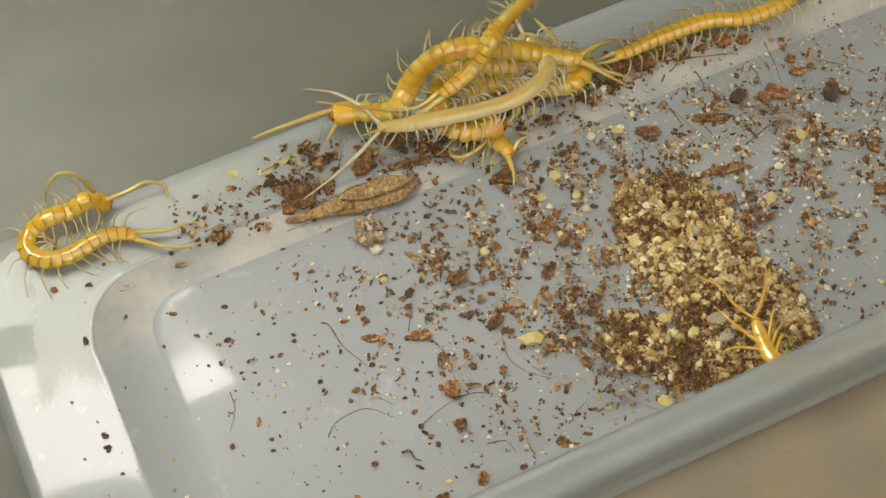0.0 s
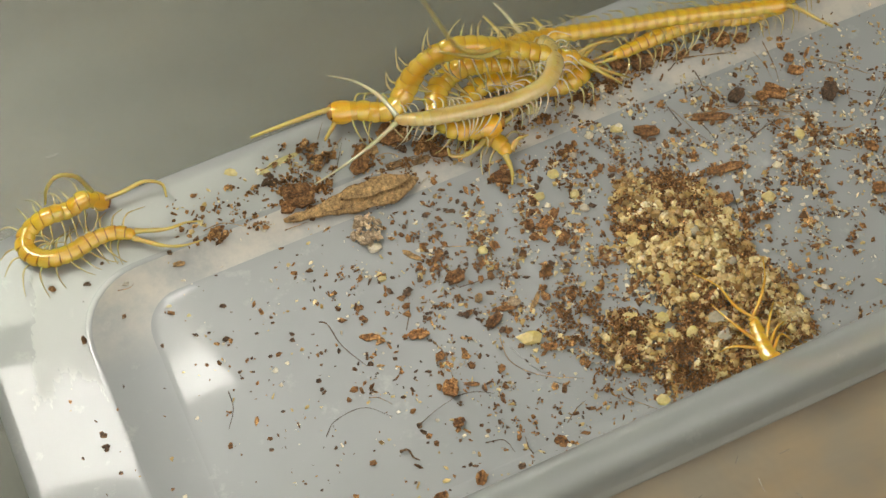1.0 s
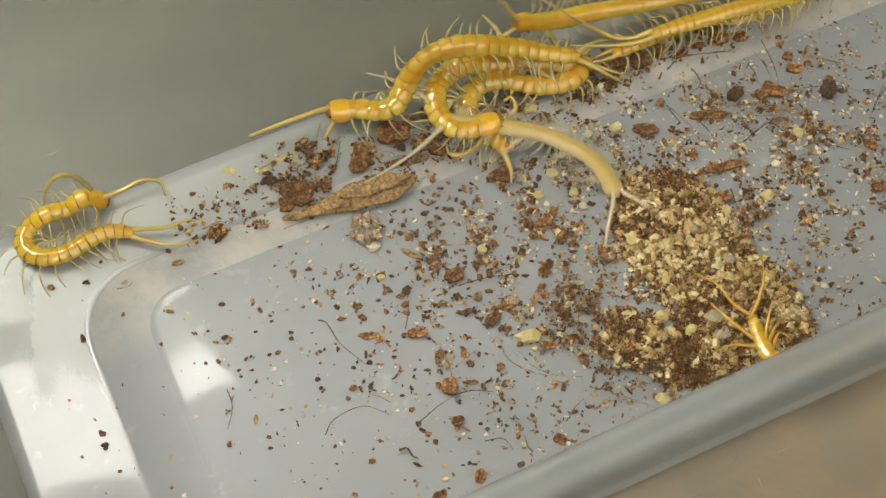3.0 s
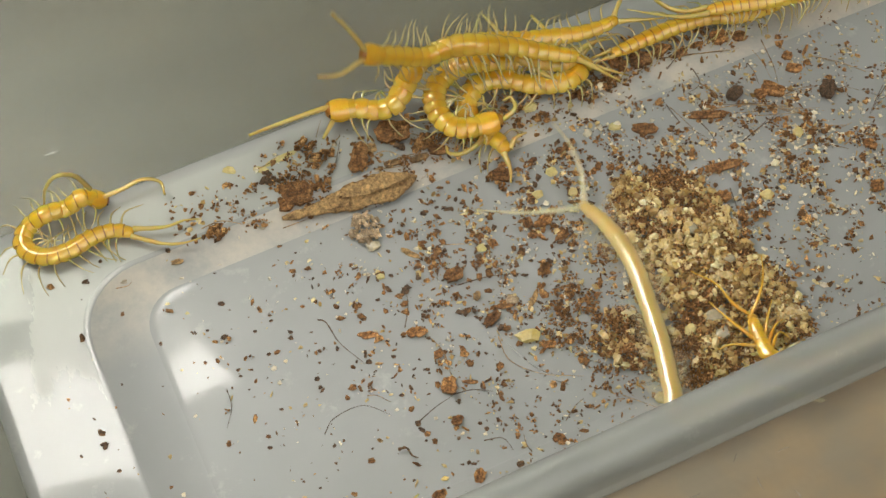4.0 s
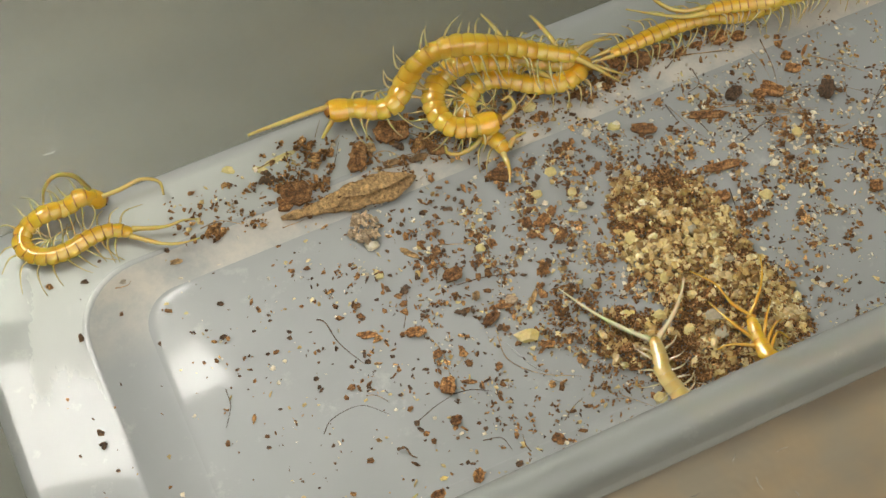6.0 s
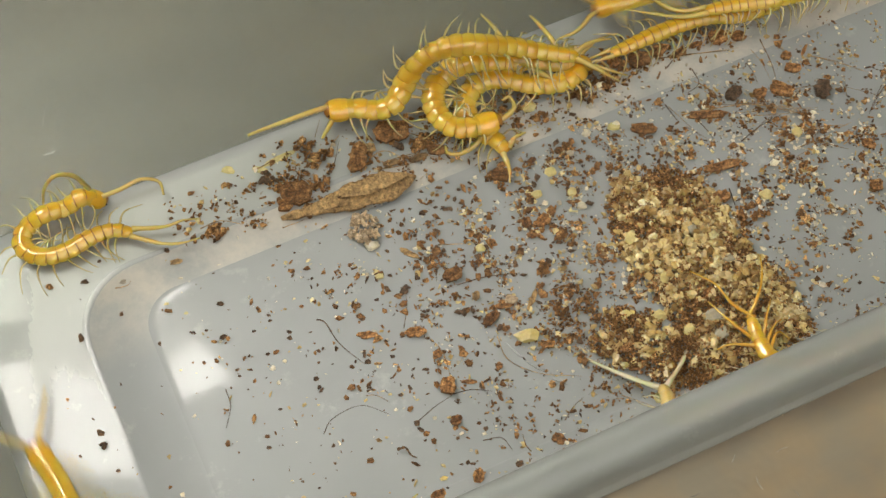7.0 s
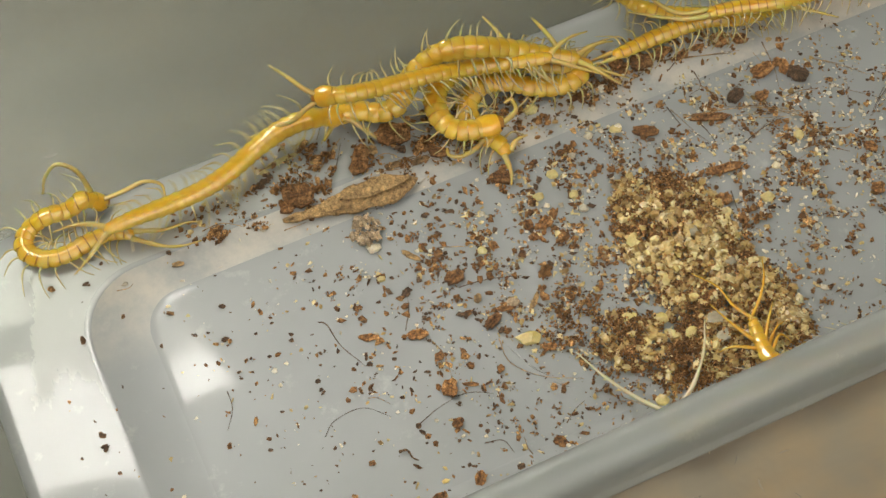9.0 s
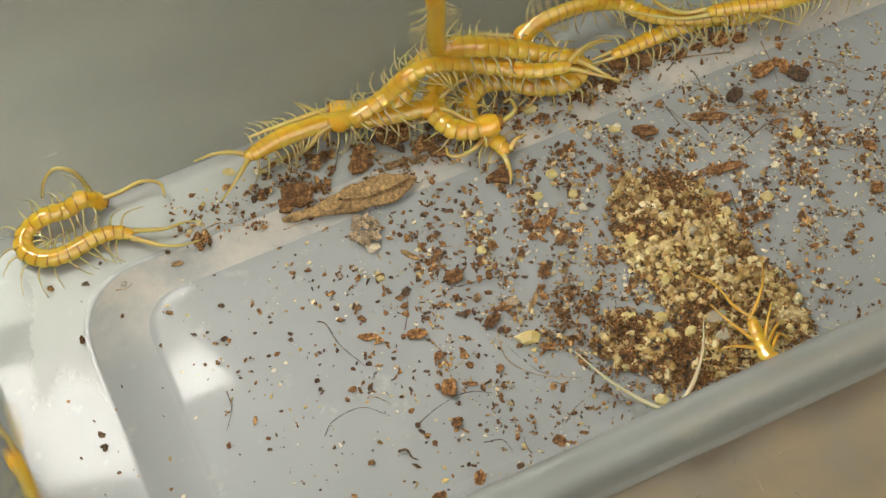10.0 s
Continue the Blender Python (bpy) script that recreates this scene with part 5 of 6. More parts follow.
pushed(chunk("soil_crumb", -21.2, 22.6, 3.06, 2.54, -22), (0, -21.2, 22.6, 0), (8.5, -21.3, 22.9, 0), (9.5, -23.2, 23.5, 20), (10, -24.4, 23.3, 30))
chunk("soil_crumb", -11.7, 22.8, 2.65, 1.91, 18)
chunk("dark_speck", -22.8, 26.8, 2.24, 1.48, -22)
chunk("pale_grain", -24.1, 28.4, 1.22, 1.27, -22)
pushed(chunk("soil_crumb", -35.4, 19.5, 4.28, 3.82, -12), (0, -35.4, 19.5, 0), (9.1, -35.3, 19.6, 0), (9.3, -36.4, 19.6, 30), (9.5, -37.9, 19.5, 60), (10, -38.0, 19.4, 60))
chunk("soil_crumb", -33.5, 24.5, 2.65, 1.70, -52)
chunk("soil_crumb", -31.3, 24.0, 1.43, 1.27, -22)
chunk("soil_crumb", -30.0, 21.9, 3.26, 1.70, -62)
chunk("soil_crumb", -28.5, 20.3, 3.47, 1.38, 3)
chunk("soil_crumb", -27.9, 18.3, 2.86, 2.12, -22)
chunk("soil_crumb", -24.0, 21.0, 4.28, 1.27, -7)
chunk("pale_grain", -27.5, 17.4, 1.43, 1.06, -22)
chunk("soil_crumb", -29.6, 19.0, 2.04, 1.27, 8)
chunk("bark_chip", -6.4, 22.7, 4.08, 6.57, -32)
chunk("fibre_bit", -3.4, 23.9, 2.24, 2.12, -22)
chunk("pale_grain", -4.8, 24.5, 1.43, 1.91, -22)
chunk("bark_chip", 1.7, 25.1, 7.96, 4.88, -14)
chunk("soil_crumb", 4.6, 20.8, 3.67, 3.82, -22)
chunk("bark_chip", 7.5, 18.7, 5.10, 2.33, -30)
chunk("soil_crumb", 1.2, 19.0, 3.06, 1.91, -12)
chunk("fibre_bit", 3.8, 18.5, 4.08, 1.48, -2)
chunk("fibre_bit", -1.4, 19.5, 3.67, 1.48, -7)
chunk("soil_crumb", 6.8, 21.5, 3.06, 2.76, 8)
chunk("dark_speck", 2.1, 21.9, 3.06, 1.70, -22)
chunk("pale_grain", 1.5, 18.0, 1.22, 0.95, -22)
chunk("pale_grain", -9.2, 27.4, 1.12, 1.06, -22)
chunk("crumbly_stone", -10.7, 9.7, 7.0, 6.2, 13)
chunk("pale_grain", -10.9, 6.2, 2.96, 2.12, -22)
chunk("dark_speck", -59.3, 20.1, 2.24, 1.27, -12)
chunk("dark_speck", -59.7, 18.6, 1.22, 0.64, 8)
chunk("dark_speck", -61.1, 17.2, 1.84, 0.53, -12)
chunk("pale_grain", -53.3, 17.5, 1.63, 0.95, -2)
chunk("fibre_bit", -43.6, 17.3, 2.65, 1.17, -12)
chunk("dark_speck", -55.8, 22.8, 0.82, 0.85, -22)
chunk("dark_speck", -44.3, 19.8, 1.02, 1.27, -22)
chunk("dark_speck", -39.4, 7.0, 1.33, 0.85, -22)
chunk("dark_speck", -45.7, 3.9, 1.73, 0.64, -47)
chunk("dark_speck", -41.2, 1.0, 1.22, 0.95, -2)
chunk("dark_speck", -43.4, 3.3, 0.71, 0.53, -22)
chunk("soil_crumb", -38.8, -4.3, 2.04, 1.38, -22)
chunk("dark_speck", -30.5, -2.9, 1.02, 0.85, -22)
chunk("dark_speck", -30.8, -3.9, 1.12, 0.95, -22)
chunk("dark_speck", -32.6, 1.5, 0.82, 0.53, -22)
chunk("dark_speck", -32.7, 0.5, 0.71, 0.53, -22)
chunk("dark_speck", -36.0, -0.2, 0.82, 0.53, -22)
chunk("dark_speck", -35.4, -5.1, 0.92, 0.64, -22)
chunk("soil_crumb", -45.8, -11.8, 1.43, 1.27, -22)
chunk("dark_speck", -41.5, -20.6, 0.92, 0.74, -22)
chunk("dark_speck", -37.2, -15.2, 0.82, 0.53, -22)
chunk("dark_speck", -66.0, -7.1, 1.43, 0.95, -52)
chunk("dark_speck", -66.3, -9.5, 1.22, 2.12, -22)
chunk("dark_speck", -70.4, -9.6, 0.82, 0.53, -62)
chunk("dark_speck", -65.5, -14.6, 0.92, 0.64, -22)
chunk("dark_speck", -41.2, -5.6, 0.92, 0.53, 8)
chunk("dark_speck", -41.3, -6.8, 0.71, 0.53, -22)
chunk("dark_speck", -29.6, -12.7, 1.02, 0.85, -22)
chunk("dark_speck", -29.8, -14.7, 1.63, 1.06, 8)
chunk("soil_crumb", 2.5, 9.6, 2.04, 1.70, -22)
chunk("dark_speck", 3.9, 7.7, 3.88, 1.17, -32)
chunk("soil_crumb", 0.3, 6.0, 3.67, 1.59, -2)
chunk("dark_speck", -3.0, 4.9, 0.82, 2.97, -22)
chunk("soil_crumb", -0.2, 3.6, 3.06, 1.80, -12)
chunk("dark_speck", -0.8, 1.2, 2.04, 0.95, -7)
chunk("dark_speck", 0.2, -0.2, 1.12, 1.80, -22)
chunk("fibre_bit", -5.4, 2.1, 4.28, 1.17, -52)
chunk("soil_crumb", -2.9, -0.9, 2.45, 2.97, -22)
chunk("soil_crumb", -1.7, -2.2, 2.86, 1.38, -52)
chunk("bark_chip", -0.1, -4.9, 4.28, 2.76, 3)
chunk("dark_speck", -1.9, -6.6, 2.86, 0.64, -10)
chunk("soil_crumb", 4.5, -4.8, 1.43, 3.18, 8)
chunk("soil_crumb", 7.4, -7.3, 1.73, 2.65, -22)
chunk("soil_crumb", 7.8, -9.9, 1.53, 1.48, -22)
chunk("soil_crumb", -3.9, -9.0, 6.32, 1.70, -17)
chunk("soil_crumb", -1.5, -8.7, 2.24, 1.91, -2)
chunk("soil_crumb", 1.1, -8.3, 1.43, 1.06, -22)
chunk("fibre_bit", 1.8, -10.2, 1.53, 1.91, -22)
chunk("grey_stone", 7.2, -13.4, 2.35, 1.80, -22)
chunk("bark_chip", 5.6, -13.9, 3.88, 1.27, -17)
chunk("bark_chip", 2.4, -15.2, 3.88, 2.33, 18)
chunk("soil_crumb", 6.4, -15.4, 1.53, 1.38, -22)
chunk("bark_chip", 16.1, 9.5, 4.69, 3.18, -32)
chunk("soil_crumb", 15.4, 7.3, 2.24, 2.12, -22)
chunk("soil_crumb", 12.5, 3.3, 1.02, 2.97, 13)
chunk("soil_crumb", 7.4, 0.9, 2.86, 1.48, 13)
chunk("yellow_grain", 6.5, -2.1, 2.14, 1.70, -22)
chunk("dark_speck", 7.6, -2.4, 1.22, 1.27, -22)
chunk("dark_speck", 7.4, 6.8, 0.82, 1.91, 3)
chunk("soil_crumb", 10.3, 6.8, 1.53, 1.27, -22)
chunk("bark_chip", 16.2, -1.0, 2.04, 2.65, -22)
chunk("bark_chip", 19.1, -1.9, 3.26, 2.65, 18)
chunk("soil_crumb", 16.9, -2.8, 1.84, 2.12, -22)
chunk("dark_speck", 19.4, -6.7, 2.45, 0.95, -2)
chunk("dark_speck", 21.3, -5.2, 2.04, 0.85, 18)
chunk("soil_crumb", 14.9, -10.1, 2.75, 2.97, -22)
chunk("soil_crumb", 12.8, -13.5, 1.84, 2.12, -22)
chunk("fibre_bit", 10.5, -14.9, 1.12, 4.66, -47)
chunk("soil_crumb", 14.3, -18.4, 3.26, 2.54, -22)
chunk("yellow_grain", -12.0, 0.3, 1.94, 1.48, -22)
chunk("pale_grain", -13.9, 1.5, 0.92, 0.95, -22)
chunk("dark_speck", -10.3, -0.3, 1.02, 0.85, -22)
chunk("soil_crumb", -18.3, 3.7, 2.45, 1.48, -42)
chunk("soil_crumb", -21.4, 1.6, 2.55, 1.70, -22)
chunk("soil_crumb", -24.5, 0.6, 1.63, 0.95, -22)
chunk("soil_crumb", -17.5, -3.3, 1.43, 1.27, -22)
chunk("dark_speck", -18.0, -5.8, 1.22, 1.06, -22)
chunk("dark_speck", -9.2, -4.0, 1.43, 1.59, -22)
chunk("bark_chip", -10.7, -12.0, 4.08, 2.12, -22)
chunk("dark_speck", -8.6, -9.8, 1.02, 1.70, -22)
chunk("soil_crumb", -6.5, -12.4, 2.24, 1.38, -42)
chunk("yellow_grain", 20.5, 3.3, 2.35, 2.01, -22)
chunk("pale_grain", 21.1, 1.1, 1.53, 1.27, -22)
chunk("pale_grain", 23.5, 0.1, 1.22, 1.17, -22)
chunk("yellow_grain", 26.5, 1.1, 2.14, 1.91, -22)
chunk("pale_grain", 26.9, -2.2, 2.14, 1.70, -22)
chunk("pale_grain", 3.9, 5.0, 1.33, 0.95, -22)
chunk("pale_grain", 9.6, 4.4, 1.53, 1.27, -22)
chunk("pale_grain", 15.1, 2.5, 1.22, 0.85, -22)
chunk("bark_chip", -18.5, -9.0, 3.88, 1.48, -22)
chunk("dark_speck", -16.1, -14.4, 1.02, 0.85, -22)
chunk("dark_speck", -20.4, -13.5, 1.12, 1.06, -22)
chunk("dark_speck", -20.3, -11.9, 0.61, 1.48, -22)
chunk("dark_speck", -24.3, -9.0, 0.82, 1.06, -22)
chunk("soil_crumb", -9.4, -18.6, 2.04, 1.59, -22)
chunk("dark_speck", -11.9, -19.2, 0.92, 2.12, 8)
chunk("bark_chip", -9.7, -23.3, 3.06, 3.82, -37)
chunk("bark_chip", -6.1, -24.0, 3.26, 0.85, -27)
chunk("soil_crumb", -2.8, -19.6, 1.63, 1.59, -22)
chunk("soil_crumb", -4.6, -20.7, 1.43, 0.95, -2)
chunk("dark_speck", -9.1, -26.5, 2.24, 0.74, -37)
chunk("bark_chip", -11.0, -29.4, 2.35, 2.12, -22)
chunk("soil_crumb", -4.1, -29.5, 1.84, 1.59, -62)
chunk("dark_speck", -17.3, -27.0, 1.22, 1.17, -22)
chunk("dark_speck", -17.1, -28.3, 1.33, 0.64, -52)
chunk("dark_speck", -22.2, -18.2, 0.82, 2.33, -22)
chunk("dark_speck", -20.5, -16.0, 0.51, 2.54, -47)
chunk("dark_speck", -17.7, -21.3, 1.12, 0.64, -22)
chunk("dark_speck", -12.1, -37.0, 4.08, 0.95, -10)
chunk("bark_chip", -11.9, -39.9, 2.24, 2.97, -47)
chunk("bark_chip", -19.3, -39.9, 2.65, 1.91, -12)
chunk("soil_crumb", -6.1, -36.5, 1.84, 0.95, -42)
chunk("soil_crumb", 0.7, -34.2, 2.24, 1.80, -2)
chunk("soil_crumb", 0.0, -36.2, 1.33, 2.33, -42)
chunk("soil_crumb", 5.8, -33.7, 2.24, 1.70, -2)
chunk("bark_chip", 3.3, -39.6, 2.86, 2.12, -57)
chunk("dark_speck", -4.8, -40.9, 1.22, 1.48, -42)
chunk("bark_chip", 9.3, -23.5, 3.47, 1.70, -12)
chunk("yellow_grain", 6.6, -20.6, 4.49, 3.18, -22)
chunk("soil_crumb", 5.2, -41.0, 1.63, 1.38, -22)
chunk("soil_crumb", 3.1, -31.5, 1.43, 1.38, -22)
chunk("bark_chip", 50.3, 20.3, 5.30, 4.03, -2)
chunk("bark_chip", 45.9, 22.1, 2.86, 3.60, -22)
chunk("pale_grain", 41.5, 18.3, 2.45, 1.91, -22)
chunk("pale_grain", 43.4, 19.0, 1.84, 1.70, -22)
chunk("soil_crumb", 40.1, 21.5, 3.06, 1.38, -2)
chunk("bark_chip", 36.4, 18.7, 5.51, 1.27, 8)
chunk("pale_grain", 50.0, 21.8, 2.65, 1.48, -2)
chunk("bark_chip", 54.8, 20.6, 4.49, 2.54, 8)
chunk("bark_chip", 58.0, 18.6, 3.67, 1.70, -2)
chunk("bark_chip", 61.9, 19.0, 3.06, 1.27, -2)
chunk("bark_chip", 66.6, 18.6, 4.08, 3.60, -2)
chunk("bark_chip", 70.4, 17.4, 3.47, 2.54, -22)
chunk("yellow_grain", 39.8, 10.0, 2.55, 2.12, -22)
chunk("pale_grain", 37.2, 10.9, 1.33, 1.27, -22)
chunk("bark_chip", 44.7, 7.2, 5.51, 2.44, -27)
chunk("dark_speck", 44.9, 5.4, 1.43, 0.85, -22)
chunk("soil_crumb", 51.4, 4.0, 3.26, 1.59, -7)
chunk("soil_crumb", 50.8, 1.9, 1.02, 2.76, -42)
chunk("soil_crumb", 50.2, -1.3, 2.45, 2.97, -22)
chunk("bark_chip", 53.9, -5.5, 8.36, 2.12, -10)
chunk("soil_crumb", 50.5, -5.4, 3.06, 1.91, -22)
chunk("dark_chip", 63.5, 7.0, 3.67, 2.97, 13)
chunk("dark_speck", 65.2, 9.0, 2.04, 0.64, -12)
chunk("soil_crumb", 52.9, 6.8, 0.82, 0.64, -22)
pushed(chunk("dark_chip", 80.3, 0.6, 3.47, 4.45, -42), (0, 80.3, 0.6, 0), (6.9, 80.3, 0.6, 0), (7, 79.6, 0.9, 0), (7.2, 76.7, 2.8, 20), (7.5, 78.3, 5.1, 50), (8, 76.6, 6.1, 70), (9, 76.9, 6.5, 80), (10, 77.0, 6.3, 80))
chunk("dark_speck", 82.8, -3.0, 1.22, 2.12, -52)
pushed(chunk("bark_chip", 70.7, 4.9, 5.71, 3.18, -47), (0, 70.7, 4.9, 0), (6.8, 70.7, 4.9, 0), (7, 72.4, 4.1, 0), (7.2, 71.7, 4.4, 5), (7.5, 71.5, 8.2, 25), (8, 70.7, 8.5, 20), (8.3, 70.3, 8.2, 30), (8.6, 70.5, 8.0, 45), (9, 71.1, 9.9, 50), (10, 71.2, 9.8, 50))
chunk("bark_chip", 68.3, 4.9, 3.06, 2.54, -2)
pushed(chunk("bark_chip", 77.0, 10.2, 2.24, 2.12, -42), (0, 77.0, 10.2, 0), (7, 77.0, 10.2, 0), (7.2, 75.5, 11.2, 0), (7.5, 74.9, 11.0, 0), (10, 74.5, 10.2, 0))
pushed(chunk("bark_chip", 76.8, 7.3, 3.88, 2.12, -32), (0, 76.8, 7.3, 0), (7, 76.8, 7.3, 0), (7.2, 76.4, 11.9, 40), (7.5, 76.1, 8.8, 60), (8.5, 75.4, 9.5, 80), (9, 75.3, 8.9, 90), (10, 75.4, 8.7, 90))
pushed(chunk("bark_chip", 80.8, 9.9, 0.82, 3.18, -52), (0, 80.8, 9.9, 0), (7.1, 80.9, 9.9, 0), (7.3, 78.6, 11.5, 0), (7.5, 78.4, 11.9, 0), (8.3, 76.8, 12.5, 0), (9, 76.8, 8.5, 0), (10, 76.9, 8.3, 0))
chunk("bark_chip", 56.8, 5.1, 8.98, 1.91, -24)
chunk("soil_crumb", 57.8, 1.5, 1.22, 1.70, -22)
chunk("soil_crumb", 73.8, -2.5, 2.45, 2.54, -22)
chunk("yellow_grain", 70.4, -5.1, 2.04, 2.33, -22)
chunk("soil_crumb", 77.2, -7.1, 3.06, 1.38, -32)
chunk("soil_crumb", 82.0, -10.2, 6.12, 1.91, -4)
chunk("bark_chip", 81.4, -12.7, 3.06, 2.12, -42)
chunk("bark_chip", 78.0, -20.7, 3.06, 2.76, -22)
chunk("dark_speck", 87.4, -2.6, 2.45, 0.85, -27)
chunk("dark_speck", 90.2, 1.6, 1.43, 0.42, -7)
chunk("dark_speck", 88.6, -0.1, 0.92, 0.64, -22)
chunk("soil_crumb", 66.6, -5.9, 2.45, 1.80, -42)
chunk("soil_crumb", 66.0, -9.5, 2.45, 2.12, -22)
chunk("soil_crumb", 68.2, -12.0, 2.24, 2.54, -22)
chunk("pale_grain", 63.3, -8.9, 2.04, 1.48, -2)
chunk("soil_crumb", 72.2, -12.3, 3.06, 1.59, -22)
chunk("soil_crumb", 67.8, -2.5, 1.63, 0.85, -22)
chunk("soil_crumb", 62.9, -1.2, 1.63, 0.95, -22)
chunk("bark_chip", 50.8, -11.0, 3.88, 2.76, -7)
chunk("soil_crumb", 55.0, -16.9, 3.06, 2.54, -22)
chunk("soil_crumb", 52.5, -15.5, 2.45, 4.24, -22)
chunk("yellow_grain", 58.5, -13.9, 3.06, 2.23, -22)
chunk("soil_crumb", 56.9, -16.9, 1.84, 2.33, -22)
chunk("soil_crumb", 61.6, -15.8, 2.14, 1.59, -12)
chunk("soil_crumb", 64.4, -19.1, 1.53, 1.59, -22)
chunk("soil_crumb", 66.8, -21.6, 2.04, 1.17, -37)
chunk("pale_grain", 71.3, -23.6, 1.63, 0.95, -22)
chunk("soil_crumb", 61.8, -24.7, 2.55, 1.17, 3)
chunk("soil_crumb", 67.9, -27.5, 2.86, 1.91, -37)
chunk("soil_crumb", 53.8, -28.4, 1.43, 2.54, -2)
chunk("dark_speck", 52.8, -26.0, 1.63, 0.64, -22)
chunk("pale_grain", 55.2, -24.9, 1.43, 0.95, -22)
chunk("soil_crumb", 57.6, -36.3, 2.55, 1.91, -42)
chunk("dark_speck", 55.2, -34.5, 3.47, 0.64, -17)
chunk("pale_grain", 58.7, -33.6, 1.84, 1.27, -42)
chunk("soil_crumb", 61.9, -40.3, 1.43, 1.59, -22)
chunk("bark_chip", 37.3, -27.1, 4.28, 2.97, 23)
chunk("pale_grain", 38.1, -31.5, 4.69, 2.97, -22)
chunk("bark_chip", 36.2, -11.9, 3.47, 2.65, -12)
chunk("soil_crumb", 49.7, -18.0, 2.04, 1.48, -22)
chunk("soil_crumb", 64.7, -28.4, 1.22, 0.85, -22)
chunk("soil_crumb", 51.0, -25.9, 1.43, 1.06, -22)
chunk("bark_chip", 22.3, -28.8, 5.92, 1.91, -37)
chunk("bark_chip", 21.6, -33.4, 3.67, 1.91, -2)
chunk("soil_crumb", 17.8, -15.9, 3.06, 2.33, -22)
chunk("soil_crumb", 19.2, -19.2, 2.65, 2.33, -2)
chunk("soil_crumb", 12.9, -24.0, 2.65, 2.54, -22)
chunk("soil_crumb", 16.1, -31.7, 2.45, 1.91, -22)
chunk("yellow_dropping", -28.7, 30.5, 1.53, 2.54, 58)
chunk("yellow_dropping", -23.2, 28.0, 1.43, 3.18, 48)
chunk("yellow_dropping", -19.2, 28.9, 6.12, 1.06, 3)
chunk("yellow_dropping", -45.4, 7.8, 0.82, 0.64, -22)
chunk("yellow_grain", 22.1, -40.4, 2.86, 2.33, -12)

fibre("tan", 0.22, [(52.4, 7.0), (62.5, 4.5), (68.4, 1.9), (73.7, -2.6)])
fibre("tan", 0.2, [(62.8, 5.0), (67.5, 2.5), (71.5, -1.2)])
fibre("dark", 0.2, [(59.0, 14.7), (58.8, 11.6), (55.7, 10.7)])
fibre("tan", 0.2, [(58.8, 11.6), (61.2, 6.4)])
fibre("dark", 0.22, [(60.0, -2.5), (64.8, -1.1), (69.6, -0.7)])
fibre("tan", 0.16, [(81.0, 8.5), (85.1, 5.0), (88.9, 0.9)])
fibre("dark", 0.18, [(90.9, -3.2), (88.1, -4.9), (84.9, -7.3)])
fibre("dark", 0.25, [(50.7, 10.1), (51.0, 7.7), (51.2, 5.9)])
fibre("dark", 0.22, [(54.7, 4.8), (55.0, 2.3), (55.5, 0.3)])
fibre("dark", 0.15, [(69.3, 11.9), (69.4, 9.5), (69.0, 7.0)])
fibre("tan", 0.2, [(72.5, 3.0), (75.7, 2.9), (78.7, 2.2)])
fibre("tan", 0.2, [(70.2, -5.0), (74.7, -6.0), (80.0, -7.6)])
fibre("tan", 0.2, [(69.3, -8.0), (72.6, -8.6), (77.2, -12.1)])
fibre("dark", 0.2, [(-25.4, -2.8), (-24.2, -3.8), (-23.6, -8.5), (-21.1, -13.7)])
fibre("dark", 0.13, [(-32.3, -22.3), (-29.9, -20.4), (-24.6, -20.4), (-20.8, -23.8)])
fibre("dark", 0.16, [(-17.0, -26.9), (-13.3, -25.8), (-9.8, -25.1)])
fibre("dark", 0.18, [(-9.7, -24.9), (-6.3, -25.6), (-3.3, -27.2)])
fibre("tan", 0.16, [(-8.8, -14.1), (-8.0, -17.9), (-8.9, -23.1)])
fibre("tan", 0.16, [(1.9, -18.5), (1.8, -23.2), (5.6, -27.7), (12.0, -31.2)])
fibre("dark", 0.16, [(-8.4, -34.4), (-5.4, -35.3), (-4.7, -38.0)])
fibre("dark", 0.18, [(-0.4, -6.9), (4.9, -7.8), (10.8, -9.4)])
fibre("dark", 0.16, [(5.7, -37.0), (8.2, -35.4), (10.4, -34.7)])
fibre("dark", 0.16, [(-44.3, -8.1), (-44.7, -11.5), (-46.8, -14.6)])
fibre("tan", 0.15, [(-23.1, -19.1), (-21.6, -19.8), (-19.9, -21.7)])
fibre("dark", 0.5, [(-22.2, -30.0), (-20.9, -30.4), (-20.5, -31.8), (-19.8, -32.7)])
fibre("tan", 0.18, [(-0.1, 1.5), (5.0, -0.6)])
fibre("dark", 0.15, [(-12.2, -10.5), (-10.1, -7.1), (-9.2, -4.6)])
fibre("tan", 0.2, [(-2.0, -39.6), (-2.3, -38.2), (-1.9, -36.2)])
fibre("tan", 0.2, [(44.3, -26.4), (42.4, -32.7)])
fibre("dark", 0.2, [(53.0, -10.1), (52.2, -14.1)])
fibre("tan", 0.2, [(39.8, -8.5), (38.5, -14.1)])
fibre("tan", 0.2, [(37.9, -16.3), (40.5, -12.6), (40.4, -10.0)])
fibre("tan", 0.14, [(16.6, -37.0), (20.4, -41.6)])
fibre("tan", 0.2, [(-55.0, 16.8), (-53.0, 16.4), (-52.0, 17.1)])
fibre("tan", 0.2, [(-37.4, 21.3), (-33.7, 21.1), (-30.2, 19.0)])
fibre("tan", 0.2, [(-24.1, 15.7), (-19.8, 15.6)])
fibre("tan", 0.25, [(1.0, 24.8), (4.7, 23.1), (9.4, 18.3)])
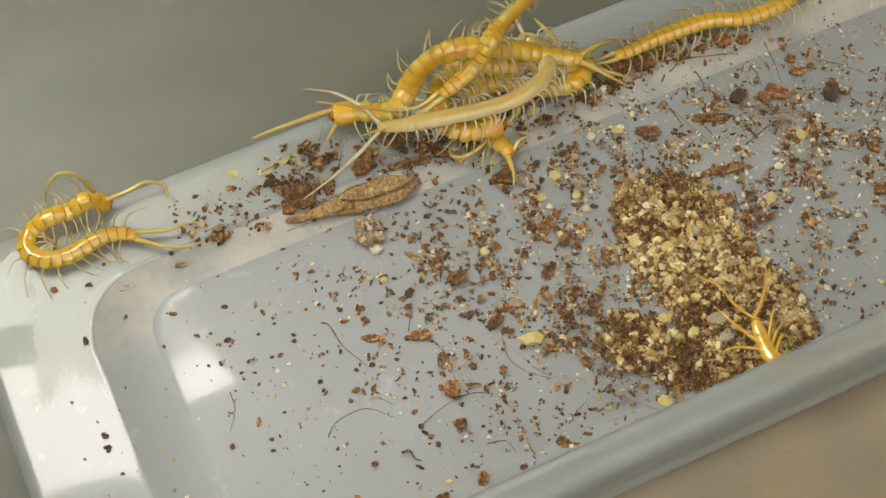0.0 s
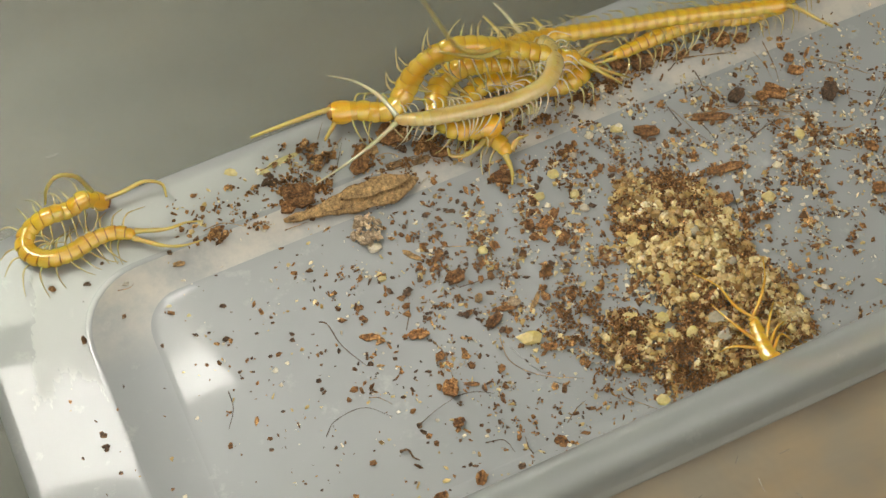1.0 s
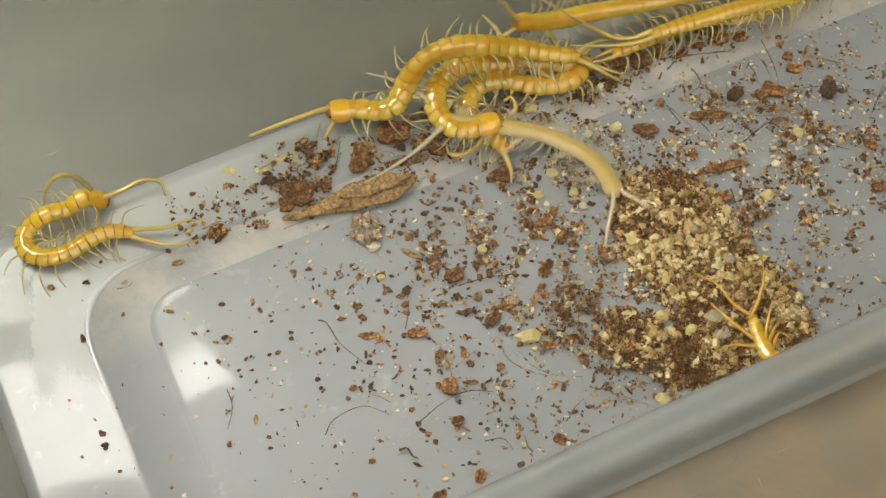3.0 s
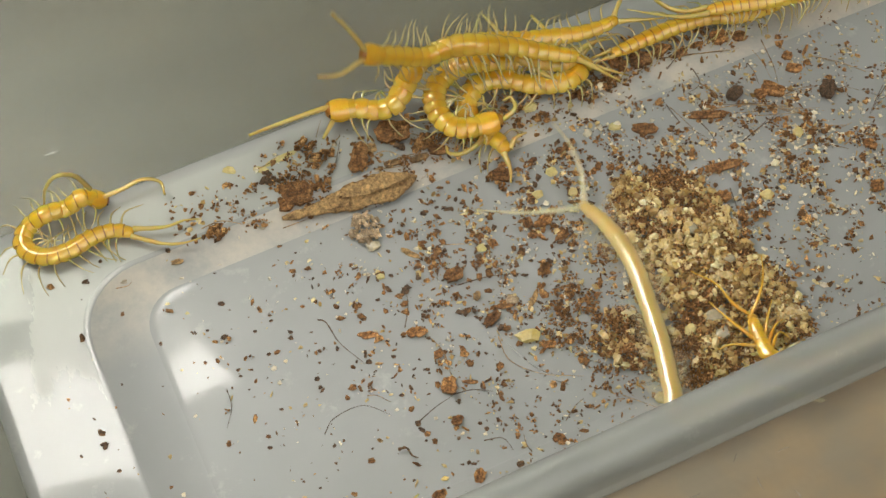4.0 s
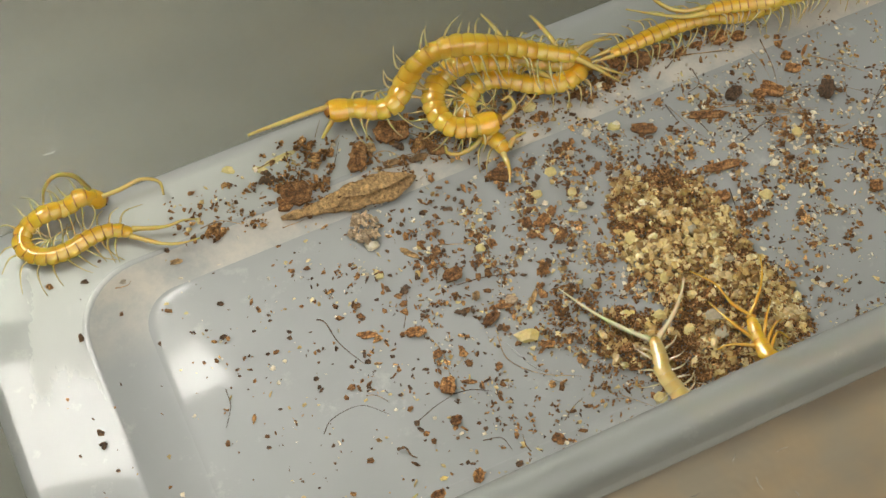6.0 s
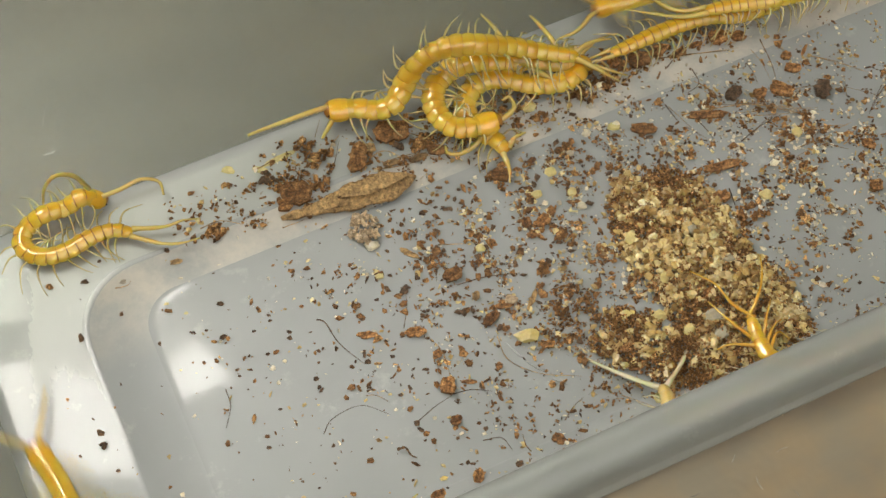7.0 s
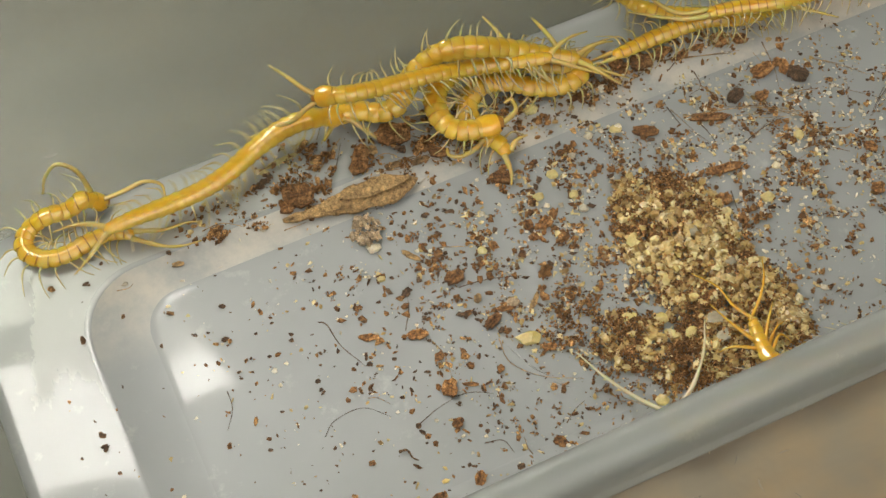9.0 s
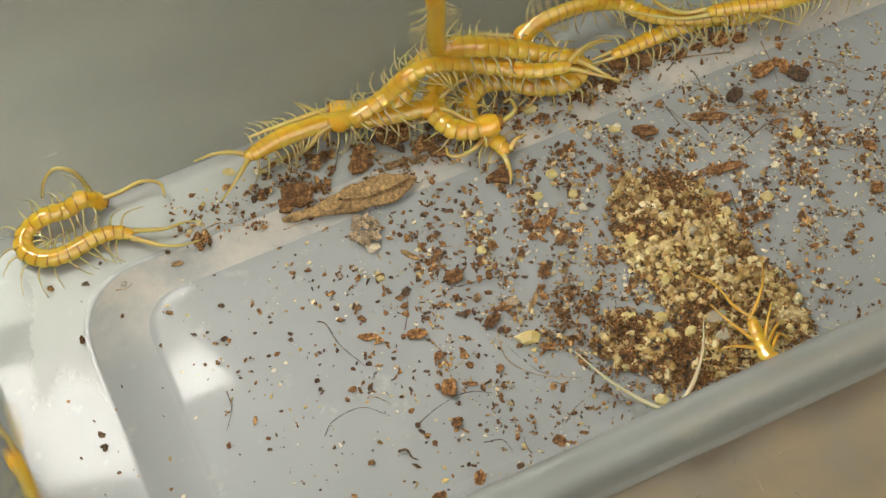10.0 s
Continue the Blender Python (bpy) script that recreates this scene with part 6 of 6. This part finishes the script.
fibre("tan", 0.2, [(-0.3, 19.6), (6.1, 18.7), (10.3, 17.9)])
fibre("tan", 0.3, [(33.4, 20.0), (37.7, 21.5), (42.8, 21.9)])
fibre("tan", 0.25, [(45.1, 17.1), (50.8, 18.7), (54.5, 20.1)])
fibre("pale", 0.3, [(53.4, 19.2), (58.9, 17.9), (67.5, 15.5)])
fibre("tan", 0.2, [(74.2, 15.3), (73.3, 9.2), (72.3, 5.5)])
fibre("dark", 0.18, [(-11.2, 22.6), (-8.0, 27.6)])
fibre("tan", 0.25, [(-14.0, 23.8), (-9.9, 27.1), (-7.5, 28.7)])
fibre("tan", 0.2, [(-6.1, 21.5), (-1.4, 22.0), (1.6, 18.8)])
fibre("tan", 0.18, [(-4.7, 19.6), (-0.8, 18.3), (4.0, 17.8)])
fibre("pale", 0.2, [(-0.0, 20.0), (4.0, 19.0), (8.3, 16.1)])
fibre("tan", 0.18, [(6.1, 22.4), (7.9, 18.9), (10.0, 17.1)])
fibre("tan", 0.2, [(40.1, 19.1), (43.6, 20.1), (46.3, 21.7)])
fibre("dark", 0.2, [(54.7, 16.9), (58.0, 18.6), (60.3, 19.6)])
fibre("tan", 0.2, [(-23.8, 28.3), (-21.5, 28.5), (-19.4, 29.5)])
fibre("tan", 0.2, [(-17.8, 25.5), (-16.3, 22.3), (-12.6, 21.9)])
fibre("dark", 0.18, [(-21.1, 21.4), (-18.7, 23.4), (-16.8, 25.1)])
fibre("tan", 0.14, [(51.1, 9.5), (52.3, 6.0), (53.5, 1.7)])
fibre("tan", 0.16, [(58.1, 12.4), (59.6, 10.4), (60.6, 7.9)])
fibre("tan", 0.12, [(65.8, 3.5), (71.9, 0.0), (77.3, -3.2)])
fibre("pale", 0.13, [(65.2, 1.1), (71.3, -1.0), (75.5, -2.3)])
fibre("tan", 0.12, [(63.1, 8.1), (63.7, 5.8), (64.5, 4.1)])
fibre("tan", 0.12, [(72.2, 2.6), (75.0, 2.0), (78.1, 2.0)])
fibre("tan", 0.1, [(71.5, 14.0), (72.0, 10.7), (71.7, 7.0)])
fibre("pale", 0.12, [(81.7, 8.0), (85.6, 4.1), (89.6, 0.5)])
fibre("pale", 0.16, [(71.5, -4.8), (77.4, -7.2), (80.9, -7.4)])
fibre("tan", 0.1, [(82.9, -2.2), (84.1, -0.1), (85.1, 2.3)])
fibre("tan", 0.14, [(62.1, -2.2), (66.0, -0.6), (69.4, -0.1)])
fibre("dark", 0.14, [(90.3, -2.9), (87.5, -5.0), (84.8, -7.2)])
fibre("pale", 0.2, [(76.9, -10.9), (80.2, -10.7), (82.5, -10.8)])
fibre("pale", 0.1, [(59.7, 6.3), (67.2, 2.5), (73.9, -0.8)])
fibre("tan", 0.12, [(61.6, 3.4), (68.6, 0.7), (76.8, -2.2)])
fibre("tan", 0.1, [(52.0, 4.4), (53.3, 2.5), (54.7, 0.1)])
fibre("tan", 0.1, [(82.3, 0.8), (85.5, -2.1), (88.8, -4.9)])
fibre("tan", 0.1, [(66.8, -9.6), (71.2, -9.2), (74.8, -10.4)])
fibre("pale", 0.12, [(-11.7, 30.1), (-9.9, 32.6), (-8.4, 34.6)])
fibre("pale", 0.14, [(56.9, 18.2), (62.9, 16.8), (69.4, 15.3)])


# crumbs and grains banked under the knot
chunk("soil_crumb", 42.9, 18.5, 4.6, 3.6, 20)
chunk("soil_crumb", 37.9, 17.4, 4.2, 3.0, -30)
chunk("soil_crumb", 46.6, 21.0, 4.0, 3.4, 60)
chunk("yellow_grain", 27.0, 19.6, 3.2, 2.4, 10)
chunk("soil_crumb", 28.1, 16.7, 4.0, 3.0, 0)
chunk("soil_crumb", 23.3, 17.5, 3.4, 2.6, 40)
chunk("pale_grain", 43.0, 17.9, 1.8, 1.4, 0)
chunk("pale_grain", 37.7, 15.6, 1.8, 1.5, 30)
chunk("pale_grain", 46.0, 19.2, 1.6, 1.3, 0)
chunk("soil_crumb", 30.2, 9.8, 3.4, 2.4, 15)
chunk("pale_grain", 29.9, 8.4, 1.8, 1.5, 50)
chunk("yellow_grain", 24.9, 6.4, 2.4, 2.0, 0)
chunk("pale_grain", 40.1, 10.2, 2.2, 1.8, 20)
chunk("soil_crumb", 35.7, 8.3, 2.8, 2.0, 70)
chunk("pale_grain", 34.5, 10.9, 2.0, 1.6, 0)
chunk("soil_crumb", 2.6, 25.4, 5.0, 3.4, -20)
chunk("soil_crumb", 6.0, 21.3, 3.6, 2.6, 30)
chunk("soil_crumb", 14.5, 9.5, 3.6, 2.4, -40)


# ---------------------------------------------------------------- the sand heap and the finest crumbs
HEAP = [(39.9, -15.8, 17.0, 11.5, -87, 3.2), (42.2, -30.1, 15.0, 11.0, -62, 3.0), (38.8, -5.0, 8.0, 5.5, -30, 1.3), (33.7, -36.2, 12.0, 7.5, -2, 2.2), (22.4, -28.1, 7.0, 6.0, -22, 1.2), (47.6, -36.7, 6.5, 6.5, -22, 2.0)]


def heap_height(x, y):
    """Height in mm of the sand heap over the panel."""
    top = 0.0
    for cx, cy, rx, ry, turn, h in HEAP:
        c, s = math.cos(radians(turn)), math.sin(radians(turn))
        u, v = ((x - cx) * c + (y - cy) * s) / rx, (-(x - cx) * s + (y - cy) * c) / ry
        top = max(top, h * (1 - u * u - v * v))
    return top


def grain_meshes(kind, mat, sizes, seed):
    out = []
    for k, s in enumerate(sizes):
        f = 0.7 + 0.35 * ((k * 7) % 5) / 4
        out.append(mesh_from(angular(s * 0.52, s * 0.52 * f, s * (0.2 + 0.07 * (k % 3)), seed + k, 11), kind, mat, smooth=False))
    return out


def crumb_meshes(sizes, mat, seed):
    return [crumbled("soil_crumb", s * 0.52, s * 0.52 * (0.55 + 0.45 * ((k * 3) % 4) / 3), s * 0.24, seed + k, mat) for k, s in enumerate(sizes)]


CRUMBS = crumb_meshes([0.45, 0.55, 0.7, 0.85, 1.0, 1.2, 1.5, 1.9], SOIL, 300) + crumb_meshes([0.5, 0.7, 0.9, 1.2], PEAT, 320) + crumb_meshes([0.8, 1.1, 1.5], BARK, 340)


LAID, REST = [0], ([], [])


def cluster(x, y, rx, ry, turn, n, seed, lift):
    """A loose patch of soil crumbs, each one lying by itself."""
    r = random.Random(seed)
    c, s = math.cos(radians(turn)), math.sin(radians(turn))
    for _ in range(n):
        q, f = r.uniform(0, 6.283), math.sqrt(r.random())
        u, v = f * rx * math.cos(q), f * ry * math.sin(q)
        px, py = x + u * c - v * s, y + u * s + v * c
        me = r.choice(CRUMBS)
        m = pose(px * MM, py * MM, (floor_z(px, py) + 0.25 + lift * r.random() * (1 - f)) * MM, r.uniform(-25, 25), r.uniform(-25, 25), r.uniform(0, 360))
        LAID[0] += 1
        if LAID[0] > 190:
            n0 = len(REST[0])
            REST[0].extend(m @ w.co for w in me.vertices)
            REST[1].extend([n0 + i for i in p.vertices] for p in me.polygons)
            continue
        ob = new("soil_crumb", me)
        ob.matrix_basis = m
        tagged(ob, "small brown soil crumb in a loose patch", "soil crumb", group="soil crumbs in patches")


cluster(17.9, -17.4, 7.5, 4.5, -32, 36, 50, 0.8)
cluster(13.7, -21.4, 5.5, 3.5, -22, 20, 51, 0.6)
cluster(18.6, -31.1, 7.0, 4.0, -7, 30, 52, 0.8)
cluster(21.7, -23.2, 5.0, 5.0, -22, 20, 53, 0.8)
cluster(33.4, 5.9, 10.0, 4.5, -10, 36, 54, 0.4)
cluster(26.2, 6.6, 7.0, 4.0, -7, 21, 55, 0.3)
cluster(43.1, -6.8, 8.0, 4.0, -22, 21, 56, 1.5)
cluster(-14.4, 26.2, 5.2, 3.8, -7, 34, 57, 2.2)
cluster(-20.7, 23.8, 6.0, 2.8, -17, 26, 58, 1.4)
cluster(-18.4, 20.2, 5.0, 3.5, -12, 22, 59, 2.0)
cluster(-30.4, 21.3, 5.5, 2.2, -42, 10, 60, 0.4)
cluster(2.8, 18.9, 7.0, 2.5, -7, 21, 61, 0.6)
cluster(43.9, 19.5, 9.0, 2.8, 3, 26, 62, 0.8)
cluster(58.3, 19.2, 8.0, 1.8, 0, 15, 63, 0.6)
cluster(29.1, 18.3, 8.0, 2.0, -7, 20, 64, 0.5)
cluster(16.0, 17.7, 8.0, 2.2, -7, 12, 65, 0.4)
cluster(-3.1, -1.3, 6.0, 4.5, -22, 12, 66, 0.3)
cluster(7.0, -1.1, 6.0, 6.0, -22, 10, 67, 0.2)
cluster(53.7, -17.2, 5.0, 3.5, -22, 10, 68, 0.4)
cluster(71.8, -4.9, 7.0, 4.5, -22, 9, 69, 0.2)
cluster(80.8, -10.3, 6.0, 3.0, -7, 10, 70, 0.3)
cluster(70.3, -13.4, 7.0, 3.5, -12, 14, 71, 0.3)
cluster(-18.9, 2.3, 4.5, 4.0, -22, 7, 72, 0.1)
cluster(1.6, -34.5, 6.0, 4.0, -2, 9, 73, 0.2)
cluster(57.8, -36.1, 4.5, 3.0, -7, 8, 74, 0.3)
cluster(4.5, -15.4, 5.0, 3.5, -2, 7, 75, 0.2)
# the soil banked against the heap's flank, and under the knot
cluster(17.2, -21.5, 6.5, 5.0, -30, 56, 76, 1.6)
cluster(13.0, -23.5, 5.5, 4.0, -25, 34, 77, 0.8)
cluster(19.0, -28.5, 5.5, 5.0, -20, 36, 78, 1.8)
cluster(16.8, -34.5, 4.5, 4.5, -10, 34, 79, 1.4)
cluster(25.0, 21.5, 4.5, 2.8, -10, 46, 80, 1.6)
cluster(9.5, 19.5, 5.0, 2.6, -8, 44, 81, 1.6)
cluster(41.5, 20.8, 5.0, 2.2, -5, 44, 82, 1.4)
loose = bpy.data.meshes.new("loose_crumbs")
loose.from_pydata(REST[0], [], REST[1])
loose.materials.append(SOIL)
tagged(new("loose_crumbs", loose), "scattered small brown soil crumbs on the tub floor", "soil crumbs", kind="stuff")


def sand_heap():
    base = tagged(new("sand_heap"), "low heap of coarse pale yellow quartz sand mixed with peat", "sand heap")
    base.location = (HEAP[0][0] * MM, HEAP[0][1] * MM, floor_z(HEAP[0][0], HEAP[0][1]) * MM)
    pale = grain_meshes("grain", SAND, [0.5, 0.7, 0.85, 1.0, 1.1, 1.25, 1.5, 1.8, 2.2, 0.75, 1.0, 1.2], 400)
    gold = grain_meshes("grain", AMBERSAND, [0.7, 1.0, 1.5, 2.1], 440)
    dark = CRUMBS[2:8] + CRUMBS[12:14]
    rows = []
    while len(rows) < 6500:
        x, y = rng.uniform(15, 72), rng.uniform(-46, 14)
        h = heap_height(x, y)
        h += min(0.0, 1.3 * noise.noise(Vector((x * 0.22, y * 0.22, 12))) + 0.7 * noise.noise(Vector((x * 0.6, y * 0.6, 2)))) * (1 - min(1, h / 2.2))
        if h <= 0 or rng.random() > 0.3 + 0.7 * min(1, h / 1.2):
            continue
        z = (0.15 + 0.85 * rng.random() ** 0.5) * h * 0.8
        peat = 0.49 + 0.26 * min(1, max(0, (y + 15) / 9)) + 0.24 * min(1, max(0, (36 - x) / 10)) * min(1, max(0, (-16 - y) / 10)) + 0.1 * min(1, max(0, (-22 - y) / 14)) + 0.6 * noise.noise(Vector((x * 0.15, y * 0.15, 4))) + max(0, -22 - y) * 0.005
        rows.append((x, y, z, peat))
    rest = bmesh.new()
    rest_dark = bmesh.new()
    # the uppermost grains singly, the buried ones together
    rows.sort(key=lambda q: q[2] - 0.8 * heap_height(q[0], q[1]), reverse=True)
    for k, (x, y, z, peat) in enumerate(rows):
        d = rng.random() < peat
        me = rng.choice(dark) if d else rng.choice(gold) if rng.random() < 0.2 else rng.choice(pale)
        m = pose(x * MM - base.location.x, y * MM - base.location.y, (z + 0.35) * MM, rng.uniform(-30, 30), rng.uniform(-30, 30), rng.uniform(0, 360))
        if k < 300:
            part("crumb" if d else "grain", me, base, m)
        else:
            target = rest_dark if d else rest
            n0 = len(target.verts)
            target.from_mesh(me)
            target.verts.ensure_lookup_table()
            for i in range(n0, len(target.verts)):
                target.verts[i].co = m @ target.verts[i].co
    tagged(part("grain_bed", mesh_from(rest, "grain_bed", SAND, smooth=False), base), kind="stuff")
    tagged(part("crumb_bed", mesh_from(rest_dark, "crumb_bed", SOIL, smooth=False), base), kind="stuff")


def scatter(name, label, mat, count, lo, hi, seed, spread):
    """Fine loose bits that nobody could count, strewn round the heap and thinning out."""
    r = random.Random(seed)
    kinds = [angular(0.5, 0.5 * f, 0.17, seed + k, 8) for k, f in enumerate((0.55, 0.7, 0.85, 1.0, 0.45, 0.3, 0.6, 0.35))]
    verts, faces = [], []
    shapes = []
    for bm in kinds:
        bm.verts.ensure_lookup_table()
        shapes.append(([v.co.copy() for v in bm.verts], [[v.index for v in f.verts] for f in bm.faces]))
        bm.free()
    made = 0
    while made < count:
        x, y = r.uniform(-70, 98), r.uniform(-47, 30)
        if r.random() > spread(x, y):
            continue
        made += 1
        s = lo * (hi / lo) ** (r.random() ** 1.35)
        co, fa = r.choice(shapes)
        m = pose(x * MM, y * MM, (floor_z(x, y) + 0.11 * s) * MM, r.uniform(-12, 12), r.uniform(-12, 12), r.uniform(0, 360))
        n0 = len(verts)
        verts += [m @ (p * s) for p in co]
        faces += [[n0 + i for i in f] for f in fa]
    me = bpy.data.meshes.new(name)
    me.from_pydata(verts, [], faces)
    me.materials.append(mat)
    tagged(new(name, me), label, name.replace("_", " "), kind="stuff")


def near_heap(x, y):
    u = ((x - 36) / 34) ** 2 + ((y + 10) / 22) ** 2
    v = ((x - 74) / 22) ** 2 + ((y + 8) / 14) ** 2
    clump = 0.35 + 1.3 * noise.noise(Vector((x * 0.2, y * 0.2, 9))) + 0.6 * noise.noise(Vector((x * 0.6, y * 0.6, 3)))
    left = (0.12 if x > -8 else 0.06) if x > -45 else 0.02
    edge = 0.5 if y > 16 else 1
    return max(0, clump) * (math.exp(-u) + 0.5 * math.exp(-v) + left * (1 if y < 12 else 0.4)) * edge


def along_wall(x, y):
    """Where crumbs gather between the wall and the floor panel."""
    if not (15 < y < 30 and -42 < x < 78):
        return 0
    clump = 0.35 + 1.1 * noise.noise(Vector((x * 0.13, y * 0.2, 17)))
    line = 22.5 + (x - 15) * -0.03
    return max(0, clump) * math.exp(-((y - line) / 4.0) ** 2)


def mid_panel(x, y):
    """The panel between the heap and its far corner."""
    clump = 0.3 + 1.2 * noise.noise(Vector((x * 0.17, y * 0.17, 31)))
    return max(0, clump) * math.exp(-((x - 8) / 26) ** 2 - ((y + 4) / 15) ** 2)


def far_field(x, y):
    """The panel beyond the heap, where pale specks gather."""
    clump = 0.5 + 1.1 * noise.noise(Vector((x * 0.2, y * 0.2, 41)))
    return max(0, clump) * math.exp(-((x - 68) / 17) ** 2 - ((y + 4) / 15) ** 2)


sand_heap()
# larger clear and yellow stones lying on the heap
for kind, x, y, long, wide, turn in (
        ("clear_grain", 38.0, -31.5, 4.6, 2.5, -22), ("clear_grain", 37.6, -34.5, 3.6, 2.3, 10), ("yellow_grain", 32.7, -31.6, 3.0, 2.4, 30),
        ("yellow_grain", 29.6, -30.3, 2.9, 2.1, -60), ("yellow_grain", 29.0, -26.9, 3.9, 2.8, 5), ("yellow_grain", 24.2, -24.5, 3.1, 2.2, -10),
        ("clear_grain", 26.4, -35.4, 2.2, 1.7, 40), ("yellow_grain", 32.7, -39.2, 2.3, 1.8, 0), ("yellow_grain", 33.5, -21.1, 3.2, 2.2, 60),
        ("yellow_grain", 31.7, -11.8, 3.0, 2.5, 20), ("clear_grain", 41.9, -15.2, 2.4, 2.0, 75), ("clear_grain", 45.2, -22.8, 2.6, 2.0, 15), ("bark_chip", 37.7, -27.4, 5.4, 1.6, 18), ("bark_chip", 21.8, -30.3, 4.2, 1.5, -8)):
    chunk(kind, x, y, long, wide, turn, floor_z(x, y) + 0.75 * heap_height(x, y))
scatter("peat_specks", "fine dark peat specks strewn over the tub floor", PEAT, 2300, 0.25, 1.1, 900, near_heap)
scatter("soil_bits", "small brown soil bits strewn over the tub floor", SOIL, 2300, 0.4, 2.1, 930, near_heap)
scatter("white_specks", "tiny white quartz specks strewn over the tub floor", WHITE, 1900, 0.3, 1.3, 990, near_heap)
scatter("pale_specks", "small whitish quartz specks strewn beyond the sand heap", WHITE, 420, 0.5, 1.5, 1160, far_field)
scatter("border_crumbs", "brown soil crumbs gathered along the wall foot", SOIL, 560, 0.5, 1.9, 1010, along_wall)
scatter("border_grains", "pale grains gathered along the wall foot", SAND, 150, 0.4, 1.5, 1040, along_wall)
scatter("sand_bits", "small pale sand bits strewn over the tub floor", SAND, 1900, 0.3, 1.8, 960, near_heap)
scatter("bark_flakes", "flat red-brown bark flakes strewn over the tub floor", BARK, 150, 0.9, 2.4, 1070, mid_panel)
scatter("dark_flakes", "flat dark peat flakes strewn over the tub floor", PEAT, 120, 0.8, 2.0, 1100, mid_panel)
scatter("strewn_flakes", "brown soil flakes strewn round the sand heap", SOIL, 320, 0.9, 2.3, 1130, near_heap)


def times_of(shapes):
    a, b = shapes[0][0], shapes[-1][0]
    n = max(1, round((b - a) / 0.1))
    mids = [a + (b - a) * k / n for k in range(n + 1)]
    return ([0.0] if a > 0 else []) + mids + ([10.0] if b < 10 else [])


def motions():
    """All that moves: the bodies ring by ring, with their stepping legs; feelers; pieces pushed aside."""
    for ob, root, rows in SWAYING:
        walk(ob, [(t, Matrix.Translation(root) @ pose(0, 0, 0, 0, 0, a) @ Matrix.Translation(-root)) for t, a in rows])
    for ob, rows in CARRIED:
        m = ob.matrix_basis.copy()
        walk(ob, [(t, Matrix.Translation((x * MM, y * MM, m.translation.z)) @ pose(0, 0, 0, 0, 0, a) @ m.to_3x3().to_4x4()) for t, x, y, a in rows])
    for base, rings, legs, shapes, count in MOVERS:
        times = times_of(shapes)
        poses = [frames_along(blend(shapes, t), count) for t in times]
        mids = [p[count // 2].translation.copy() for p in poses]
        walk(base, [(t, Matrix.Translation(m)) for t, m in zip(times, mids)])
        for i, ob in enumerate(rings):
            walk(ob, [(t, Matrix.Translation(-m) @ p[i]) for t, m, p in zip(times, mids, poses)])
        run = [0.0]
        for p, q in zip(poses, poses[1:]):
            run.append(run[-1] + (q[8].translation - p[8].translation).length / MM)
        for lg, side, i in legs:
            walk(lg, [(t, pose(0, 0, 0, 0, 0, 20 * math.sin(s / 9.0 * 6.283 + i * 0.75 + (1.6 if side > 0 else 0)) )) for t, s in zip(times, run)])


motions()
